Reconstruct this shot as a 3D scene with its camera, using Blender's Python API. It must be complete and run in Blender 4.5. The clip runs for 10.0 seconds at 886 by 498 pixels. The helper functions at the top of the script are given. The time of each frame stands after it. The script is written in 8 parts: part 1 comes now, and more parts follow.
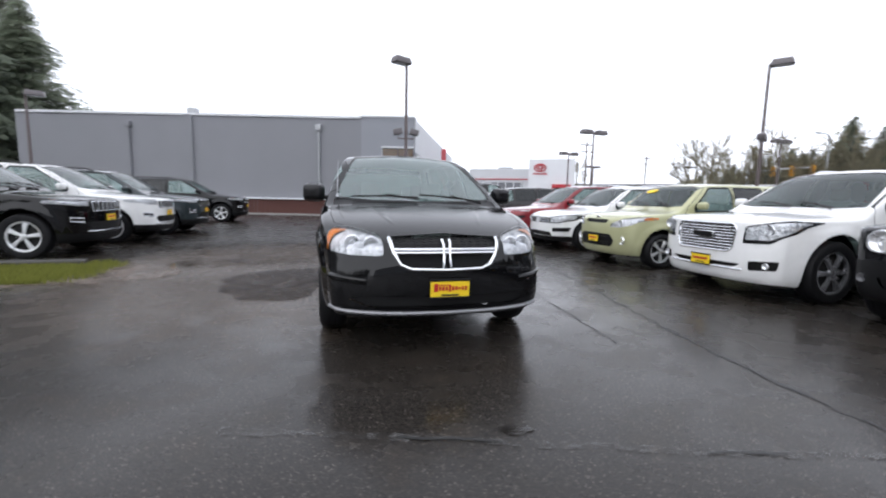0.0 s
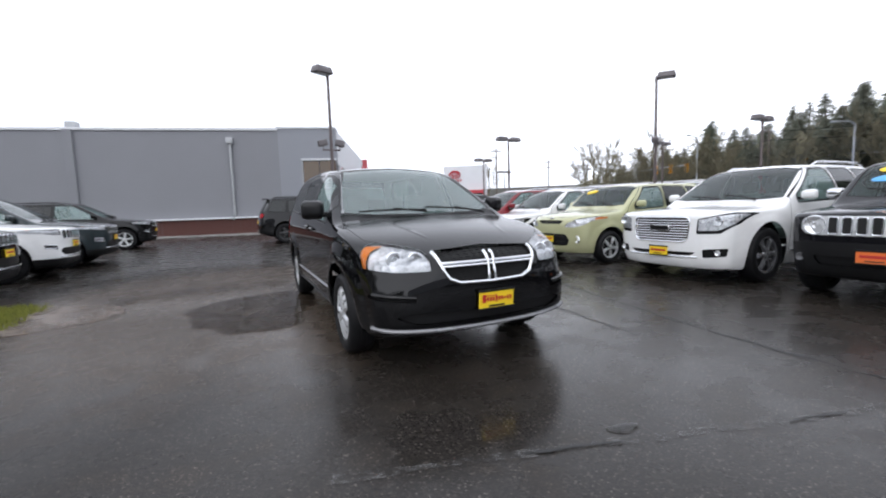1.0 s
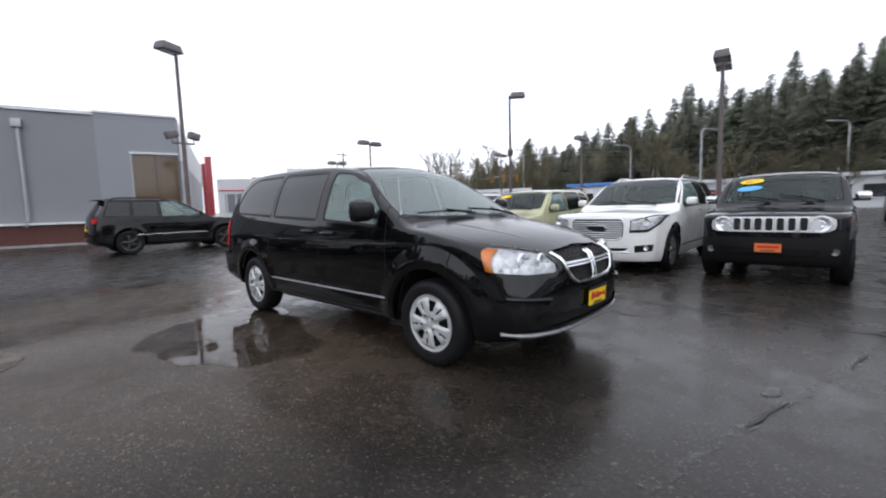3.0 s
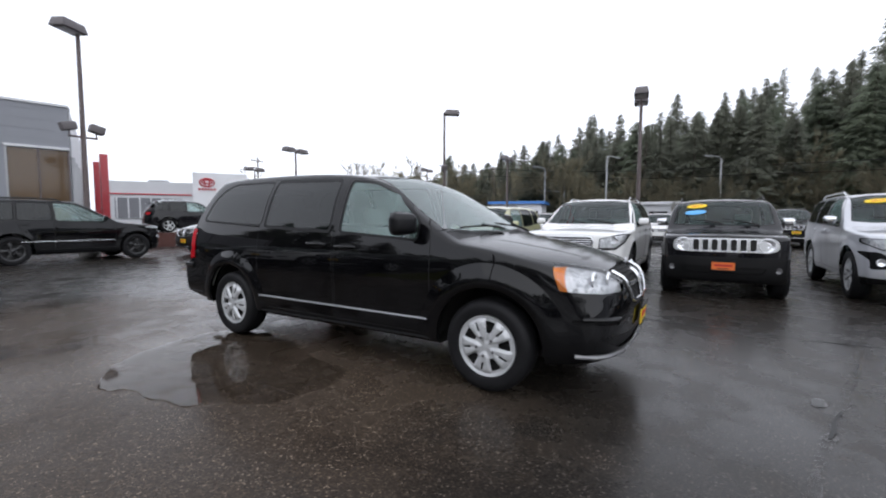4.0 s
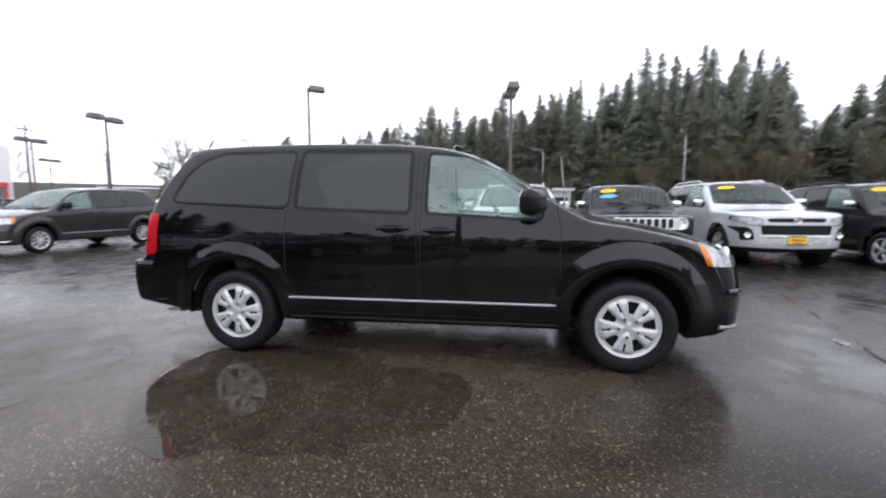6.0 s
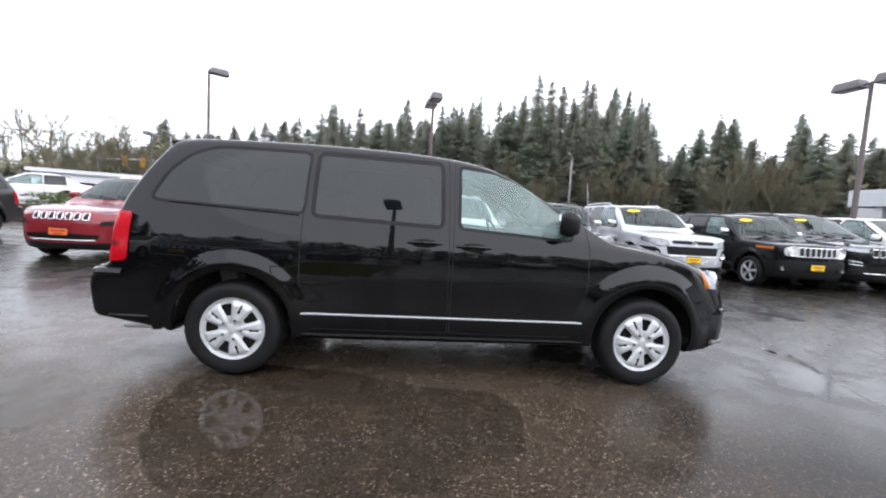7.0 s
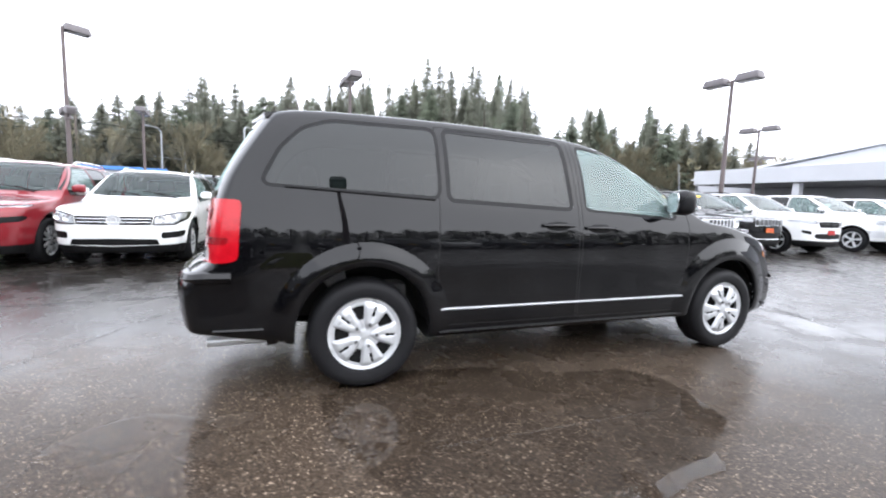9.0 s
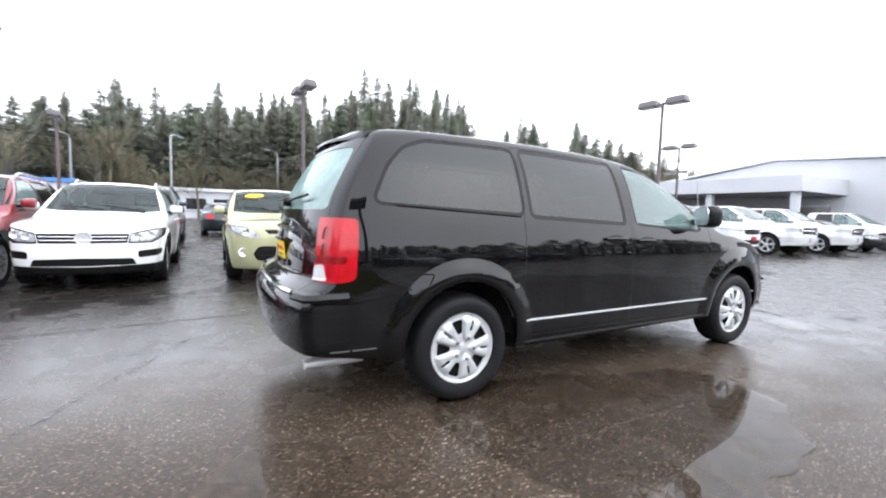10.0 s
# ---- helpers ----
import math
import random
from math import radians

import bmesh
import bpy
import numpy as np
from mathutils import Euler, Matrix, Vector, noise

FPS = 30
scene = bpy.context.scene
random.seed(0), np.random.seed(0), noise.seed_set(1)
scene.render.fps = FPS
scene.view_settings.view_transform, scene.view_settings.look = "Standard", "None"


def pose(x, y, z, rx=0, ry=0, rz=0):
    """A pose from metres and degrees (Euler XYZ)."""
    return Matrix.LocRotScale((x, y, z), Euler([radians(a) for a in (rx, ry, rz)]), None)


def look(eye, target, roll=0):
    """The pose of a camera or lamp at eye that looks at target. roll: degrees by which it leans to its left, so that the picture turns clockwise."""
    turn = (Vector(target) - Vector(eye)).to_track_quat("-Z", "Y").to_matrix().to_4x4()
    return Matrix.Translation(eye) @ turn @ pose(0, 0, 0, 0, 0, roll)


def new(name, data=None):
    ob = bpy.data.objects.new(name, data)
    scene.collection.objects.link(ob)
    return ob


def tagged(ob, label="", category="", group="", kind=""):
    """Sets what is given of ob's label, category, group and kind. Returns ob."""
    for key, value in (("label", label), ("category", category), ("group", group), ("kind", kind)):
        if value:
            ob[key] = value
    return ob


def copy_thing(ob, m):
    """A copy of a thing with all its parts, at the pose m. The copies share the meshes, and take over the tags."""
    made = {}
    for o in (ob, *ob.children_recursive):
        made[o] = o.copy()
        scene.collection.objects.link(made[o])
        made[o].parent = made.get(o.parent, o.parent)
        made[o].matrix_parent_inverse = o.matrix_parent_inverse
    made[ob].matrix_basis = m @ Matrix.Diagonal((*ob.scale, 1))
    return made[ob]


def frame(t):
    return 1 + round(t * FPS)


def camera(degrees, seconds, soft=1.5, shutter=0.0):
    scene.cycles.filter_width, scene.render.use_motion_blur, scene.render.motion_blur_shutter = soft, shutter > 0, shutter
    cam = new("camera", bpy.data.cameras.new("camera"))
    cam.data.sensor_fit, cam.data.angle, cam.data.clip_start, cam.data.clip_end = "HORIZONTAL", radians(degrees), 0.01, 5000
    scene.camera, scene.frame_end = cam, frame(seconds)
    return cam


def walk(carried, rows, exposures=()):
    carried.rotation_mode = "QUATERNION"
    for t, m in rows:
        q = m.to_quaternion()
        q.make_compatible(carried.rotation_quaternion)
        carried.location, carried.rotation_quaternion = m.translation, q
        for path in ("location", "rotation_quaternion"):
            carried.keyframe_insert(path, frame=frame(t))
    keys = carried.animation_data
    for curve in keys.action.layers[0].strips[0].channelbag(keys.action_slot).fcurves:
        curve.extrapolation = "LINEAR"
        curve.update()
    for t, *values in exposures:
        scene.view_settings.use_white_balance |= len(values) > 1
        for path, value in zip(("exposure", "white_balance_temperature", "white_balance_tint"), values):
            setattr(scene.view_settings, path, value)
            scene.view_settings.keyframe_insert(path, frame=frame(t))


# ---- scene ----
cam = camera(92.3, 10.0, soft=2.0, shutter=0.4)
PATH = [
    (0, (-0.811, -5.527, 1.195), (-0.326, -3.601, 0.96), 1.2),
    (0.5, (-1.271, -5.376, 1.209), (-0.582, -3.515, 0.969), -2.7),
    (1, (-1.698, -5.161, 1.222), (-0.84, -3.365, 1.025), -1.9),
    (1.5, (-2.125, -4.905, 1.223), (-1.088, -3.206, 1.023), -1.9),
    (2, (-2.539, -4.639, 1.228), (-1.372, -3.024, 1.046), -1.3),
    (2.5, (-2.899, -4.26, 1.233), (-1.612, -2.741, 1.039), 0.5),
    (2.7, (-3.056, -4.11, 1.249), (-1.695, -2.659, 1.043), -0.6),
    (3.8, (-3.625, -3.027, 1.254), (-1.96, -1.927, 1.121), -0.4),
    (4, (-3.714, -2.855, 1.27), (-2.009, -1.819, 1.13), 0.1),
    (4.5, (-3.851, -2.32, 1.267), (-2.091, -1.388, 1.085), -0.1),
    (5, (-4.013, -1.777, 1.238), (-2.17, -1.049, 0.962), 0.7),
    (5.5, (-4.043, -1.234, 1.229), (-2.142, -0.668, 0.975), -0.3),
    (6, (-4.082, -0.723, 1.213), (-2.12, -0.396, 1.009), -0.1),
    (6.2, (-4.055, -0.498, 1.218), (-2.07, -0.303, 1.067), 0.6),
    (7.3, (-4.045, 0.564, 1.271), (-2.073, 0.308, 1.055), 3.7),
    (7.5, (-4.005, 0.716, 1.268), (-2.043, 0.41, 1.027), 3.7),
    (8, (-3.836, 1.071, 1.241), (-1.89, 0.703, 0.967), 4.8),
    (8.5, (-3.736, 1.524, 1.176), (-1.838, 0.933, 0.955), 3.0),
    (9, (-3.512, 1.974, 1.179), (-1.643, 1.299, 0.959), 2.0),
    (9.5, (-3.37, 2.44, 1.185), (-1.54, 1.644, 1.06), 3.0),
    (10, (-3.202, 2.929, 1.188), (-1.449, 1.98, 1.027), 1.6),
]
walk(cam, [(t, look(eye, target, roll)) for t, eye, target, roll in PATH],
     exposures=((0.0, 0.43), (2.0, 0.26), (4.5, 0.13), (6.0, 0.57), (7.5, 1.13), (8.5, 1.43), (9.5, 1.42), (10.0, 1.32)))

# ---- world: bright overcast sky ----
world = bpy.data.worlds.new("overcast_sky")
scene.world = world
world.use_nodes = True
wn, wl = world.node_tree.nodes, world.node_tree.links
wn.clear()
sky = wn.new("ShaderNodeTexSky")
sky.sky_type = 'NISHITA'
sky.sun_disc = False
sky.sun_elevation, sky.sun_rotation = radians(40), radians(230)
sky.dust_density = 2.0
drain = wn.new("ShaderNodeHueSaturation")
drain.inputs["Saturation"].default_value = 0.08
drain.inputs["Value"].default_value = 0.10
wl.new(sky.outputs[0], drain.inputs["Color"])
veil = wn.new("ShaderNodeMixRGB")
veil.inputs[0].default_value = 0.72
veil.inputs[2].default_value = (1.28, 1.34, 1.52, 1)
wl.new(drain.outputs[0], veil.inputs[1])
back = wn.new("ShaderNodeBackground")
back.inputs[1].default_value = 1.10
wout = wn.new("ShaderNodeOutputWorld")
wl.new(veil.outputs[0], back.inputs[0])
wl.new(back.outputs[0], wout.inputs[0])

sun = new("sun", bpy.data.lights.new("sun", 'SUN'))
sun.data.energy, sun.data.angle, sun.data.color = 0.55, radians(110), (1.0, 0.985, 0.96)
sun.matrix_world = look((-30.6, -25.7, 33.6), (0, 0, 0))


# ---- materials ----
def nodes_of(name):
    m = bpy.data.materials.new(name)
    m.use_nodes = True
    nt = m.node_tree
    return m, nt, nt.nodes["Principled BSDF"], nt.nodes["Material Output"]


def noise_node(nt, scale, detail=4.0, rough=0.55, coords="Object"):
    tc = nt.nodes.new("ShaderNodeTexCoord")
    n = nt.nodes.new("ShaderNodeTexNoise")
    n.inputs["Scale"].default_value, n.inputs["Detail"].default_value, n.inputs["Roughness"].default_value = scale, detail, rough
    nt.links.new(tc.outputs[coords], n.inputs["Vector"])
    return n


def ramp(nt, src, stops):
    r = nt.nodes.new("ShaderNodeValToRGB")
    els = r.color_ramp.elements
    while len(els) < len(stops):
        els.new(0.5)
    for e, (p, c) in zip(els, stops):
        e.position = p
        e.color = (c, c, c, 1) if isinstance(c, (int, float)) else (*c, 1)
    nt.links.new(src, r.inputs[0])
    return r.outputs[0]


def bump(nt, bsdf, src, strength, dist=0.01):
    b = nt.nodes.new("ShaderNodeBump")
    b.inputs["Strength"].default_value, b.inputs["Distance"].default_value = strength, dist
    nt.links.new(src, b.inputs["Height"])
    nt.links.new(b.outputs[0], bsdf.inputs["Normal"])


def surface(name, colour, rough=0.5, metal=0.0, vary=0.12, scale=3.0, grain=60.0, bumpy=0.0, coat=0.0, spec=0.5):
    """A surface with broad blotches and fine grain."""
    m, nt, b, _ = nodes_of(name)
    broad, fine = noise_node(nt, scale, 5), noise_node(nt, grain, 3)
    add = nt.nodes.new("ShaderNodeMath")
    add.operation = 'ADD'
    nt.links.new(broad.outputs[0], add.inputs[0])
    nt.links.new(fine.outputs[0], add.inputs[1])
    lo = tuple(max(0.0, c * (1 - vary)) for c in colour)
    hi = tuple(min(1.0, c * (1 + vary)) for c in colour)
    half = nt.nodes.new("ShaderNodeMath")
    half.operation = 'MULTIPLY'
    half.inputs[1].default_value = 0.5
    nt.links.new(add.outputs[0], half.inputs[0])
    nt.links.new(ramp(nt, half.outputs[0], [(0.3, lo), (0.7, hi)]), b.inputs["Base Color"])
    nt.links.new(ramp(nt, broad.outputs[0], [(0.3, max(0.0, rough - 0.06)), (0.7, min(1.0, rough + 0.06))]), b.inputs["Roughness"])
    b.inputs["Metallic"].default_value = metal
    b.inputs["Specular IOR Level"].default_value = spec
    b.inputs["Coat Weight"].default_value = coat
    b.inputs["Coat Roughness"].default_value = 0.06
    if bumpy:
        bump(nt, b, fine.outputs[0], bumpy, 0.006)
    return m


def paint(name, colour, flake=0.0, clear=1.0, ior=1.5, drops=0.006, film_rough=(0.01, 0.035)):
    """Car paint under clear coat with rain beads and a faint road film."""
    m, nt, b, _ = nodes_of(name)
    film = noise_node(nt, 2.2, 6, 0.6)
    lo = tuple(c * 0.92 for c in colour)
    hi = tuple(min(1, c * 1.05 + 0.003) for c in colour)
    nt.links.new(ramp(nt, film.outputs[0], [(0.35, lo), (0.7, hi)]), b.inputs["Base Color"])
    b.inputs["Metallic"].default_value = flake
    b.inputs["Roughness"].default_value = 0.35
    b.inputs["Specular IOR Level"].default_value = 0.0 if max(colour) < 0.01 else 0.12
    b.inputs["Coat Weight"].default_value = clear
    b.inputs["Coat IOR"].default_value = ior
    nt.links.new(ramp(nt, film.outputs[0], [(0.3, film_rough[0]), (0.75, film_rough[1])]), b.inputs["Coat Roughness"])
    beads = noise_node(nt, 140.0, 2, 0.5)
    bump(nt, b, ramp(nt, beads.outputs[0], [(0.56, 0.0), (0.66, 1.0)]), drops, 0.001)
    return m


def pane(name, tint, gloss_rough=0.01, pale_film=0.0, ior=1.75):
    """Thin glass: tinted see-through with Fresnel gloss, and a patchy pale film of condensation and drizzle, on some
    panes also painted sky reflection.
    """
    m, nt, b, out = nodes_of(name)
    nt.nodes.remove(b)
    tr = nt.nodes.new("ShaderNodeBsdfTransparent")
    tr.inputs[0].default_value = (*tint, 1)
    gl = nt.nodes.new("ShaderNodeBsdfGlossy")
    gl.inputs["Roughness"].default_value = gloss_rough
    fr = nt.nodes.new("ShaderNodeFresnel")
    fr.inputs[0].default_value = ior
    mx = nt.nodes.new("ShaderNodeMixShader")
    nt.links.new(fr.outputs[0], mx.inputs[0])
    nt.links.new(tr.outputs[0], mx.inputs[1])
    nt.links.new(gl.outputs[0], mx.inputs[2])
    last = mx.outputs[0]
    if pale_film:
        df = nt.nodes.new("ShaderNodeBsdfDiffuse")
        df.inputs[0].default_value = (0.50, 0.72, 0.68, 1)
        patch = noise_node(nt, 3.0, 6, 0.65)
        m2 = nt.nodes.new("ShaderNodeMixShader")
        nt.links.new(ramp(nt, patch.outputs[0], [(0.25, pale_film * 0.6), (0.75, pale_film * 1.5)]), m2.inputs[0])
        nt.links.new(last, m2.inputs[1])
        nt.links.new(df.outputs[0], m2.inputs[2])
        last = m2.outputs[0]
    nt.links.new(last, out.inputs[0])
    return m


def lens(name, colour, rough=0.08, clear=1.0):
    """Moulded lamp plastic."""
    m, nt, b, _ = nodes_of(name)
    n = noise_node(nt, 30, 2)
    nt.links.new(ramp(nt, n.outputs[0], [(0.3, tuple(c * 0.8 for c in colour)), (0.7, colour)]), b.inputs["Base Color"])
    b.inputs["Roughness"].default_value = rough
    b.inputs["Coat Weight"].default_value = clear
    b.inputs["Coat Roughness"].default_value = 0.02
    b.inputs["Specular IOR Level"].default_value = 0.2
    return m


def facets(name):
    """Cut reflector plastic behind a lamp cover."""
    m, nt, b, _ = nodes_of(name)
    tc = nt.nodes.new("ShaderNodeTexCoord")
    v = nt.nodes.new("ShaderNodeTexVoronoi")
    v.inputs["Scale"].default_value = 26.0
    nt.links.new(tc.outputs["Object"], v.inputs["Vector"])
    sep = nt.nodes.new("ShaderNodeSeparateColor")
    nt.links.new(v.outputs["Color"], sep.inputs[0])
    nt.links.new(ramp(nt, sep.outputs[0], [(0.0, (0.46, 0.47, 0.49)), (0.35, (0.74, 0.75, 0.77)), (1.0, (0.93, 0.93, 0.94))]), b.inputs["Base Color"])
    b.inputs["Metallic"].default_value = 0.25
    b.inputs["Roughness"].default_value = 0.22
    bump(nt, b, v.outputs["Distance"], 0.5, 0.02)
    return m


BLACK = paint("black_paint", (0.0020, 0.0020, 0.0026), 0.0, 1.0, 1.42)
BEADED_BLACK = paint("rain_beaded_black_paint", (0.0026, 0.0026, 0.0032), 0.0, 1.0, 1.42, 0.05, (0.10, 0.22))
GREY = paint("dark_grey_paint", (0.007, 0.007, 0.0085), 0.1, 1.0, 1.45)
TAUPE = paint("taupe_grey_paint", (0.030, 0.027, 0.027), 0.2, 1.0, 1.42, 0.03, (0.06, 0.14))
WHITE = paint("white_paint", (0.80, 0.80, 0.79))
SILVER = paint("silver_paint", (0.56, 0.57, 0.60), 0.25)
RED = paint("red_paint", (0.20, 0.012, 0.018), 0.15)
GREEN = paint("pale_green_paint", (0.43, 0.43, 0.25), 0.1)
TEAL = paint("dark_green_paint", (0.020, 0.030, 0.034), 0.3)
PLASTIC = surface("black_plastic", (0.007, 0.007, 0.0075), 0.42, vary=0.2, spec=0.22)
MIRRORCAP = surface("mirror_cap_plastic", (0.006, 0.006, 0.007), 0.30, vary=0.15, spec=0.3)
SEAM = surface("panel_gap", (0.003, 0.003, 0.003), 0.8)
RUBBER = surface("tyre_rubber", (0.010, 0.010, 0.011), 0.55, vary=0.3, scale=8, grain=90, bumpy=0.15, spec=0.18)
CHROME = surface("chrome", (0.75, 0.76, 0.78), 0.10, 1.0, vary=0.05)
ALLOY = surface("painted_alloy", (0.62, 0.63, 0.64), 0.30, 0.35, vary=0.08, coat=0.5)
DARKRIM = surface("black_alloy", (0.02, 0.02, 0.021), 0.3, 0.3, coat=0.6)
SMOKED = surface("smoked_chrome", (0.36, 0.36, 0.38), 0.2, 0.7, vary=0.1)
WELL = surface("wheel_well_liner", (0.010, 0.010, 0.010), 0.9)
NUT = surface("wheel_nut_steel", (0.16, 0.16, 0.165), 0.35, 0.7)
CLOTH = surface("seat_cloth", (0.22, 0.22, 0.215), 0.95, vary=0.2, grain=150, bumpy=0.3)
TRIM = surface("cabin_plastic", (0.26, 0.26, 0.25), 0.75)
DASH = surface("dash_plastic", (0.025, 0.025, 0.027), 0.6)
GLASS = pane("clear_glass", (0.78, 0.90, 0.88), pale_film=0.17)
TINT = pane("privacy_glass", (0.035, 0.036, 0.042), pale_film=0.008, ior=1.58)
# heavy pale film: rain beads, plus sky reflection painted as diffuse white
BEADED_SKY = pane("rain_and_sky_glass", (0.05, 0.052, 0.056), pale_film=0.36, ior=1.6)
# windscreen film: condensation, thickened to imitate the sky it reflects
SHIELD = pane("windscreen_glass", (0.62, 0.80, 0.77), pale_film=0.10, ior=2.1)
SHIELD2 = pane("dark_windscreen_glass", (0.44, 0.65, 0.61), pale_film=0.024, ior=1.46)
COVER = pane("lamp_cover", (0.93, 0.94, 0.95), ior=1.45)
HUBCAP = surface("silver_hubcap", (0.50, 0.51, 0.52), 0.30, 0.25, vary=0.07, coat=0.4)
LAMP = facets("headlamp_reflector")
BOWL = surface("headlamp_bowl", (0.90, 0.91, 0.93), 0.28, 0.75, vary=0.04)
AMBER = lens("amber_lens", (0.90, 0.27, 0.03))
REDLENS = lens("red_lens", (0.48, 0.004, 0.012), 0.2, 0.5)
DARKRED = lens("dark_red_lens", (0.26, 0.002, 0.006), 0.2, 0.5)
CLEARLENS = lens("clear_lens", (0.7, 0.7, 0.7))
YELLOW = surface("yellow_card", (0.85, 0.60, 0.02), 0.5, vary=0.06)
ORANGE = surface("orange_card", (0.72, 0.16, 0.03), 0.5, vary=0.06)
BLUECARD = surface("blue_sticker", (0.12, 0.42, 0.80), 0.5, vary=0.05)
INKRED = surface("red_ink", (0.45, 0.02, 0.02), 0.5)
INK = surface("black_ink", (0.01, 0.01, 0.01), 0.5)
# lip base colour lightened to stand in for the sky it reflects
LIP = surface("sky_lightened_lip_plastic", (0.24, 0.24, 0.25), 0.25, 0.45, vary=0.12)
GALV_TRIM = surface("satin_moulding", (0.40, 0.41, 0.43), 0.35, 0.6, vary=0.06)


# ---- mesh helpers ----
def part(name, bm, material, parent=None, label="", sharp=38):
    """Links a bmesh as one mesh object under a thing or a part."""
    me = bpy.data.meshes.new(name)
    bm.normal_update()
    bm.to_mesh(me)
    bm.free()
    if sharp:
        me.polygons.foreach_set("use_smooth", [True] * len(me.polygons))
        me.set_sharp_from_angle(angle=radians(sharp))
    me.materials.append(material)
    ob = new(name, me)
    if parent:
        ob.parent = parent
    if label:
        ob["label"] = label
    return ob


def add_box(bm, c, s, bevel=0.0, turn=None, segs=2):
    m = Matrix.Translation(c) @ (turn or Matrix()) @ Matrix.Diagonal((*s, 1))
    geo = bmesh.ops.create_cube(bm, size=1.0, matrix=m)
    if bevel:
        vs = set(geo["verts"])
        bmesh.ops.bevel(bm, geom=[e for e in bm.edges if e.verts[0] in vs and e.verts[1] in vs], offset=bevel, segments=segs, affect='EDGES', profile=0.6)


def add_tube(bm, pts, r, n=8, closed=False, taper=None):
    pts = [Vector(p) for p in pts]
    rings = []
    for i, p in enumerate(pts):
        a = pts[i - 1] if (i or closed) else p
        b = pts[(i + 1) % len(pts)] if (i < len(pts) - 1 or closed) else p
        d = (b - a).normalized()
        side = d.cross(Vector((0, 0, 1)))
        if side.length < 0.05:
            side = d.cross(Vector((0, 1, 0)))
        side.normalize()
        up = side.cross(d)
        rr = r if taper is None else r + (taper - r) * i / (len(pts) - 1)
        rings.append([bm.verts.new(p + (side * math.cos(k * math.tau / n) + up * math.sin(k * math.tau / n)) * rr) for k in range(n)])
    m = len(rings)
    for i in range(m if closed else m - 1):
        a, b = rings[i], rings[(i + 1) % m]
        for k in range(n):
            bm.faces.new((a[k], a[(k + 1) % n], b[(k + 1) % n], b[k]))
    if not closed:
        bm.faces.new(rings[0][::-1])
        bm.faces.new(rings[-1])
    bmesh.ops.recalc_face_normals(bm, faces=bm.faces)


def add_lathe(bm, prof, n=36, centre=(0, 0, 0), axis="x"):
    """Turns (radius, offset along the axis) pairs round the axis."""
    rings = []
    for r, o in prof:
        ring = []
        for k in range(n):
            u, v = r * math.cos(k * math.tau / n), r * math.sin(k * math.tau / n)
            co = (o, u, v) if axis == "x" else (u, v, o) if axis == "z" else (u, o, v)
            ring.append(bm.verts.new(Vector(co) + Vector(centre)))
        rings.append(ring)
    for a, b in zip(rings, rings[1:]):
        for k in range(n):
            bm.faces.new((a[k], a[(k + 1) % n], b[(k + 1) % n], b[k]))
    bmesh.ops.recalc_face_normals(bm, faces=bm.faces)
    return rings


def add_prism(bm, poly, lo, hi, axis="x"):
    """A polygon drawn across an axis and drawn out along it from lo to hi."""
    def co(u, v, w):
        return (w, u, v) if axis == "x" else (u, w, v) if axis == "y" else (u, v, w)
    a = [bm.verts.new(co(u, v, lo)) for u, v in poly]
    b = [bm.verts.new(co(u, v, hi)) for u, v in poly]
    bm.faces.new(a[::-1])
    bm.faces.new(b)
    for i in range(len(poly)):
        j = (i + 1) % len(poly)
        bm.faces.new((a[i], a[j], b[j], b[i]))
    bmesh.ops.recalc_face_normals(bm, faces=bm.faces)


def rounded(poly, r=0.04, n=4):
    """The polygon with its corners rounded."""
    out = []
    k = len(poly)
    for i in range(k):
        p, a, b = Vector(poly[i]), Vector(poly[i - 1]), Vector(poly[(i + 1) % k])
        ra = min(r, (a - p).length * 0.45)
        rb = min(r, (b - p).length * 0.45)
        s, e = p + (a - p).normalized() * ra, p + (b - p).normalized() * rb
        for j in range(n + 1):
            t = j / n
            q = s * (1 - t) ** 2 + p * 2 * t * (1 - t) + e * t * t
            out.append((q.x, q.y))
    return out


def grown(poly, d):
    """The polygon pushed outwards by d."""
    area = sum(poly[i - 1][0] * poly[i][1] - poly[i][0] * poly[i - 1][1] for i in range(len(poly)))
    sgn = 1 if area > 0 else -1
    out = []
    for i in range(len(poly)):
        p, a, b = Vector(poly[i]), Vector(poly[i - 1]), Vector(poly[(i + 1) % len(poly)])
        n1 = Vector(((p - a).y, -(p - a).x))
        n2 = Vector(((b - p).y, -(b - p).x))
        n = (n1.normalized() + n2.normalized()) * sgn
        if n.length > 1e-6:
            p = p + n.normalized() * d
        out.append((p.x, p.y))
    return out


def inside(poly, u, v):
    hit = False
    for i in range(len(poly)):
        (a, b), (c, d) = poly[i - 1], poly[i]
        if (b > v) != (d > v) and u < (c - a) * (v - b) / (d - b) + a:
            hit = not hit
    return hit


# ---- car bodies ----
AXES = {"x": (1, 2), "y": (0, 2), "z": (0, 1)}
ACROSS = (-1, -0.9, -0.62, -0.3, 0, 0.3, 0.62, 0.9, 1)
UPWARD = (0, 0.08, 0.24, 0.40, 0.54, 0.66, 0.77, 0.87, 0.95, 1)


def tab(rows, v):
    return float(np.interp(v, [r[0] for r in rows], [r[1] for r in rows]))


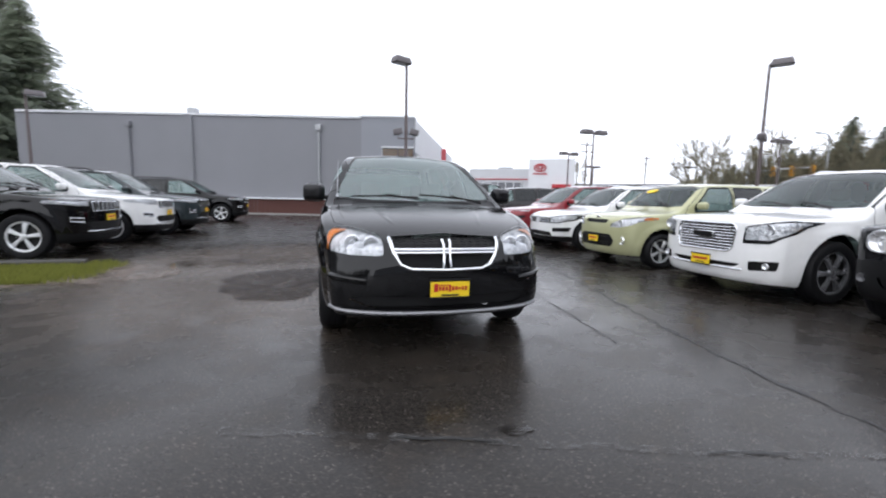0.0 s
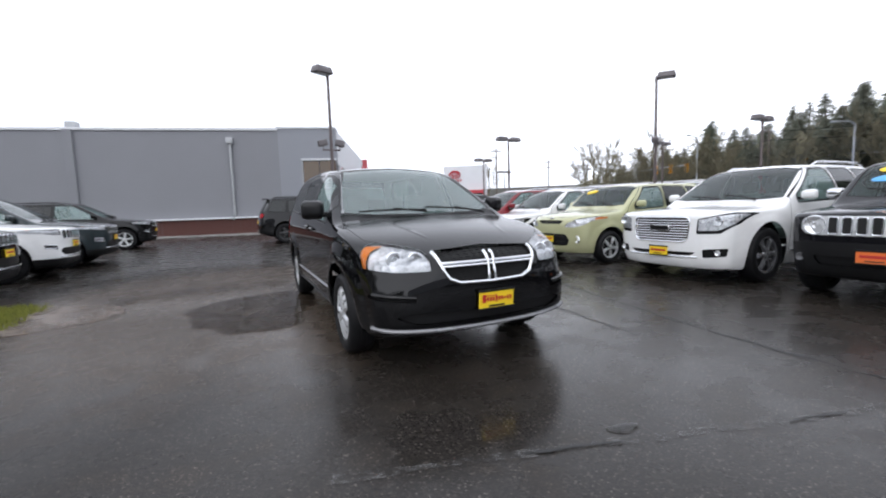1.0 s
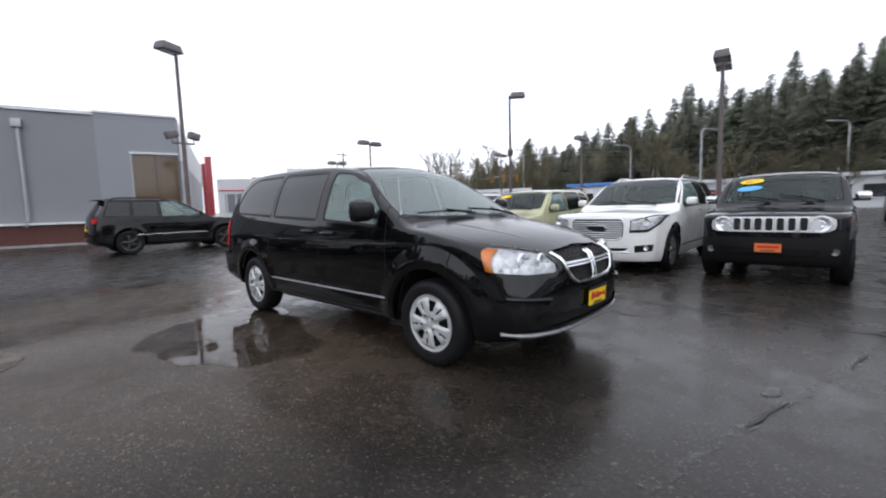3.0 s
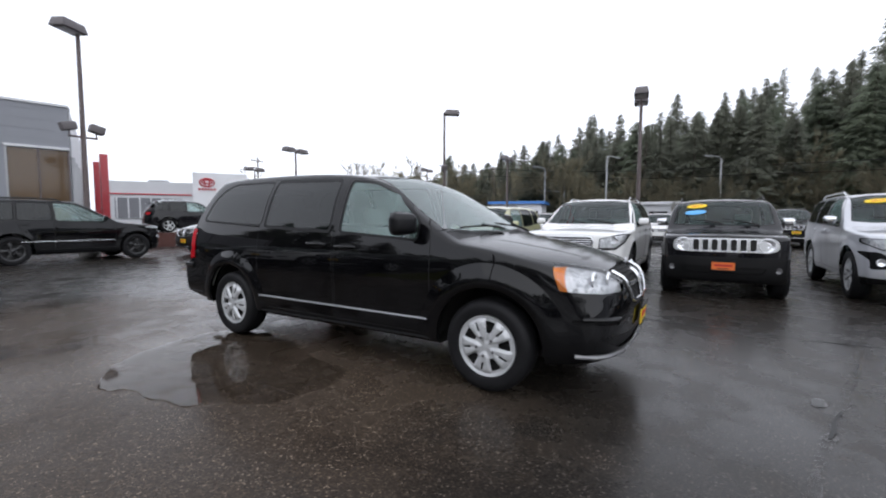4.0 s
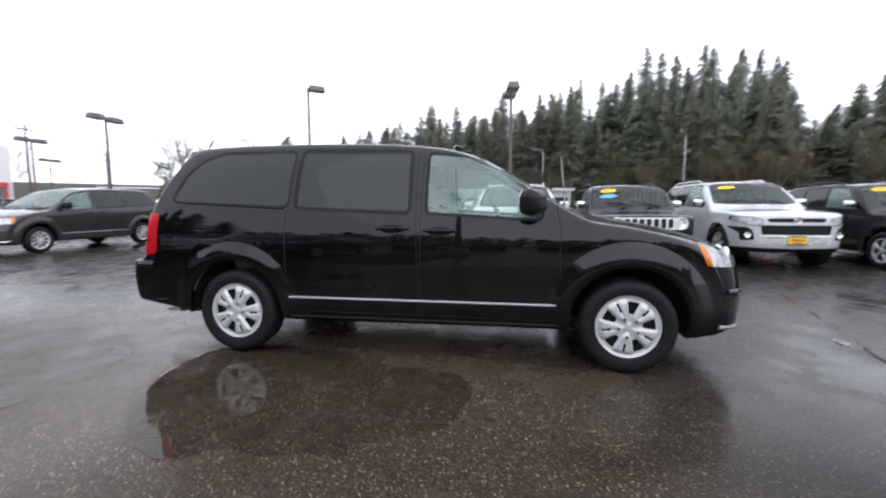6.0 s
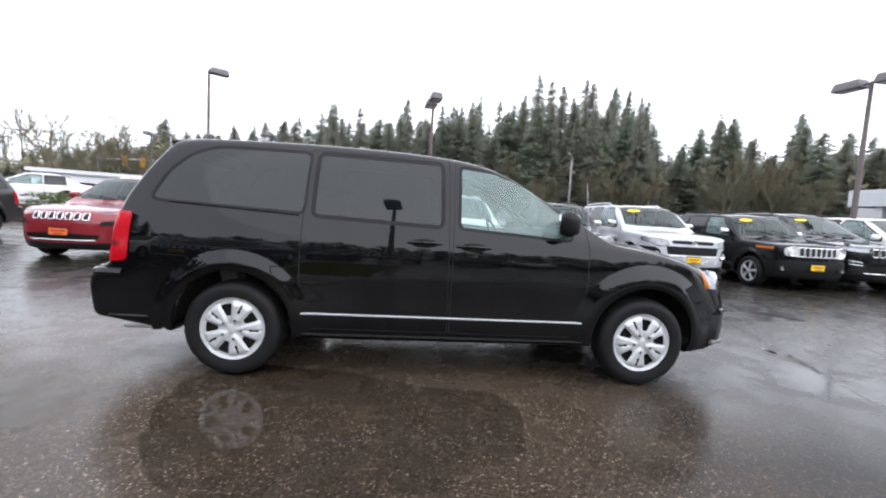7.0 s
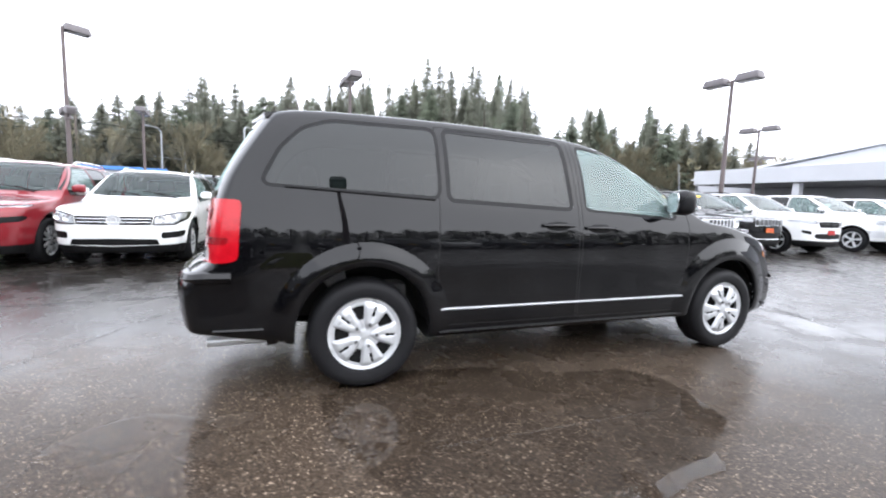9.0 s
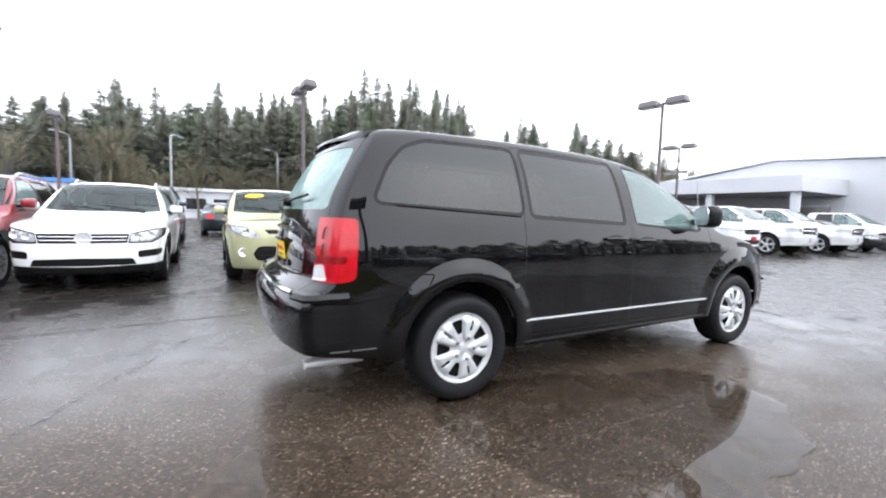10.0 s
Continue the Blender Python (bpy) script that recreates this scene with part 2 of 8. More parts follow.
def body_half(P):
    """The near half (x < 0) of a smooth body shell with flared wheel openings. The nose points to -y; the middle of the wheelbase is at y = 0."""
    ys = P["ys"]
    yf, yr = ys[0], ys[-1]
    bm = bmesh.new()
    ups = P.get("ups", UPWARD)
    grid = {}
    for i, a in enumerate(ACROSS):
        for j, y0 in enumerate(ys):
            for k, c in enumerate(ups):
                if not (i in (0, len(ACROSS) - 1) or j in (0, len(ys) - 1) or k in (0, len(ups) - 1)):
                    continue
                zb = tab(P["zb"], y0)
                z = zb + c * (tab(P["top"], y0) - zb)
                x = a * tab(P["wide"], z) * tab(P["plan"], y0)
                z -= tab(P["crown"], y0) * a * a * c ** 4
                f = max(0.0, 1 - (y0 - yf) / P["blend"]) ** 2
                r = max(0.0, 1 - (yr - y0) / P["blend"]) ** 2
                aa = abs(a)
                y = y0 + f * (tab(P["front"], z) + (P["nose"][0] * aa ** 2 + P["nose"][1] * aa ** P.get("nose_pow", 5)) * tab(P.get("nose_z", ((0, 1), (2, 1))), z))
                y -= r * (tab(P["rear"], z) + P["tail"][0] * aa ** 2 + P["tail"][1] * aa ** 6)
                grid[i, j, k] = bm.verts.new((x, y, z))
    I, J, K = len(ACROSS) - 1, len(ys) - 1, len(ups) - 1

    def quad(*keys):
        bm.faces.new([grid[q] for q in keys])
    for j in range(J):
        for k in range(K):
            quad((0, j, k), (0, j, k + 1), (0, j + 1, k + 1), (0, j + 1, k))
            quad((I, j, k), (I, j + 1, k), (I, j + 1, k + 1), (I, j, k + 1))
        for i in range(I):
            quad((i, j, K), (i + 1, j, K), (i + 1, j + 1, K), (i, j + 1, K))
            quad((i, j, 0), (i, j + 1, 0), (i + 1, j + 1, 0), (i + 1, j, 0))
    for i in range(I):
        for k in range(K):
            quad((i, 0, k), (i + 1, 0, k), (i + 1, 0, k + 1), (i, 0, k + 1))
            quad((i, J, k), (i, J, k + 1), (i + 1, J, k + 1), (i + 1, J, k))
    bmesh.ops.recalc_face_normals(bm, faces=bm.faces)
    me = bpy.data.meshes.new("cage")
    bm.to_mesh(me)
    bm.free()
    ob = new("cage", me)
    sub = ob.modifiers.new("smooth", 'SUBSURF')
    sub.levels = sub.render_levels = P.get("levels", 2)
    dg = bpy.context.evaluated_depsgraph_get()
    dg.update()
    fine = bpy.data.meshes.new_from_object(ob.evaluated_get(dg))
    bpy.data.objects.remove(ob)
    bpy.data.meshes.remove(me)
    bm = bmesh.new()
    bm.from_mesh(fine)
    bpy.data.meshes.remove(fine)
    bmesh.ops.delete(bm, geom=[f for f in bm.faces if f.calc_center_median().x > 0.0005], context='FACES')
    for v in bm.verts:
        if abs(v.co.x) < 0.002:
            v.co.x = 0.0
    fa, fw = P.get("flare", (0.02, 0.12))
    for v in bm.verts:
        if v.co.x < -0.55:
            for hub in P["hubs"]:
                d = math.hypot(v.co.y - hub, v.co.z - P["tyre"]) - P["arch"]
                if v.co.z < P["tyre"]:
                    d = max(d, abs(v.co.y - hub) - P["arch"])
                t = max(0.0, min(1.0, (fw - d) / (fw * 0.3)))
                v.co.x -= fa * t * t * (3 - 2 * t)
    for hook in P.get("shape", ()):
        for v in bm.verts:
            hook(v)
    bm.normal_update()
    return bm


def cut_region(bm, axis, poly, ok):
    """Cuts edges into the shell along the polygon's outline."""
    u, v = AXES[axis]
    n = len(poly)
    us, vs = [p[0] for p in poly], [p[1] for p in poly]
    box = (min(us) - 0.01, max(us) + 0.01, min(vs) - 0.01, max(vs) + 0.01)

    def span(f):
        a = [q.co[u] for q in f.verts]
        b = [q.co[v] for q in f.verts]
        if axis != "x":
            if u == 0:
                a = [-q for q in a]
        return min(a), max(a), min(b), max(b)
    near = {}
    for f in bm.faces:
        if ok(f.calc_center_median()):
            s = span(f)
            if s[1] > box[0] and s[0] < box[1] and s[3] > box[2] and s[2] < box[3]:
                near[f] = s
    for i in range(n):
        p, q = poly[i], poly[(i + 1) % n]
        lo_u, hi_u = min(p[0], q[0]) - 1e-4, max(p[0], q[0]) + 1e-4
        lo_v, hi_v = min(p[1], q[1]) - 1e-4, max(p[1], q[1]) + 1e-4
        du, dv = q[0] - p[0], q[1] - p[1]
        if abs(du) + abs(dv) < 1e-6:
            continue
        pick = []
        for f, s in list(near.items()):
            if not f.is_valid:
                del near[f]
                continue
            if s[1] < lo_u or s[0] > hi_u or s[3] < lo_v or s[2] > hi_v:
                continue
            pick.append(f)
        if not pick:
            continue
        co, no = Vector((0, 0, 0)), Vector((0, 0, 0))
        flip = -1 if (u == 0) else 1
        co[u], co[v] = flip * p[0], p[1]
        no[u], no[v] = flip * dv, -du
        geom = set(pick)
        for f in pick:
            geom.update(f.edges)
            geom.update(f.verts)
        got = bmesh.ops.bisect_plane(bm, geom=list(geom), dist=1e-6, plane_co=co, plane_no=no.normalized())
        for g in got["geom"]:
            if isinstance(g, bmesh.types.BMFace) and g.is_valid:
                near[g] = span(g)


def split_shell(bm, regions):
    """Cuts all regions and returns {name: [faces]}; a later region wins."""
    for name, axis, poly, ok in regions:
        cut_region(bm, axis, poly, ok)
    bm.normal_update()
    out = {}
    for f in bm.faces:
        c = f.calc_center_median()
        tag = "body"
        if f.normal.z < -0.75 and c.z < 0.42:
            tag = "underbody"
        for name, axis, poly, ok in regions:
            if ok(c):
                u, v = AXES[axis]
                cu = -c[u] if u == 0 else c[u]
                if inside(poly, cu, c[v]):
                    if ">" in name:
                        was, now = name.split(">")
                        tag = now if tag == was else tag
                    elif name != "body" or tag in ("lamp", "amber"):
                        tag = name
        out.setdefault(tag, []).append(f)
    return out


def lifted(faces, sink=0.0):
    """A new bmesh from faces of the shell, pushed in along the normals."""
    bm = bmesh.new()
    made = {}
    for f in faces:
        vs = []
        for v in f.verts:
            if v not in made:
                n = Vector(v.normal)
                if abs(v.co.x) < 1e-4:
                    n.x = 0
                made[v] = bm.verts.new(v.co - n * sink)
            vs.append(made[v])
        bm.faces.new(vs)
    return bm


def flipped(bm):
    b = bm.copy()
    for v in b.verts:
        v.co.x = -v.co.x
    bmesh.ops.reverse_faces(b, faces=b.faces)
    return b


def whole(bm):
    """Both halves in one bmesh, welded in the middle."""
    me = bpy.data.meshes.new("half")
    other = flipped(bm)
    other.to_mesh(me)
    other.free()
    bm.from_mesh(me)
    bpy.data.meshes.remove(me)
    bmesh.ops.remove_doubles(bm, verts=[v for v in bm.verts if abs(v.co.x) < 0.003], dist=0.0015)
    return bm


class Skin:
    """Finds places on a body shell."""

    def __init__(self, bm):
        from mathutils.bvhtree import BVHTree
        self.tree = BVHTree.FromBMesh(bm)

    def _ray(self, o, d):
        hit = self.tree.ray_cast(Vector(o), Vector(d))
        return hit[0], hit[1]

    def front(self, x, z, out=0.0):
        p, n = self._ray((-abs(x) - 1e-4, -6, z), (0, 1, 0))
        if p is None:
            p, n = Vector((-abs(x), 0, z)), Vector((0, -1, 0))
        p = p + n * (out if n.y < 0 else -out)
        return Vector((p.x if x <= 0 else -p.x, p.y, p.z))

    def rear(self, x, z, out=0.0):
        p, n = self._ray((-abs(x) - 1e-4, 6, z), (0, -1, 0))
        if p is None:
            p, n = Vector((-abs(x), 0, z)), Vector((0, 1, 0))
        p = p + n * (out if n.y > 0 else -out)
        return Vector((p.x if x <= 0 else -p.x, p.y, p.z))

    def side(self, y, z, out=0.0, right=True):
        p, n = self._ray((-3, y, z), (1, 0, 0))
        if p is None:
            p, n = Vector((-0.9, y, z)), Vector((-1, 0, 0))
        p = p + n * (out if n.x < 0 else -out)
        return Vector((p.x if right else -p.x, p.y, p.z))

    def top(self, x, y, out=0.0):
        p, n = self._ray((-abs(x) - 1e-4, y, 4), (0, 0, -1))
        p = p + n * (out if n.z > 0 else -out)
        return Vector((p.x if x <= 0 else -p.x, p.y, p.z))


def add_tyre(bm, r, w, rim):
    add_lathe(bm, [(rim, w * 0.30), (rim + 0.012, w * 0.46), (rim + (r - rim) * 0.5, w * 0.52), (r - 0.022, w * 0.46), (r - 0.004, w * 0.34),
                   (r, w * 0.12), (r - 0.006, w * 0.1), (r, w * 0.08), (r, -w * 0.08), (r - 0.006, -w * 0.1), (r, -w * 0.12),
                   (r - 0.004, -w * 0.34), (r - 0.022, -w * 0.46), (rim + (r - rim) * 0.5, -w * 0.52), (rim + 0.012, -w * 0.46), (rim, -w * 0.30)], 44)


def add_spoke(bm, ang, r0, r1, w0, w1, x0, x1, skew=0.0, thick=0.03, off=0.0):
    """A wheel spoke from radius r0 to r1 in the outer face."""
    m = Matrix.Rotation(ang, 4, 'X')
    ring = []
    for r, w, x, s in ((r0, w0, x0, off), (0.5 * (r0 + r1), 0.5 * (w0 + w1), 0.5 * (x0 + x1) - 0.008, 0.5 * (off + skew)), (r1, w1, x1, skew)):
        ring.append([bm.verts.new(m @ Vector(q)) for q in
                     ((x + thick, s - w / 2, r), (x + 0.006, s - w / 2, r), (x, s - w * 0.3, r), (x, s + w * 0.3, r), (x + 0.006, s + w / 2, r), (x + thick, s + w / 2, r))])
    for a, b in zip(ring, ring[1:]):
        for k in range(5):
            bm.faces.new((a[k], a[k + 1], b[k + 1], b[k]))
    bmesh.ops.recalc_face_normals(bm, faces=bm.faces)


def add_hubcap(bm, R, face):
    """A pressed wheel cover: five wide openings, five narrow slots between them, rounded blades."""
    n, m = 300, 26
    grid = []

    def place(r, a):
        f = r / R
        u = abs((a + math.pi / 5) % (math.tau / 5) - math.pi / 5) * r
        v = abs(a % (math.tau / 5) - math.pi / 5) * r
        half = R * (0.055 + 0.29 * (f - 0.42)) if f > 0.42 else 0.055 * R
        return f, u, v, half
    for i in range(m + 1):
        f0 = 0.02 + 0.98 * i / m
        row = []
        for k in range(n):
            a = k * math.tau / n
            r = f0 * R
            f, u, v, half = place(r, a)
            edge = min(1.0, max(0.0, (u - half) / (0.11 * R)))
            blade = 0.020 * edge * (2 - edge) * min(1.0, max(0.0, (f - 0.12) / 0.2)) * min(1.0, (1.0 - f) / 0.16)
            groove = 0.006 * math.exp(-(v / (0.05 * R)) ** 2) * min(1.0, max(0.0, (f - 0.38) / 0.15))
            dome = 0.010 * (1 - f * f) + 0.007 * math.exp(-(f / 0.16) ** 4)
            row.append(bm.verts.new((face + 0.004 - dome - blade + groove, -math.sin(a) * r, math.cos(a) * r)))
        grid.append(row)
    for i in range(m):
        fm = 0.02 + 0.98 * (i + 0.5) / m
        for k in range(n):
            f, u, v, half = place(fm * R, (k + 0.5) * math.tau / n)
            if (0.47 < f < 0.88 and u < half) or (0.57 < f < 0.87 and v < 0.036 * R):
                continue
            bm.faces.new((grid[i][k], grid[i][(k + 1) % n], grid[i + 1][(k + 1) % n], grid[i + 1][k]))
    bm.faces.new(grid[0])
    bmesh.ops.recalc_face_normals(bm, faces=bm.faces)
    if sum(f.normal.x for f in bm.faces) > 0:
        bmesh.ops.reverse_faces(bm, faces=bm.faces)


def make_wheel(car, r, w, rim, style, rim_mat):
    """A wheel whose outer face looks to -x, at the car's origin."""
    bm = bmesh.new()
    add_lathe(bm, [(0.0001, -w * 0.18), (rim * 0.99, -w * 0.18), (rim * 0.99, w * 0.35), (0.0001, w * 0.35)], 32)
    hub = part("wheel", bm, WELL, car)
    bm = bmesh.new()
    add_tyre(bm, r, w, rim)
    part("tyre", bm, RUBBER, hub)
    bm = bmesh.new()
    face = -w * 0.40
    add_lathe(bm, [(rim * 0.90, face + 0.03), (rim * 0.91, face + 0.004), (rim * 0.95, face), (rim * 1.01, face - 0.004), (rim * 1.03, face + 0.02), (rim * 1.0, face + 0.06)], 44)
    if style == "paired":
        add_hubcap(bm, rim * 0.93, face)
    else:
        n = style
        for k in range(n):
            a = k * math.tau / n
            if n <= 6:
                for s in (-1, 1):
                    add_spoke(bm, a + s * 0.05, rim * 0.15, rim * 0.93, rim * 0.16, rim * 0.14, face - 0.006, face + 0.004, s * rim * 0.13, 0.03)
            else:
                add_spoke(bm, a, rim * 0.15, rim * 0.93, rim * 0.14, rim * 0.13, face - 0.006, face + 0.004, 0.0, 0.03)
        add_lathe(bm, [(0.0001, face - 0.016), (rim * 0.13, face - 0.014), (rim * 0.22, face - 0.004), (rim * 0.26, face + 0.02)], 24)
    part("rim", bm, rim_mat, hub)
    for k in range(5):
        bm = bmesh.new()
        a = (k + 0.5) * math.tau / 5
        add_lathe(bm, [(0.0001, face - 0.034), (0.011, face - 0.032), (0.014, face + 0.01)], 8, (0, rim * 0.31 * math.sin(a), rim * 0.31 * math.cos(a)))
        part("wheel_nut", bm, NUT, hub)
    return hub


def place_wheels(car, P, style, rim_mat):
    w = P.get("tread", 0.225)
    hub = make_wheel(car, P["tyre"], w, P["rim"], style, rim_mat)
    x = P["track"]
    spots = [(-x, P["hubs"][0], 0, 0.17), (-x, P["hubs"][1], 0, -0.26), (x, P["hubs"][0], 180, 0.5), (x, P["hubs"][1], 180, 0.1)]
    for n, (px, py, rz, spin) in enumerate(spots):
        ob = hub if n == 0 else copy_thing(hub, Matrix())
        ob.matrix_basis = pose(px, py, P["tyre"], 0, 0, rz) @ Matrix.Rotation(spin, 4, 'X')


def add_seat(bm, x, y, z, w=0.5, lean=14):
    add_box(bm, (x, y, z + 0.09), (w, 0.52, 0.18), 0.05)
    t = Matrix.Rotation(radians(-lean), 4, 'X')
    add_box(bm, (x, y + 0.30, z + 0.46), (w, 0.15, 0.62), 0.055, t)


def add_rest(bm, x, y, z):
    add_box(bm, (x, y + 0.40, z + 0.87), (0.27, 0.10, 0.19), 0.045, Matrix.Rotation(radians(-14), 4, 'X'))
    for s in (-0.06, 0.06):
        add_tube(bm, [(x + s, y + 0.37, z + 0.70), (x + s, y + 0.39, z + 0.80)], 0.008, 6)


def cabin(car, y1, y2, z, dash_y, dash_z, half, y3=None):
    """Dashboard, wheel and rows of seats."""
    bm = bmesh.new()
    add_box(bm, (0, dash_y, dash_z - 0.14), (half * 1.75, 0.42, 0.26), 0.07)
    part("dashboard", bm, DASH, car)
    bm = bmesh.new()
    c = Vector((0.37, dash_y + 0.36, dash_z - 0.10))
    m = Matrix.Translation(c) @ Matrix.Rotation(radians(62), 4, 'X')
    add_tube(bm, [m @ Vector((0.185 * math.cos(k * math.tau / 20), 0.185 * math.sin(k * math.tau / 20), 0)) for k in range(20)], 0.016, 6, True)
    add_box(bm, c, (0.3, 0.05, 0.09), 0.02)
    add_tube(bm, [c, c + Vector((0, -0.25, -0.10))], 0.03, 6)
    part("steering_wheel", bm, DASH, car)
    for x in (-0.38, 0.38):
        bm = bmesh.new()
        add_seat(bm, x, y1, z)
        seat = part("seat", bm, CLOTH, car)
        bm = bmesh.new()
        add_rest(bm, x, y1, z)
        part("headrest", bm, CLOTH, seat)
    for yy in [y2] + ([y3] if y3 else []):
        bm = bmesh.new()
        add_seat(bm, 0, yy, z, half * 1.45)
        seat = part("rear_seat", bm, CLOTH, car)
        for x in (-0.42, 0.42):
            bm = bmesh.new()
            add_rest(bm, x, yy, z)
            part("headrest", bm, CLOTH, seat)


def card(parent, name, at, w, h, normal_yaw, mat, bars, tilt=0):
    """A dealer card in a thin frame with bars for its writing; it faces the car's nose (yaw 0) or tail (180)."""
    m = Matrix.Translation(at) @ Matrix.Rotation(radians(normal_yaw), 4, 'Z') @ Matrix.Rotation(radians(tilt), 4, 'X')
    bm = bmesh.new()
    add_box(bm, (0, 0, 0), (w, 0.010, h), 0.003, None, 1)
    bm.transform(m)
    base = part(name, bm, mat, parent)
    bm = bmesh.new()
    add_box(bm, (0, -0.004, h * 0.46), (w * 1.05, 0.016, h * 0.12), 0.003, None, 1)
    add_box(bm, (0, -0.004, -h * 0.47), (w * 1.05, 0.016, h * 0.10), 0.003, None, 1)
    bm.transform(m)
    part("holder", bm, PLASTIC, base)
    for cx, cz, bw, bh, bmat in bars:
        bm = bmesh.new()
        add_box(bm, (cx * w, -0.007, cz * h), (bw * w, 0.004, bh * h))
        bm.transform(m)
        part("print", bm, bmat, base, sharp=0)
    return base


def mirrors(car, y, z, x, mat, size=(0.20, 0.13, 0.17), lift=0.0, sweep=8):
    for s in (-1, 1):
        bm = bmesh.new()
        add_box(bm, (s * x, y, z), size, min(0.064, size[1] * 0.46), Matrix.Rotation(radians(s * sweep), 4, 'Z'), 4)
        for v in bm.verts:
            if v.co.y < y:
                v.co.z = z + (v.co.z - z) * 0.86
        ob = part("mirror", bm, mat, car)
        bm = bmesh.new()
        add_box(bm, (s * (x - 0.13), y - 0.01, z - 0.05 + lift), (0.14, 0.06, 0.05), 0.015)
        part("mirror_arm", bm, PLASTIC, ob)
        bm = bmesh.new()
        w, h = size[0] * 0.41, size[2] * 0.40
        add_prism(bm, rounded([(-w, -h), (w, -h), (w, h), (-w, h)], 0.05, 5), 0.0, 0.006, "y")
        bm.transform(Matrix.Translation((s * x, y, z)) @ Matrix.Rotation(radians(s * sweep), 4, 'Z') @ Matrix.Translation((0, size[1] / 2 - 0.002, 0)))
        part("mirror_glass", bm, CHROME, ob, "mirror glass")


def wells(car, P):
    for s in (-1, 1):
        for hub in P["hubs"]:
            bm = bmesh.new()
            w = P["track"]
            prof = [(0.0001, -(w - 0.36)), (P["arch"] + 0.03, -(w - 0.36)), (P["arch"] + 0.03, -(w + 0.03)), (P["arch"] - 0.004, -(w + 0.055))]
            add_lathe(bm, prof, 32, (0, hub, P["tyre"] + 0.02))
            bmesh.ops.delete(bm, geom=[v for v in bm.verts if v.co.z < P["tyre"] - 0.05], context='VERTS')
            if s > 0:
                for v in bm.verts:
                    v.co.x = -v.co.x
                bmesh.ops.reverse_faces(bm, faces=bm.faces)
            part("wheel_well", bm, WELL, car)


def dress(car, P, paint_mat, kinds):
    """Builds shell, regions and the parts named in kinds: {region: (name, material, 'pair' | 'whole', sink)}. Returns the skin."""
    bm = body_half(P)
    skin = Skin(bm)
    regions = list(P["regions"])
    arch = P["arch"]
    for hub in P["hubs"]:
        circle = [(hub + arch * math.cos(k * math.tau / 40), P["tyre"] + 0.02 + arch * math.sin(k * math.tau / 40)) for k in range(21)]
        poly = circle + [(hub - arch, 0.05), (hub + arch, 0.05)]
        regions.append(("arch", "x", poly, lambda c: c.x < -0.45))
    got = split_shell(bm, regions)
    got.pop("arch", None)
    lining = [f for n, fs in got.items() if n in ("body", "door") or n.startswith("gap") for f in fs
              if f.calc_center_median().z > P["lining"][2] and P["lining"][0] < f.calc_center_median().y < P["lining"][1]]
    lb = lifted(lining, 0.035)
    bmesh.ops.reverse_faces(lb, faces=lb.faces)
    part("cabin_lining", whole(lb), TRIM, car)
    for tag, faces in got.items():
        name, mat, mode, sink = kinds.get(tag, ({"gap": "panel_joint"}.get(tag, tag), None, "whole", 0.0))
        if mat is None:
            mat = {"body": paint_mat, "underbody": WELL, "gap": SEAM}.get(tag.split("_")[0], paint_mat)
        half = lifted(faces, sink)
        if tag in ("lamp", "darklamp", "amber"):
            cover = lifted(faces, -0.004)
            part("lens_cover", flipped(cover), COVER, car)
            part("lens_cover", cover, COVER, car)
        if mode == "pair":
            o = flipped(half)
            part(name, half, mat, car)
            part(name, o, mat, car)
        else:
            part(name, whole(half), mat, car)
    bm.free()
    wells(car, P)
    return skin


def bars_on(skin, car, name, mat, lines, r, out=0.004, n=13, where="front"):
    """Round bars that follow the body between pairs of points."""
    obs = []
    for (x0, z0), (x1, z1) in lines:
        pts = []
        for k in range(n):
            t = k / (n - 1)
            a, b = x0 + (x1 - x0) * t, z0 + (z1 - z0) * t
            pts.append(skin.front(a, b, out) if where == "front" else skin.rear(a, b, out) if where == "rear" else skin.side(a, b, out))
        bm = bmesh.new()
        add_tube(bm, pts, r, 8)
        obs.append(part(name, bm, mat, car))
        if where == "side":
            bm = bmesh.new()
            add_tube(bm, [(-p.x, p.y, p.z) for p in pts], r, 8)
            obs.append(part(name, bm, mat, car))
    return obs


def outline_on(skin, car, name, mat, poly, r, out=0.004, where="front", both=False):
    """A moulding round a polygon on the nose or tail."""
    obs = []
    for s in ((-1, 1) if both else (1,)):
        pts = []
        for i in range(len(poly)):
            (a, b), (c, d) = poly[i], poly[(i + 1) % len(poly)]
            k = max(1, int(math.hypot(c - a, d - b) / 0.06))
            for j in range(k):
                t = j / k
                pts.append(probe(skin, where)(s * (a + (c - a) * t), b + (d - b) * t, out))
        bm = bmesh.new()
        add_tube(bm, pts, r, 8, True)
        obs.append(part(name, bm, mat, car))
    return obs


def probe(skin, where):
    return skin.front if where == "front" else skin.rear


def wipers(skin, car, lines):
    for (x0, y0), (x1, y1) in lines:
        bm = bmesh.new()
        pts = [skin.top(x0 + (x1 - x0) * k / 8, y0 + (y1 - y0) * k / 8, 0.022) for k in range(9)]
        add_tube(bm, pts, 0.009, 6)
        add_tube(bm, [pts[0] + Vector((0, -0.05, -0.02)), pts[4] + Vector((0, -0.01, 0.015))], 0.010, 6)
        part("wiper", bm, PLASTIC, car)


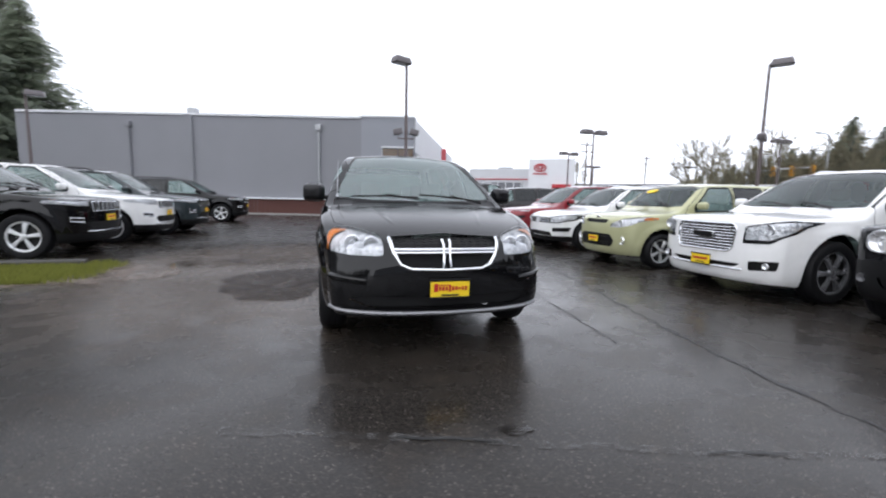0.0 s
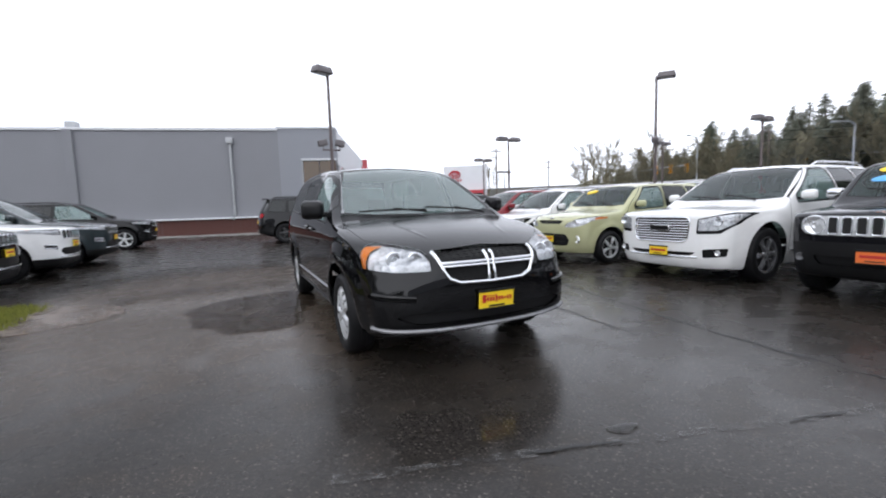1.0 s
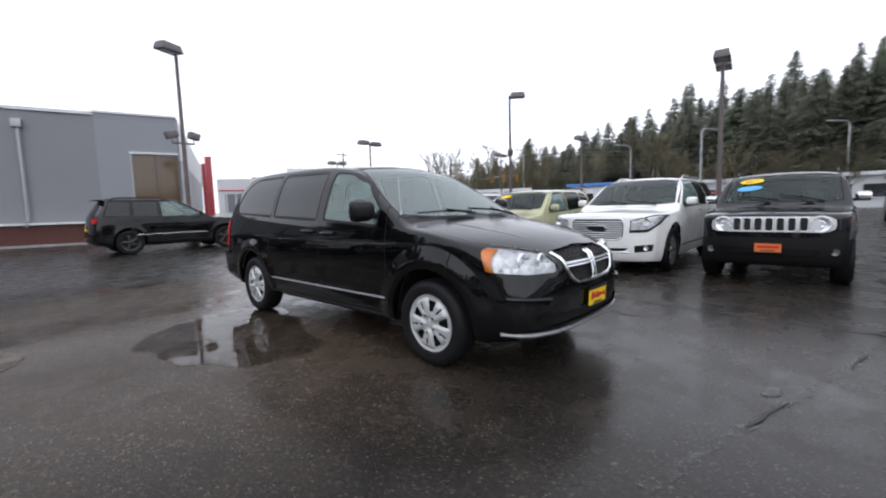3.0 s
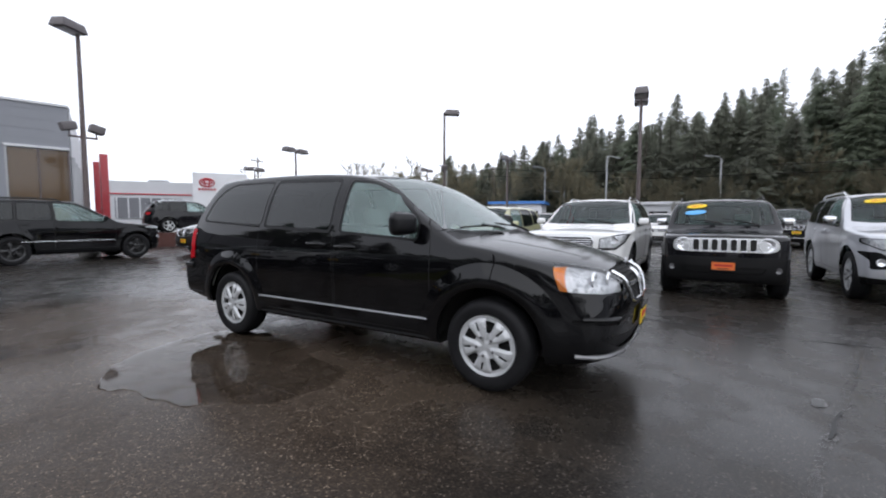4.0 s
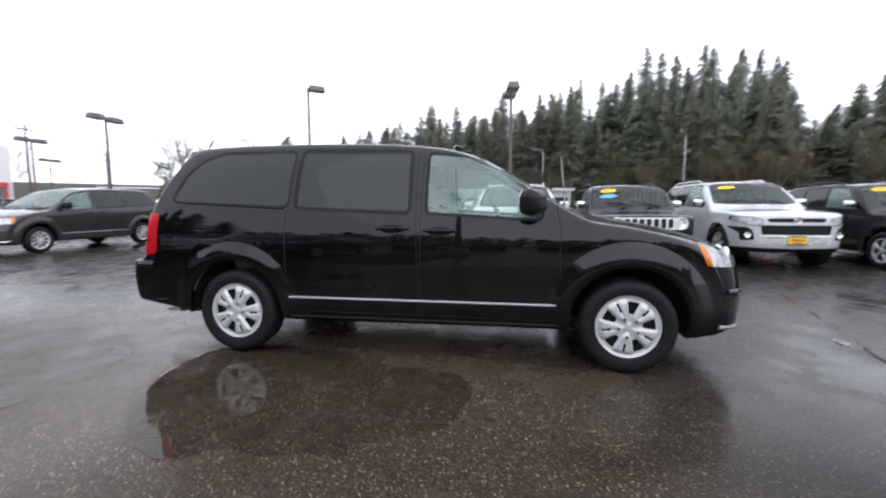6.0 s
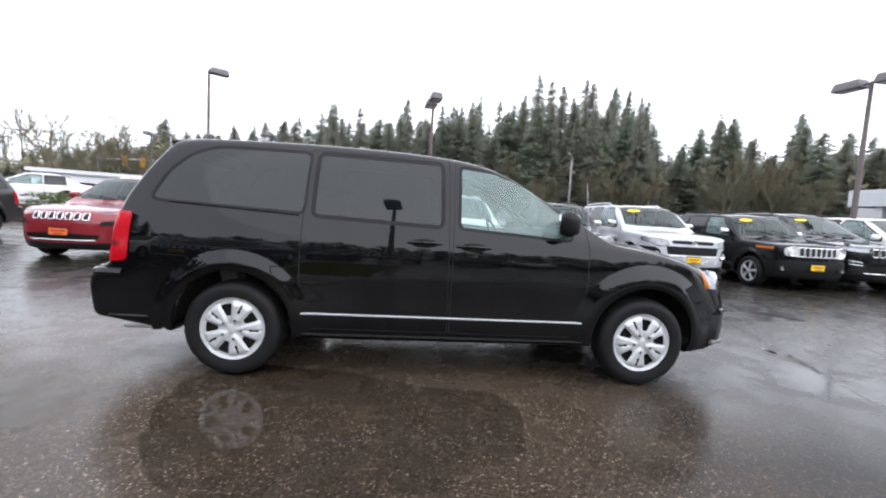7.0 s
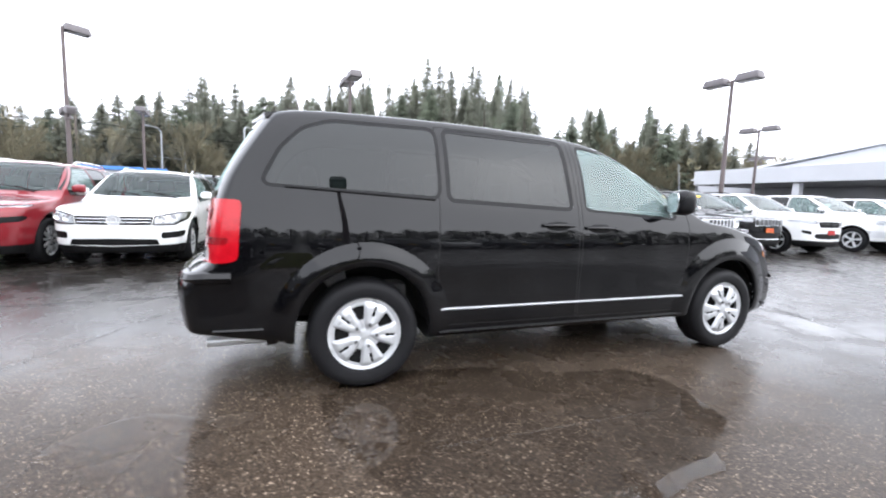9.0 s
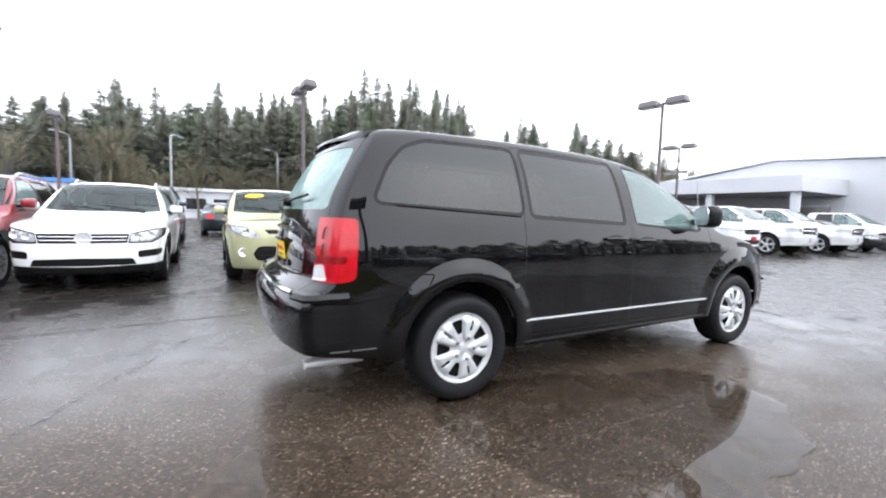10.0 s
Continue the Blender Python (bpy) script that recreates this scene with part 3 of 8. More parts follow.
def handle_on(skin, car, y, z, mat, length=0.24):
    for right in (True, False):
        bm = bmesh.new()
        pts = [skin.side(y + length * (k / 6 - 0.5), z, 0.012 + 0.018 * math.sin(math.pi * k / 6), right) for k in range(7)]
        add_tube(bm, pts, 0.013, 8)
        part("door_handle", bm, mat, car)


def pod(skin, car, y, z, w, h, mat):
    """A dark cup behind a door handle."""
    for right in (True, False):
        p = skin.side(y, z, 0.001, right)
        bm = bmesh.new()
        add_lathe(bm, [(0.0001, 0.0), (0.8, 0.003), (1.0, 0.0)], 20)
        bm.transform(Matrix.Translation(p) @ Matrix.Diagonal((-1 if right else 1, w / 2, h / 2, 1)))
        part("handle_cup", bm, mat, car)


# ---- the minivan ----
def minivan_shape():
    P = dict(
        ys=[-2.46, -2.38, -2.25, -2.05, -1.8, -1.5, -1.3, -1.2, -1.08, -0.9, -0.7, -0.5, -0.32, -0.15, 0.1, 0.5, 0.9, 1.3, 1.7, 2.0, 2.25, 2.45, 2.59, 2.66],
        top=[(-2.46, 0.86), (-2.30, 0.95), (-2.05, 1.02), (-1.5, 1.115), (-1.26, 1.15), (-1.20, 1.19), (-0.5, 1.625), (-0.3, 1.69), (0.0, 1.735), (0.6, 1.76), (1.4, 1.765), (2.1, 1.745), (2.66, 1.70)],
        zb=[(-2.46, 0.27), (-2.1, 0.24), (-1.9, 0.27), (-1.1, 0.29), (1.1, 0.27), (1.95, 0.30), (2.2, 0.335), (2.66, 0.40)],
        wide=[(0.2, 0.88), (0.32, 0.935), (0.45, 0.955), (0.6, 0.955), (0.8, 0.968), (0.98, 0.968), (1.10, 0.950), (1.2, 0.915), (1.35, 0.868), (1.5, 0.815), (1.62, 0.760), (1.70, 0.70), (1.77, 0.66)],
        plan=[(-2.46, 0.90), (-2.0, 0.965), (-1.6, 1.0), (1.7, 1.0), (2.2, 0.995), (2.58, 0.975)],
        crown=[(-2.46, 0.05), (-1.5, 0.05), (-1.2, 0.07), (-0.6, 0.09), (-0.2, 0.05), (0.5, 0.035), (2.58, 0.03)],
        front=[(0.25, 0.16), (0.33, 0.02), (0.45, 0.015), (0.62, 0.0), (0.75, 0.015), (0.86, 0.05), (1.0, 0.12)],
        rear=[(0.3, 0.10), (0.40, 0.035), (0.55, 0.01), (0.715, 0.0), (0.745, 0.05), (0.775, 0.15), (1.15, 0.19), (1.3, 0.24), (1.55, 0.39), (1.7, 0.48)],
        nose=(0.095, 0.23), nose_pow=9, nose_z=[(0.3, 0.62), (0.55, 0.66), (0.72, 0.90), (0.86, 1.0)], tail=(0.05, 0.09), blend=1.15, levels=2,
        ups=(0, 0.05, 0.13, 0.22, 0.275, 0.30, 0.335, 0.42, 0.54, 0.66, 0.77, 0.87, 0.95, 1),
        hubs=(-1.539, 1.539), tyre=0.345, rim=0.225, arch=0.418, track=0.845, tread=0.225, flare=(0.008, 0.12), lining=(-1.1, 2.3, 0.5))
    s = lambda c: c.x < -0.5
    front_door = [(-0.025, 0.37), (-0.025, 1.655), (-0.36, 1.63), (-0.62, 1.525), (-0.92, 1.32), (-1.03, 1.20), (-1.055, 1.05), (-1.055, 0.37)]
    slide_door = [(1.02, 0.37), (1.08, 0.72), (1.06, 1.68), (0.02, 1.675), (-0.005, 0.37)]
    w_front = rounded([(-0.075, 1.165), (-0.915, 1.115), (-0.90, 1.255), (-0.61, 1.485), (-0.36, 1.585), (-0.075, 1.615)], 0.03, 3)
    w_slide = rounded([(0.99, 1.205), (0.075, 1.17), (0.085, 1.625), (0.985, 1.645)], 0.03, 3)
    w_back = rounded([(2.12, 1.255), (1.075, 1.212), (1.07, 1.65), (1.74, 1.645), (1.90, 1.585), (2.02, 1.46)], 0.05, 4)
    shield = [(-0.02, 1.165), (0.50, 1.172), (0.80, 1.20), (0.775, 1.30), (0.67, 1.52), (0.58, 1.655), (-0.02, 1.695)]
    back_glass = rounded([(-0.3, 1.20), (0.77, 1.20), (0.72, 1.40), (0.64, 1.585), (-0.3, 1.61)], 0.05, 4)
    hood = [(-0.02, -2.41), (0.42, -2.37), (0.52, -2.28), (0.83, -1.90), (0.86, -1.6), (0.85, -1.26), (0.5, -1.285), (-0.02, -1.30)]
    lamp = rounded([(0.472, 0.765), (0.482, 0.905), (0.64, 0.945), (0.80, 0.968), (0.905, 0.965), (0.925, 0.86), (0.90, 0.785), (0.72, 0.765)], 0.03, 3)
    grille = [(-0.02, 0.665), (0.28, 0.668), (0.345, 0.70), (0.395, 0.78), (0.43, 0.90), (-0.02, 0.925)]
    intake = rounded([(-0.3, 0.365), (0.58, 0.38), (0.74, 0.44), (0.62, 0.47), (-0.3, 0.44)], 0.03, 3)
    tail = rounded([(2.225, 1.15), (2.245, 0.82), (2.30, 0.805), (2.75, 0.79), (2.75, 1.16)], 0.03, 3)
    gate = [(-0.02, 0.72), (0.72, 0.72), (0.80, 0.80), (0.81, 1.15), (0.74, 1.40), (0.66, 1.64), (-0.02, 1.67)]
    fogcut = rounded([(0.60, 0.545), (0.88, 0.575), (0.88, 0.60), (0.60, 0.575)], 0.01, 2)
    f = lambda c: c.y < -1.85 and c.z < 1.05
    b = lambda c: c.y > 1.95
    P["regions"] = [
        ("gap_front", "x", grown(front_door, 0.004), s), ("door", "x", grown(front_door, -0.003), s),
        ("gap_slide", "x", grown(slide_door, 0.004), s), ("slide", "x", grown(slide_door, -0.003), s),
        ("frame", "x", grown(w_front, 0.022), s), ("glass_f", "x", w_front, s),
        ("frame", "x", grown(w_slide, 0.030), s), ("glass_s", "x", w_slide, s),
        ("frame", "x", grown(w_back, 0.022), s), ("glass_b", "x", w_back, s),
        ("gap_hood", "z", grown(hood, 0.004), lambda c: c.z > 0.80 and c.y < -1.15), ("hood", "z", grown(hood, -0.003), lambda c: c.z > 0.80 and c.y < -1.15),
        ("cowl", "z", [(-0.02, -1.296), (0.5, -1.281), (0.84, -1.25), (0.83, -1.13), (0.5, -1.16), (-0.02, -1.19)], lambda c: c.z > 1.0),
        ("seal", "y", grown(shield, 0.018), lambda c: c.y < 0.2 and c.z > 1.12 and c.x > -0.86), ("shield", "y", shield, lambda c: c.y < 0.2 and c.z > 1.12 and c.x > -0.86),
        ("gap_gate", "y", grown(gate, 0.005), b), ("gate", "y", gate, b),
        ("glass_r", "y", back_glass, b),
        ("taillight", "x", tail, lambda c: c.x < -0.755 and c.y > 2.1), ("taillight>reverse", "y", rounded([(0.70, 0.80), (0.70, 0.875), (0.86, 0.90), (0.90, 0.81)], 0.015, 2), b),
        ("taillight>darkred", "y", rounded([(0.815, 1.035), (0.815, 1.10), (0.858, 1.10), (0.864, 1.035)], 0.015, 2), b),
        ("taillight>darkred", "y", rounded([(0.825, 0.945), (0.825, 1.01), (0.868, 1.01), (0.874, 0.945)], 0.015, 2), b),
        ("taillight>darkred", "x", rounded([(2.29, 0.945), (2.30, 0.905), (2.47, 0.90), (2.47, 0.94)], 0.015, 2), lambda c: c.x < -0.755 and c.y > 2.1),
        ("lamp", "y", lamp, f), ("lamp>amber", "x", [(-1.93, 0.945), (-1.99, 0.77), (-2.108, 0.77), (-2.062, 0.945)], lambda c: c.x < -0.6),
        ("body", "x", [(-1.5, 1.12), (-1.5, 0.6), (-2.08, 0.6), (-2.055, 0.785), (-1.99, 0.955), (-1.975, 1.12)], lambda c: c.x < -0.6 and c.z < 0.99 and c.z > 0.74),
        ("grille", "y", grille, f), ("intake", "y", intake, f), ("intake", "y", fogcut, f),
    ]
    return P


def make_minivan(name, paint_mat, rim_style="paired"):
    car = new(name)
    P = minivan_shape()
    kinds = {
        "gap_front": ("front_door_joint", None, "pair", 0), "gap_slide": ("sliding_door_joint", None, "pair", 0), "gap_hood": ("hood_joint", None, "whole", 0), "gap_gate": ("tailgate_joint", None, "whole", 0),
        "door": ("front_door", None, "pair", 0), "slide": ("sliding_door", None, "pair", 0), "frame": ("window_seal", PLASTIC, "pair", 0.002),
        "glass_f": ("door_window", GLASS, "pair", 0.006), "glass_s": ("sliding_window", TINT, "pair", 0.004), "glass_b": ("quarter_window", TINT, "pair", 0.003),
        "hood": ("hood", BEADED_BLACK if paint_mat is BLACK else None, "whole", 0), "cowl": ("cowl", PLASTIC, "whole", 0.006), "seal": ("windscreen_seal", PLASTIC, "whole", 0.002), "shield": ("windscreen", SHIELD, "whole", 0.005),
        "gate": ("tailgate", None, "whole", 0), "glass_r": ("rear_window", BEADED_SKY, "whole", 0.004), "taillight": ("taillight", REDLENS, "pair", -0.008), "reverse": ("reverse_lamp", CLEARLENS, "pair", -0.006), "darkred": ("brake_lamp", DARKRED, "pair", -0.002),
        "lamp": ("headlight", LAMP, "pair", 0.022), "amber": ("turn_signal", AMBER, "pair", 0.006), "grille": ("grille", WELL, "whole", 0.03),
        "intake": ("lower_intake", PLASTIC, "whole", 0.02)}
    skin = dress(car, P, paint_mat, kinds)
    place_wheels(car, P, rim_style, HUBCAP if rim_style == "paired" else ALLOY)
    # chrome cross and frame of the grille over a honeycomb
    rim_line = [(-0.430, 0.888), (-0.397, 0.78), (-0.347, 0.70), (-0.27, 0.668), (0, 0.66), (0.27, 0.668), (0.347, 0.70), (0.397, 0.78), (0.430, 0.888)]
    bm = bmesh.new()
    pts = []
    for (a, z0), (c, z1) in zip(rim_line, rim_line[1:]):
        pts += [skin.front(a + (c - a) * k / 5, z0 + (z1 - z0) * k / 5, 0.004) for k in range(5)]
    pts.append(skin.front(0.430, 0.888, 0.004))
    add_tube(bm, pts, 0.0155, 8)
    part("grille_frame", bm, CHROME, car, "chrome grille frame")
    bm = bmesh.new()
    for dz in (-0.013, 0.013):
        add_tube(bm, [skin.front(-0.40 + 0.80 * k / 16, 0.800 + dz, 0.004) for k in range(17)], 0.0105, 6)
    part("grille_bar", bm, CHROME, car, "chrome grille bar")
    bm = bmesh.new()
    for s in (-1, 1):
        add_tube(bm, [skin.front(s * (0.023 + 0.006 * (k / 4 - 1) ** 2), 0.668 + 0.208 * k / 8, 0.006) for k in range(9)], 0.0125, 8)
    part("grille_post", bm, CHROME, car, "chrome grille post")
    bm = bmesh.new()
    for row in range(13):
        z = 0.675 + row * 0.020
        half = tab([(0.66, 0.28), (0.70, 0.335), (0.78, 0.385), (0.92, 0.42)], z)
        n = 26
        line = [skin.front(-half + 2 * half * k / n, z + (0.005 if k % 2 else -0.005), -0.012) for k in range(n + 1)]
        add_tube(bm, line, 0.0032, 4)
    part("grille_mesh", bm, PLASTIC, car)
    for s in (-1, 1):
        for x, r in ((0.70, 0.060), (0.565, 0.054)):
            p = skin.front(s * x, 0.858, -0.014)
            bm = bmesh.new()
            add_lathe(bm, [(0.0001, 0.0), (r * 0.3, -0.004), (r * 0.36, 0.012), (r * 0.8, 0.004), (r * 0.94, -0.008), (r, -0.006), (r * 1.05, 0.006)], 26, p, "y")
            part("headlight_bowl", bm, BOWL, car)
    # arch flares and hood creases
    cz = P["tyre"] + 0.02
    for hub, w in zip(P["hubs"], (0.165, 0.130)):
        for right in (True, False):
            bm = bmesh.new()
            rows = []
            for k in range(49):
                a = -0.10 + (math.pi + 0.20) * k / 48
                rows.append([bm.verts.new(skin.side(hub + (P["arch"] + e) * math.cos(a), max(0.30, cz + (P["arch"] + e) * math.sin(a)), o * (0.45 + 0.55 * max(0.0, math.sin(a))), right))
                             for e, o in ((-0.006, -0.012), (-0.004, 0.016), (0.006, 0.024), (0.28 * w, 0.026), (0.55 * w, 0.021), (0.80 * w, 0.011), (w, 0.003), (w + 0.020, -0.003))])
            for u, v in zip(rows, rows[1:]):
                for k in range(7):
                    bm.faces.new((u[k], u[k + 1], v[k + 1], v[k]))
            bmesh.ops.recalc_face_normals(bm, faces=bm.faces)
            if sum(f.normal.x for f in bm.faces) * (-1 if right else 1) < 0:
                bmesh.ops.reverse_faces(bm, faces=bm.faces)
            part("wheel_arch_flare", bm, paint_mat, car)
    for s in (-1, 1):
        bm = bmesh.new()
        rows = []
        for k in range(25):
            u = k / 24
            y = -2.20 + 0.86 * u
            x = s * (0.34 + 0.20 * u)
            h = 0.006 * min(1.0, 5 * u, 6 * (1 - u))
            rows.append([bm.verts.new(skin.top(x + s * e, y, -0.003 + h * o)) for e, o in ((-0.075, 0.0), (-0.03, 0.45), (-0.006, 0.96), (0.004, 1.0), (0.016, 0.6), (0.030, 0.0))])
        for u, v in zip(rows, rows[1:]):
            for k in range(5):
                bm.faces.new((u[k], u[k + 1], v[k + 1], v[k]))
        bmesh.ops.recalc_face_normals(bm, faces=bm.faces)
        if sum(f.normal.z for f in bm.faces) < 0:
            bmesh.ops.reverse_faces(bm, faces=bm.faces)
        part("hood_crease", bm, paint_mat, car)
    # bumper lip and side mouldings
    bm = bmesh.new()
    add_tube(bm, [skin.front(-0.86 + 1.72 * k / 30, 0.352 - 0.025 * (1 - (k / 15 - 1) ** 2), 0.006) for k in range(31)], 0.017, 8)
    part("bumper_lip", bm, LIP if paint_mat is BLACK else CHROME, car, "silver front lip")
    for s in (-1, 1):
        bm = bmesh.new()
        add_tube(bm, [skin.front(s * (0.60 + 0.26 * k / 8), 0.583 + 0.022 * k / 8, 0.003) for k in range(9)], 0.017, 8)
        part("bumper_crease", bm, paint_mat, car)
    for line, nm in ((((-1.035, 0.487), (1.055, 0.482)), "side_moulding"), (((-1.06, 0.335), (1.05, 0.325)), "sill_moulding")):
        mat = GALV_TRIM if nm == "side_moulding" else PLASTIC
        bars_on(skin, car, nm, mat, [line], 0.009, 0.004, 40, "side")
    for y, z in ((-0.175, 1.018), (0.19, 1.032)):
        pod(skin, car, y, z, 0.21, 0.075, PLASTIC)
        handle_on(skin, car, y, z + 0.006, paint_mat, 0.25)
    bars_on(skin, car, "door_track", PLASTIC, [((1.10, 1.192), (2.0, 1.238))], 0.010, 0.001, 20, "side")
    mirrors(car, -0.86, 1.235, 1.035, MIRRORCAP, (0.215, 0.14, 0.19), sweep=24)
    wipers(skin, car, [((0.66, -1.205), (0.02, -1.165)), ((0.0, -1.215), (-0.66, -1.150))])
    # aerial, rear wiper, spoiler, exhaust, plates
    p = skin.top(-0.80, -1.10)
    bm = bmesh.new()
    add_tube(bm, [p, p + Vector((0.01, 0.04, 0.36))], 0.005, 6, taper=0.003)
    add_lathe(bm, [(0.016, 0.0), (0.012, 0.03), (0.0001, 0.03)], 10, p, "z")
    part("aerial", bm, GALV_TRIM, car)
    bm = bmesh.new()
    ring = []
    for k in range(17):
        x = -0.64 + 1.28 * k / 16
        t = skin.top(x, 2.02, 0.002)
        y1 = 2.225 - 0.11 * (abs(x) / 0.64) ** 3
        ring.append([bm.verts.new(q) for q in (t, t + Vector((0, 0.10, -0.016)), (x, y1, t.z - 0.058), (x, y1 + 0.004, t.z - 0.076), (x, y1 - 0.12, t.z - 0.095))])
    for a, c in zip(ring, ring[1:]):
        for k in range(4):
            bm.faces.new((a[k], a[k + 1], c[k + 1], c[k]))
        bm.faces.new((a[4], a[0], c[0], c[4]))
    bm.faces.new(ring[0])
    bm.faces.new(ring[-1][::-1])
    bmesh.ops.recalc_face_normals(bm, faces=bm.faces)
    part("roof_spoiler", bm, paint_mat, car)
    bm = bmesh.new()
    q = [skin.rear(0.02 - 0.52 * k / 6, 1.24 + 0.035 * k / 6, 0.03) for k in range(7)]
    add_tube(bm, q, 0.010, 6)
    add_lathe(bm, [(0.0001, 0.03), (0.03, 0.03), (0.035, -0.02)], 12, q[0], "y")
    part("rear_wiper", bm, PLASTIC, car)
    bm = bmesh.new()
    add_tube(bm, [skin.rear(-0.72 + 1.44 * k / 16, 0.728, 0.002) for k in range(17)], 0.014, 6)
    part("bumper_step", bm, CHROME, car, "bright bumper step pad")
    # shoulder and lower lip of the rear bumper round the corners
    for s in (-1, 1):
        for z, nm, r, y0 in ((0.722, "bumper_shoulder", 0.038, 2.28), (0.415, "bumper_corner_lip", 0.013, 2.12)):
            pts = [skin.side(y0 + 0.26 * k / 6, z, -r * 0.35, s < 0) for k in range(7)]
            pts = [Vector((-abs(p.x) if s < 0 else abs(p.x), p.y, p.z)) for p in pts]
            bm = bmesh.new()
            add_tube(bm, pts, r, 8)
            part(nm, bm, paint_mat, car)
    p = skin.rear(0, 0.92, 0.012)
    card(car, "rear_card", p, 0.30, 0.15, 180, YELLOW, [(0, 0.05, 0.8, 0.18, INKRED), (0, -0.25, 0.5, 0.08, INK)], 6)
    bm = bmesh.new()
    add_tube(bm, [skin.rear(-0.36 + 0.72 * k / 8, 1.07, 0.010) for k in range(9)], 0.016, 8)
    part("tailgate_handle", bm, CHROME, car)
    bm = bmesh.new()
    add_tube(bm, [(-0.62, 2.1, 0.27), (-0.62, 2.46, 0.265)], 0.032, 12)
    part("exhaust", bm, ALLOY, car)
    p = skin.front(0.02, 0.522, 0.014)
    card(car, "front_card", p + Vector((0, -0.01, 0)), 0.305, 0.148, 0, YELLOW,
         [(-0.36, 0.06, 0.10, 0.40, INKRED)] + [(-0.26 + 0.083 * k, 0.02, 0.055, (0.20, 0.22, 0.20, 0.32, 0.22, 0.20, 0.10, 0.20, 0.22)[k], INKRED) for k in range(9)]
         + [(-0.16, 0.20, 0.30, 0.04, INKRED), (0, -0.33, 0.45, 0.08, INK)], 4)
    cabin(car, -0.42, 0.55, 0.42, -0.95, 1.17, 0.86, 1.45)
    return car, skin


# ---- other cars ----
def suv_shape(L, W, H, wb, fo, hz, cz, cowl, roofy, belt, tyre, rr=0.30, boxy=0.0, roof_drop=0.06, nose=(0.10, 0.26), tail=(0.05, 0.14), side_rise=0.05,
              pillars=None, kind="suv", bed=None, zb=0.20, blunt=0.12):
    """Tables for a car body from its main sizes. cowl and roofy run back from the front axle."""
    a, b = -wb / 2, wb / 2
    yf = a - fo
    yr = yf + L
    cy, ry = a + cowl, a + roofy
    top = [(yf, hz - blunt), (yf + 0.10, hz - blunt * 0.35), (yf + 0.35, hz), (cy - 0.06, cz - 0.05), (cy, cz), (ry - 0.12, H - 0.075), (ry + 0.1, H - 0.02), (ry + 0.7, H)]
    ys = [yf, yf + 0.07, yf + 0.2, yf + 0.42, yf + 0.7, a, cy - 0.2, cy - 0.06, cy + 0.04, cy + 0.2, cy + 0.4, (cy + ry) / 2 + 0.1, ry - 0.1, ry + 0.12, ry + 0.5]
    if kind == "suv":
        top += [(yr - 0.6, H - 0.02), (yr, H - roof_drop)]
        ys += list(np.linspace(ry + 0.9, yr - 0.35, 5)) + [yr - 0.17, yr - 0.06, yr]
        rear = [(0.3, 0.14), (0.42, 0.02), (0.68, 0.0), (0.78, 0.05), (belt, 0.09), (H - 0.1, rr), (H, rr + 0.06)]
    elif kind == "sedan":
        d = yr - 0.52
        top += [(ry + 1.25, H - 0.03), (d - 0.05, belt + 0.13), (d + 0.1, belt + 0.10), (yr, belt + 0.05)]
        ys += [ry + 0.9, ry + 1.25, ry + 1.5, d - 0.25, d - 0.05, d + 0.1, yr - 0.2, yr - 0.06, yr]
        rear = [(0.3, 0.14), (0.45, 0.02), (0.7, 0.0), (belt + 0.1, 0.10)]
    else:
        c1 = ry + 1.75
        top += [(c1 - 0.1, H - 0.01), (c1, H - 0.06), (c1 + 0.12, belt + 0.02), (yr, belt + 0.02)]
        ys += [ry + 1.0, ry + 1.4, c1 - 0.1, c1, c1 + 0.12, c1 + 0.3, c1 + 0.9, yr - 0.4, yr - 0.06, yr]
        rear = [(0.3, 0.05), (0.6, 0.0), (1.2, 0.02)]
    wide = [(0.2, W * 0.92), (0.34, W * 0.965), (0.6, W * 0.985), (0.85, W), (belt - 0.12, W * 0.995), (belt, W * 0.955), (belt + (H - belt) * 0.5, W * (0.875 + 0.05 * boxy)),
            (H - 0.12, W * (0.775 + 0.09 * boxy)), (H, W * (0.66 + 0.11 * boxy))]
    P = dict(ys=ys, top=top, zb=[(yf, zb + 0.02), (yf + 0.4, zb), (yr - 0.4, zb), (yr, zb + 0.12)], wide=wide, plan=[(yf, 0.92), (yf + 0.5, 0.98), (a, 1.0), (yr - 0.5, 1.0), (yr, 0.97)],
             crown=[(yf, 0.03), (cy, 0.05), ((cy + ry) / 2, 0.08), (ry, 0.05), (ry + 0.7, 0.03), (yr, 0.03)],
             front=[(zb, 0.09), (zb + 0.10, 0.02), (0.5, 0.0), (hz - 0.25, 0.01), (hz - 0.05, blunt * 0.5)], rear=rear, nose=nose, nose_pow=7, tail=tail, blend=1.05, levels=1,
             hubs=(a, b), tyre=tyre, rim=tyre * 0.66, arch=tyre + 0.065, track=W - 0.125, tread=0.24, flare=(0.025, 0.10), lining=(cy + 0.05, yr - 0.2, 0.55))
    P.update(yf=yf, yr=yr, cy=cy, ry=ry, belt=belt, H=H, W=W, hz=hz, cz=cz, kind=kind)
    s = lambda c: c.x < -0.45
    tz = H - 0.115
    # doors and side windows
    B = pillars or (ry + 0.62, ry + 1.42, yr - 0.42)
    door1 = [(B[0], 0.40), (B[0], tz + 0.03), (ry + 0.02, tz + 0.02), (cy + 0.14, belt + 0.05), (cy + 0.06, belt - 0.10), (cy + 0.06, 0.40)]
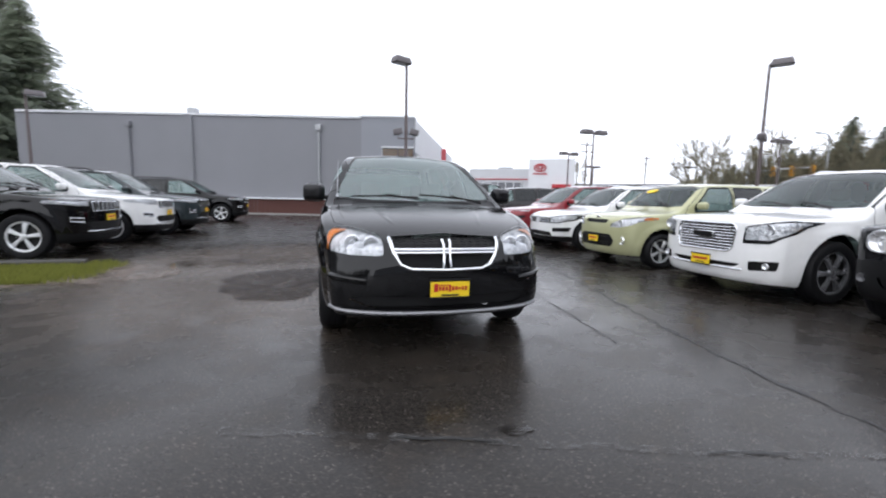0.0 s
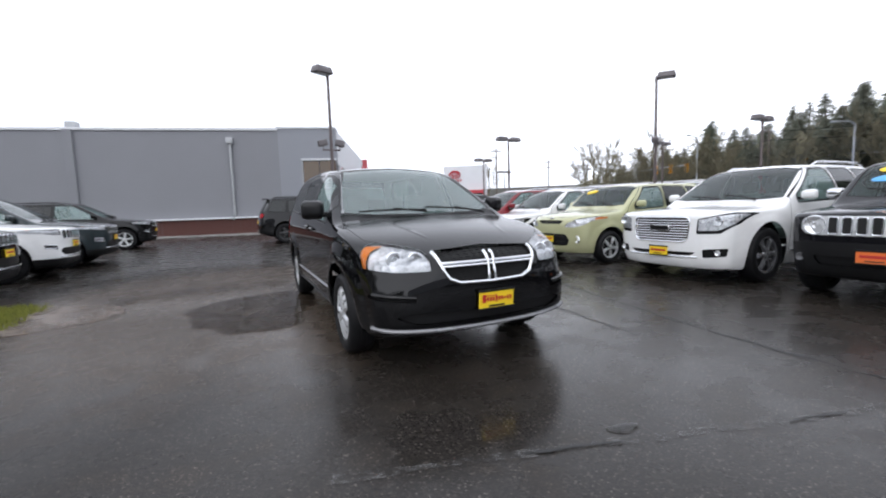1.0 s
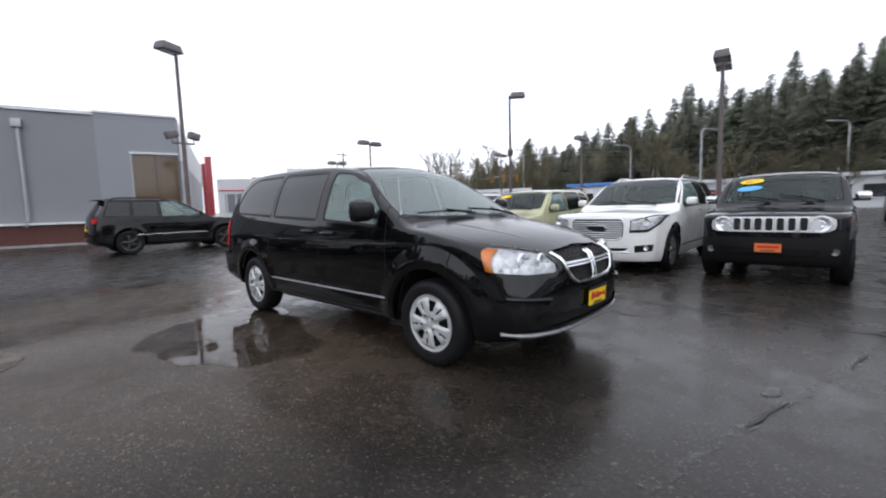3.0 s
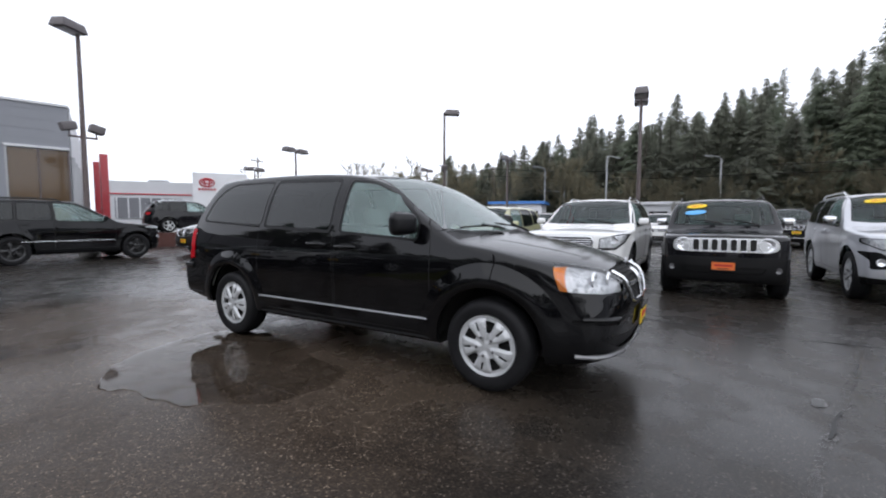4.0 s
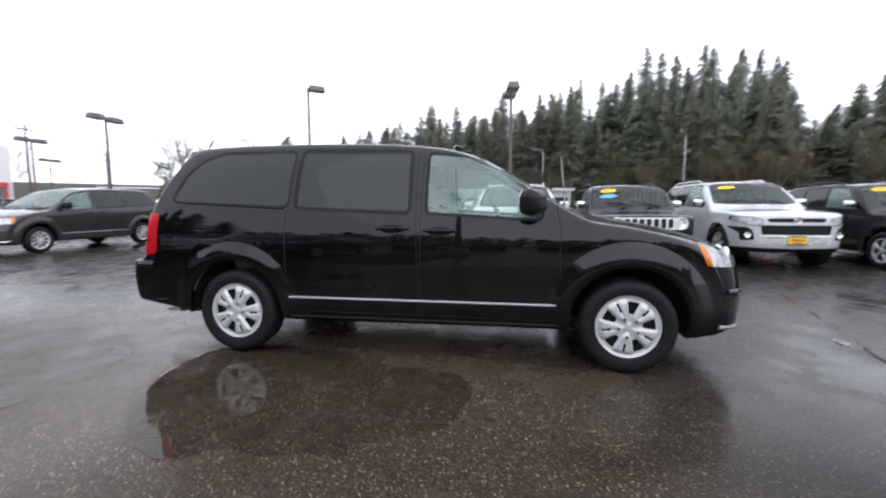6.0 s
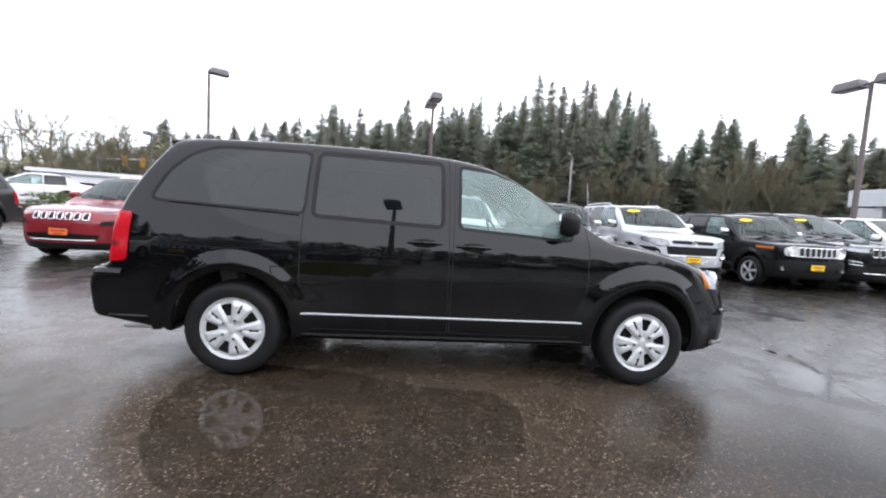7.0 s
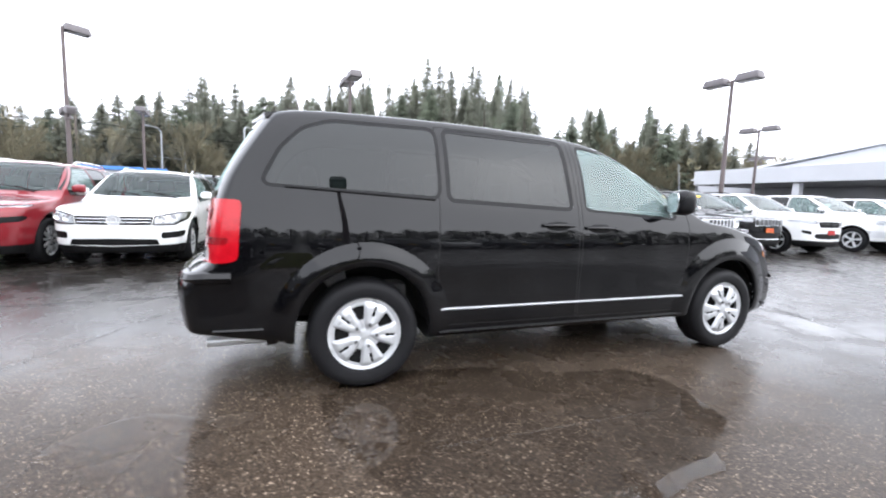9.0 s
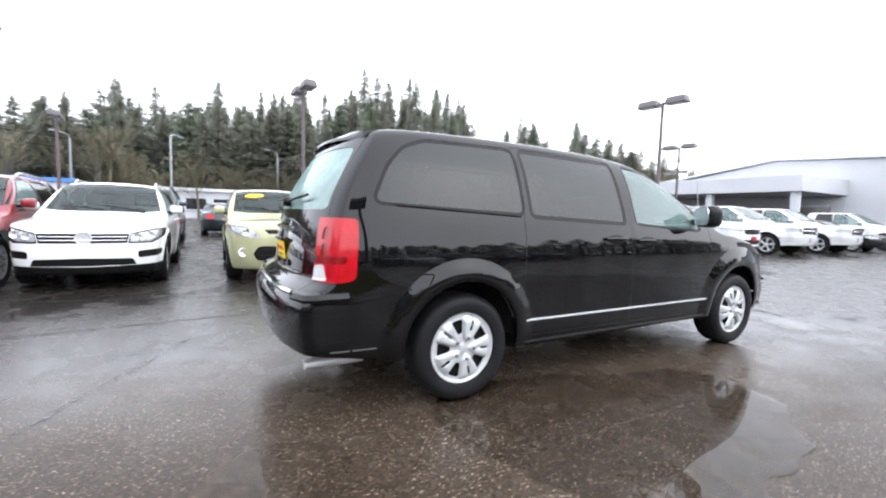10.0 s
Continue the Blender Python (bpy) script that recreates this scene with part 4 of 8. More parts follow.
    w1 = rounded([(B[0] - 0.05, belt + 0.01), (cy + 0.30, belt - 0.02), (cy + 0.32, belt + 0.07), (ry + 0.10, tz - 0.012), (B[0] - 0.05, tz)], 0.03, 2)
    w2 = rounded([(B[1] - 0.04, belt + side_rise * 0.5), (B[0] + 0.05, belt + 0.01), (B[0] + 0.05, tz), (B[1] - 0.08, tz)], 0.03, 2)
    reg = [("gap", "x", grown(door1, 0.005), s), ("door", "x", grown(door1, -0.004), s)]
    q = B[1]
    rear_ax = b - P["arch"] - 0.06
    door2 = [(min(q, rear_ax), 0.40), (q + 0.02 if q < rear_ax + 0.3 else rear_ax + 0.3, 0.85), (q, belt), (q - 0.06, tz + 0.03), (B[0] + 0.01, tz + 0.03), (B[0] + 0.01, 0.40)]
    reg += [("gap", "x", grown(door2, 0.005), s), ("door2", "x", grown(door2, -0.004), s)]
    reg += [("frame", "x", grown(w1, 0.025), s), ("glass_f", "x", w1, s), ("frame", "x", grown(w2, 0.025), s), ("glass_s", "x", w2, s)]
    if kind == "suv":
        w3 = rounded([(B[2] + 0.02, belt + side_rise), (B[1] + 0.05, belt + side_rise * 0.55), (B[1] + 0.0, tz), (B[2] - 0.14, tz - 0.015)], 0.04, 3)
        reg += [("frame", "x", grown(w3, 0.022), s), ("glass_b", "x", w3, s)]
    g = lambda z: tab(wide, z)
    shield = [(-0.02, cz + 0.02), (g(cz) * 0.62, cz + 0.02), (g(cz) * 0.875, cz + 0.035), (g(H - 0.12) * 0.90, H - 0.125), (g(H - 0.12) * 0.6, H - 0.09), (-0.02, H - 0.08)]
    ok = lambda c: cy - 0.2 < c.y < ry + 0.25 and c.z > cz - 0.02 and c.x > -W * 0.90
    reg += [("seal", "y", grown(shield, 0.016), ok), ("shield", "y", shield, ok)]
    hood = [(-0.02, yf + 0.10), (W * 0.50, yf + 0.16), (W * 0.84, yf + 0.46), (W * 0.86, a), (W * 0.85, cy - 0.06), (-0.02, cy - 0.10)]
    okh = lambda c: c.z > hz - 0.22 and c.y < cy - 0.02
    reg += [("gap", "z", grown(hood, 0.005), okh), ("hood", "z", grown(hood, -0.004), okh)]
    okb = lambda c: c.y > yr - 0.75
    if kind == "suv":
        back = rounded([(-0.3, belt + 0.05), (g(belt) * 0.80, belt + 0.05), (g(H - 0.15) * 0.82, H - 0.16), (-0.3, H - 0.13)], 0.05, 3)
        reg += [("glass_r", "y", back, okb)]
    P["regions"] = reg
    return P


def suv_kinds():
    return {"door": ("front_door", None, "pair", 0), "door2": ("rear_door", None, "pair", 0), "frame": ("window_seal", PLASTIC, "pair", 0.002),
            "glass_f": ("door_window", GLASS, "pair", 0.006), "glass_s": ("rear_door_window", TINT, "pair", 0.005), "glass_b": ("quarter_window", TINT, "pair", 0.004),
            "hood": ("hood", None, "whole", 0), "seal": ("windscreen_seal", PLASTIC, "whole", 0.002), "shield": ("windscreen", SHIELD2, "whole", 0.005),
            "glass_r": ("rear_window", TINT, "whole", 0.004), "lamp": ("headlight", LAMP, "pair", 0.016), "darklamp": ("headlight", PLASTIC, "pair", 0.012), "amber": ("turn_signal", AMBER, "pair", 0.004),
            "grille": ("grille", PLASTIC, "whole", 0.025), "intake": ("lower_intake", PLASTIC, "whole", 0.02), "cladding": ("bumper_cladding", PLASTIC, "whole", 0.0),
            "fog": ("fog_lamp_bezel", PLASTIC, "pair", 0.012), "panel": ("grille_panel", ALLOY, "whole", -0.002), "taillight": ("taillight", REDLENS, "pair", -0.004),
            "skirt": ("lower_cladding", PLASTIC, "pair", 0.0)}


def slots(skin, car, x0, x1, z0, z1, n, mat, r=0.009):
    """Upright grille slots with bright rims and dark middles."""
    w = (x1 - x0) / n
    for i in range(n):
        c = x0 + w * (i + 0.5)
        lean = 0.0
        pts = []
        for px, pz in rounded([(c - w * 0.33, z0), (c + w * 0.33, z0), (c + w * 0.33, z1), (c - w * 0.33, z1)], 0.02, 3):
            pts.append(skin.front(px, pz, 0.006))
        bm = bmesh.new()
        vs = [bm.verts.new(p) for p in pts]
        mid = bm.verts.new(skin.front(c, (z0 + z1) / 2, 0.007))
        for k in range(len(vs)):
            bm.faces.new((vs[k - 1], vs[k], mid))
        bmesh.ops.recalc_face_normals(bm, faces=bm.faces)
        hole = part("grille_slot", bm, WELL, car, sharp=0)
        bm = bmesh.new()
        add_tube(bm, pts, r, 6, True)
        part("slot_rim", bm, mat, hole)


def suv_common(name, P, paint_mat, extra, style, rim_mat, mirror_mat=None, handle_mat=None, rails=None, tail=None, mirror_z=None):
    car = new(name)
    f = lambda c: c.y < P["hubs"][0] - 0.1
    b = lambda c: c.y > P["hubs"][1] + 0.2
    for tag, poly in extra:
        P["regions"].append((tag, "y", poly, f))
    if tail:
        yr, xin, z0, z1, inset = P["yr"], tail[0], tail[1], tail[2], tail[3]
        P["regions"].append(("taillight", "x", rounded([(yr - inset, z1), (yr - inset + 0.06, z0), (yr + 0.3, z0), (yr + 0.3, z1)], 0.03, 2), lambda c: c.x < -xin and c.y > P["hubs"][1]))
    skin = dress(car, P, paint_mat, suv_kinds())
    place_wheels(car, P, style, rim_mat)
    mz = mirror_z or P["belt"] + 0.08
    mirrors(car, P["cy"] + 0.34, mz, P["W"] + 0.075, mirror_mat or paint_mat, (0.19, 0.12, 0.145))
    B = P["ry"] + 0.62
    for y in (B - 0.17, P["ry"] + 1.27):
        if P["kind"] != "truck" or y < P["ry"] + 1.6:
            handle_on(skin, car, y, P["belt"] - 0.115, handle_mat or paint_mat, 0.22)
    wy = P["cy"] + 0.03
    wipers(skin, car, [((0.55, wy), (0.0, wy + 0.09)), ((0.0, wy), (-0.58, wy + 0.11))])
    if rails:
        for s in (-1, 1):
            y0, y1 = P["ry"] + 0.35, P["yr"] - 0.55
            x = tab(P["wide"], P["H"] - 0.05) * 0.93
            pts = [skin.top(s * x, y0 + (y1 - y0) * k / 10, 0.0) + Vector((0, 0, 0.055 if 0 < k < 10 else 0.0)) for k in range(11)]
            bm = bmesh.new()
            add_tube(bm, pts, 0.018, 8)
            part("roof_rail", bm, rails, car)
    cabin(car, P["ry"] + 0.20, P["ry"] + 1.05, 0.42 if P["H"] < 1.75 else 0.52, P["cy"] + 0.25, P["cz"] - 0.01, P["W"] * 0.88)
    if P["kind"] == "suv":
        bm = bmesh.new()
        x = tab(P["wide"], P["H"] - 0.05) * 0.85
        rr = max(v.y for v in (skin.top(0.0, P["yr"] - 0.45), skin.top(x, P["yr"] - 0.45)))
        t = skin.top(0.0, P["yr"] - 0.50)
        add_box(bm, (0, P["yr"] - 0.36, t.z - 0.012), (x * 1.8, 0.24, 0.035), 0.014)
        part("roof_spoiler", bm, paint_mat, car)
    return car, skin


def make_slotted_suv(name, paint_mat, style=5, rim_mat=None, long=False, chrome=None):
    P = suv_shape(5.11 if long else 4.82, 0.965, 1.82, 3.04 if long else 2.915, 0.90, 1.09, 1.24, 0.50, 1.40, 1.21, 0.395, rr=0.42, nose=(0.08, 0.20), blunt=0.06, zb=0.25)
    up = lambda poly: [(u, v + 0.05) for u, v in poly]
    y0 = P["yf"]
    P["regions"].append(("lamp", "x", up([(y0 - 0.05, 0.885), (y0 - 0.05, 0.98), (y0 + 0.36, 0.985), (y0 + 0.45, 0.965), (y0 + 0.24, 0.895)]), lambda c: c.x < -0.5))
    P["regions"].append(("amber", "x", up([(y0 + 0.37, 0.90), (y0 + 0.37, 1.0), (y0 + 0.50, 1.0), (y0 + 0.50, 0.90)]), lambda c: c.x < -0.5 and 0.99 < c.z < 1.034))
    bright = chrome or CHROME
    lamp = rounded([(0.53, 0.865), (0.55, 0.955), (0.80, 0.985), (0.92, 0.985), (0.93, 0.91), (0.72, 0.865)], 0.02, 2)
    extra = [("darklamp", lamp), ("lamp", rounded([(0.55, 0.88), (0.57, 0.948), (0.80, 0.975), (0.94, 0.98), (0.94, 0.912), (0.72, 0.88)], 0.02, 2)),
             ("intake", rounded([(-0.3, 0.43), (0.50, 0.44), (0.60, 0.52), (0.55, 0.59), (-0.3, 0.60)], 0.03, 2)),
             ("fog", rounded([(0.66, 0.56), (0.68, 0.66), (0.86, 0.68), (0.85, 0.60)], 0.02, 2)), ("cladding", [(-0.02, 0.1), (1.2, 0.1), (1.2, 0.40), (-0.02, 0.36)])]
    if long:
        extra += [("grille", rounded([(-0.3, 0.76), (0.44, 0.77), (0.49, 0.93), (-0.3, 0.95)], 0.03, 2))]
    extra = [(tag, up(poly)) for tag, poly in extra]
    car, skin = suv_common(name, P, paint_mat, extra, style, rim_mat or ALLOY, rails=PLASTIC, tail=(0.55, 1.02, 1.18, 0.24))
    if long:
        bars_on(skin, car, "grille_bar", PLASTIC, [((-0.46, 0.905), (0.46, 0.905))], 0.020)
        bars_on(skin, car, "grille_post", PLASTIC, [((0.0, 0.82), (0.0, 0.99))], 0.022, n=5)
        bars_on(skin, car, "bumper_lip", CHROME, [((-0.7, 0.47), (0.7, 0.47))], 0.016)
    else:
        slots(skin, car, -0.52, 0.52, 0.835, 1.005, 7, bright)
        bars_on(skin, car, "bumper_lip", bright, [((-0.62, 0.465), (0.62, 0.465))], 0.014)
        for s in (-1, 1):
            outline_on(skin, car, "fog_lamp_rim", bright, up([(s * 0.66, 0.585), (s * 0.68, 0.65), (s * 0.85, 0.67), (s * 0.85, 0.605)]), 0.012)
    bars_on(skin, car, "side_moulding", bright, [((P["cy"] + 0.1, 0.62), (P["ry"] + 1.35, 0.63))], 0.011, 0.004, 24, "side")
    return car, skin


def make_boxy_suv(name, paint_mat):
    P = suv_shape(4.23, 0.905, 1.69, 2.57, 0.80, 1.06, 1.16, 0.42, 1.02, 1.15, 0.352, rr=0.16, boxy=1.0, nose=(0.05, 0.13), zb=0.26, blunt=0.05)
    extra = [("cladding", [(-0.02, 0.1), (1.2, 0.1), (1.2, 0.62), (0.86, 0.66), (0.62, 0.69), (-0.02, 0.69)]),
             ("panel", rounded([(-0.3, 0.765), (0.62, 0.765), (0.70, 0.81), (0.70, 0.93), (0.62, 0.978), (-0.3, 0.978)], 0.04, 3)),
             ("intake", rounded([(-0.3, 0.43), (0.5, 0.43), (0.56, 0.53), (-0.3, 0.53)], 0.03, 2)), ("amber", rounded([(0.835, 0.90), (0.835, 0.96), (0.89, 0.96), (0.89, 0.90)], 0.01, 2))]
    car, skin = suv_common(name, P, paint_mat, extra, 5, ALLOY, mirror_mat=CHROME if paint_mat is GREY else PLASTIC, rails=PLASTIC, tail=(0.55, 0.98, 1.20, 0.12))
    slots(skin, car, -0.435, 0.435, 0.778, 0.965, 7, CHROME, 0.009)
    for s in (-1, 1):
        p = skin.front(s * 0.545, 0.872, 0.010)
        bm = bmesh.new()
        add_lathe(bm, [(0.0001, 0.012), (0.035, 0.004), (0.05, 0.016), (0.085, 0.004), (0.098, -0.012), (0.108, -0.012), (0.116, 0.008)], 30, p, "y")
        part("headlight", bm, BOWL, car)
        bm = bmesh.new()
        p = skin.front(s * 0.70, 0.50, 0.006)
        add_lathe(bm, [(0.0001, 0.0), (0.03, -0.004), (0.042, -0.008), (0.048, 0.006)], 20, p, "y")
        part("fog_lamp", bm, NUT, car)
    bm = bmesh.new()
    for k in range(4):
        p = skin.front(-0.075 + 0.05 * k, 1.015, 0.004)
        add_box(bm, p, (0.034, 0.006, 0.026))
    part("hood_badge", bm, CHROME, car, sharp=0)
    return car, skin


def make_large_suv(name, paint_mat):
    P = suv_shape(5.10, 1.0, 1.755, 3.02, 0.98, 1.065, 1.17, 0.50, 1.42, 1.15, 0.392, rr=0.36, nose=(0.07, 0.20), blunt=0.06)
    extra = [("darklamp", rounded([(0.545, 0.72), (0.555, 0.93), (0.90, 1.02), (0.985, 1.005), (0.94, 0.85), (0.81, 0.73)], 0.02, 2)),
             ("lamp", rounded([(0.557, 0.765), (0.567, 0.918), (0.90, 1.009), (0.975, 0.995), (0.93, 0.86), (0.805, 0.775)], 0.02, 2)),
             ("grille", rounded([(-0.3, 0.60), (0.36, 0.61), (0.43, 0.65), (0.45, 0.90), (0.41, 0.95), (-0.3, 0.96)], 0.03, 2)),
             ("intake", rounded([(-0.3, 0.40), (0.46, 0.41), (0.54, 0.46), (-0.3, 0.46)], 0.02, 2)),
             ("fog", rounded([(0.62, 0.385), (0.62, 0.505), (0.88, 0.525), (0.86, 0.41)], 0.02, 2))]
    car, skin = suv_common(name, P, paint_mat, extra, 6, SMOKED, handle_mat=CHROME, rails=CHROME, tail=(0.6, 0.9, 1.2, 0.25))
    outline_on(skin, car, "grille_frame", CHROME, rounded([(-0.37, 0.605), (0.37, 0.605), (0.435, 0.65), (0.455, 0.90), (0.42, 0.955), (-0.42, 0.955), (-0.455, 0.90), (-0.435, 0.65)], 0.03, 2), 0.014)
    bars_on(skin, car, "grille_bar", CHROME, [((-0.43, z), (0.43, z)) for z in (0.645, 0.682, 0.72, 0.758, 0.796, 0.834, 0.872, 0.91)], 0.010, -0.006)
    bm = bmesh.new()
    add_box(bm, skin.front(0, 0.80, 0.012), (0.33, 0.014, 0.095), 0.008, None, 1)
    plate = part("grille_badge", bm, CHROME, car)
    bm = bmesh.new()
    add_box(bm, skin.front(0, 0.80, 0.019), (0.30, 0.006, 0.066), 0.003, None, 1)
    part("badge_face", bm, PLASTIC, plate)
    for s in (-1, 1):
        bm = bmesh.new()
        add_lathe(bm, [(0.0001, 0.012), (0.05, 0.0), (0.062, -0.008), (0.066, 0.006)], 20, skin.front(s * 0.78, 0.90, 0.004), "y")
        part("headlight_bowl", bm, BOWL, car)
        bm = bmesh.new()
        add_lathe(bm, [(0.0001, 0.006), (0.03, 0.0), (0.036, -0.006), (0.04, 0.006)], 16, skin.front(s * 0.78, 0.46, 0.004), "y")
        part("fog_lamp", bm, BOWL, car)
    bars_on(skin, car, "bumper_lip", CHROME, [((-0.56, 0.392), (0.56, 0.392))], 0.013)
    bars_on(skin, car, "side_moulding", CHROME, [((P["cy"] + 0.1, 0.42), (P["ry"] + 1.5, 0.42))], 0.012, 0.004, 24, "side")
    return car, skin


def make_small_suv(name, paint_mat):
    P = suv_shape(4.43, 0.905, 1.62, 2.604, 0.90, 0.95, 1.08, 0.46, 1.22, 1.06, 0.345, rr=0.34, nose=(0.08, 0.18))
    extra = [("cladding", [(-0.02, 0.1), (1.2, 0.1), (1.2, 0.36), (-0.02, 0.33)]),
             ("darklamp", rounded([(0.49, 0.655), (0.515, 0.80), (0.80, 0.87), (0.90, 0.865), (0.89, 0.745), (0.77, 0.66)], 0.02, 2)),
             ("lamp", rounded([(0.51, 0.675), (0.53, 0.785), (0.80, 0.853), (0.885, 0.85), (0.875, 0.755), (0.76, 0.68)], 0.02, 2)),
             ("grille", rounded([(-0.3, 0.655), (0.48, 0.66), (0.505, 0.79), (-0.3, 0.785)], 0.02, 2)),
             ("intake", rounded([(-0.3, 0.34), (0.58, 0.35), (0.54, 0.44), (-0.3, 0.46)], 0.02, 2)),
             ("fog", rounded([(0.60, 0.445), (0.60, 0.545), (0.87, 0.565), (0.85, 0.465)], 0.03, 2))]
    car, skin = suv_common(name, P, paint_mat, extra, 5, ALLOY, rails=CHROME, tail=(0.5, 0.9, 1.08, 0.22))
    bars_on(skin, car, "grille_bar", CHROME, [((-0.47, 0.700), (0.47, 0.700)), ((-0.48, 0.748), (0.48, 0.748))], 0.010, -0.004)
    p = skin.front(0, 0.724, 0.012)
    bm = bmesh.new()
    add_lathe(bm, [(0.0001, 0.006), (0.030, 0.006), (0.034, -0.002), (0.042, -0.002), (0.046, 0.006), (0.076, 0.006), (0.079, -0.004), (0.090, -0.006), (0.095, 0.006)], 30, p, "y")
    part("round_badge", bm, ALLOY, car)
    for s in (-1, 1):
        for x, r in ((0.61, 0.046), (0.745, 0.052)):
            bm = bmesh.new()
            add_lathe(bm, [(0.0001, 0.008), (r * 0.7, 0.002), (r, -0.006), (r * 1.08, 0.004)], 20, skin.front(s * x, 0.75 + (x - 0.6) * 0.15, 0.002), "y")
            part("headlight_bowl", bm, BOWL, car)
    return car, skin


def make_hatchback(name, paint_mat):
    P = suv_shape(4.12, 0.893, 1.61, 2.55, 0.82, 1.00, 1.12, 0.40, 0.98, 1.08, 0.322, rr=0.18, boxy=0.8, nose=(0.08, 0.20), side_rise=0.12)
    extra = [("lamp", rounded([(0.42, 0.74), (0.44, 0.80), (0.62, 0.90), (0.86, 0.945), (0.88, 0.90), (0.78, 0.79), (0.62, 0.735)], 0.02, 2)),
             ("amber", rounded([(0.845, 0.875), (0.845, 0.925), (0.885, 0.93), (0.885, 0.895)], 0.01, 2)),
             ("grille", rounded([(-0.3, 0.80), (0.30, 0.80), (0.36, 0.87), (-0.3, 0.875)], 0.02, 2)),
             ("intake", rounded([(-0.3, 0.36), (0.46, 0.37), (0.53, 0.48), (0.44, 0.60), (-0.3, 0.61)], 0.04, 2))]
    car, skin = suv_common(name, P, paint_mat, extra, 5, ALLOY, tail=(0.6, 0.9, 1.42, 0.14))
    for s in (-1, 1):
        bm = bmesh.new()
        add_lathe(bm, [(0.0001, 0.012), (0.04, 0.002), (0.052, -0.008), (0.064, -0.012), (0.076, 0.006)], 24, skin.front(s * 0.66, 0.50, 0.006), "y")
        part("fog_lamp", bm, BOWL, car)
        bm = bmesh.new()
        add_lathe(bm, [(0.0001, 0.012), (0.04, 0.0), (0.055, -0.008), (0.06, 0.006)], 24, skin.front(s * 0.62, 0.82, 0.004), "y")
        part("headlight_bowl", bm, BOWL, car)
    bars_on(skin, car, "grille_bar", PLASTIC, [((-0.42, z), (0.42, z)) for z in (0.41, 0.45, 0.55)], 0.009, -0.004)
    bm = bmesh.new()
    add_box(bm, skin.front(0, 0.905, 0.004), (0.11, 0.012, 0.045), 0.006, None, 1)
    part("badge", bm, CHROME, car)
    return car, skin


def make_offroad_suv(name, paint_mat):
    P = suv_shape(4.83, 0.963, 1.78, 2.79, 0.92, 1.10, 1.22, 0.50, 1.22, 1.19, 0.388, rr=0.24, boxy=0.5, nose=(0.07, 0.18), zb=0.30, blunt=0.07)
    extra = [("darklamp", rounded([(0.55, 0.82), (0.55, 0.94), (0.72, 0.99), (0.93, 1.0), (0.93, 0.92), (0.76, 0.82)], 0.02, 2)),
             ("lamp", rounded([(0.56, 0.832), (0.56, 0.932), (0.72, 0.982), (0.925, 0.993), (0.925, 0.925), (0.76, 0.832)], 0.02, 2)),
             ("grille", rounded([(-0.3, 0.885), (0.46, 0.89), (0.50, 0.945), (0.40, 0.965), (-0.3, 0.965)], 0.02, 2)),
             ("intake", rounded([(-0.3, 0.655), (0.56, 0.66), (0.59, 0.81), (0.52, 0.835), (-0.3, 0.835)], 0.02, 2)),
             ("panel", rounded([(-0.3, 0.47), (0.58, 0.47), (0.61, 0.63), (-0.3, 0.635)], 0.03, 2)),
             ("fog", rounded([(0.66, 0.56), (0.70, 0.74), (0.78, 0.80), (0.95, 0.80), (0.86, 0.66), (0.86, 0.54)], 0.03, 2)),
             ("cladding", [(-0.02, 0.1), (1.2, 0.1), (1.2, 0.42), (-0.02, 0.40)])]
    car, skin = suv_common(name, P, paint_mat, extra, 6, ALLOY, mirror_mat=CHROME, rails=ALLOY, tail=(0.6, 0.9, 1.25, 0.2))
    bars_on(skin, car, "bumper_bar", ALLOY, [((-0.58, 0.625), (0.58, 0.625))], 0.018, 0.0)
    bm = bmesh.new()
    add_lathe(bm, [(0.0001, 0.006), (0.05, 0.004), (0.062, -0.008), (0.068, 0.004)], 24, skin.front(0, 0.925, 0.012), "y")
    part("round_badge", bm, CHROME, car)
    for s in (-1, 1):
        bm = bmesh.new()
        add_lathe(bm, [(0.0001, 0.008), (0.04, 0.0), (0.052, -0.008), (0.058, 0.006)], 20, skin.front(s * 0.76, 0.65, 0.006), "y")
        part("fog_lamp", bm, BOWL, car)
    return car, skin


def make_slim_lamp_suv(name, paint_mat):
    P = suv_shape(4.62, 0.93, 1.68, 2.70, 0.95, 0.98, 1.12, 0.46, 1.28, 1.11, 0.36, rr=0.36, nose=(0.09, 0.22))
    extra = [("lamp", rounded([(0.52, 0.885), (0.52, 0.905), (0.86, 0.93), (0.90, 0.925), (0.88, 0.895)], 0.008, 2)),
             ("fog", rounded([(0.60, 0.66), (0.62, 0.75), (0.88, 0.77), (0.86, 0.69)], 0.03, 2)),
             ("intake", rounded([(-0.3, 0.40), (0.58, 0.42), (0.62, 0.50), (-0.3, 0.54)], 0.03, 2)), ("cladding", [(-0.02, 0.1), (1.2, 0.1), (1.2, 0.36), (-0.02, 0.34)])]
    car, skin = suv_common(name, P, paint_mat, extra, 10, ALLOY, rails=CHROME, tail=(0.5, 0.98, 1.12, 0.24))
    slots(skin, car, -0.48, 0.48, 0.76, 0.88, 7, CHROME)
    bars_on(skin, car, "bumper_lip", CHROME, [((-0.55, 0.40), (0.55, 0.40))], 0.012)
    return car, skin


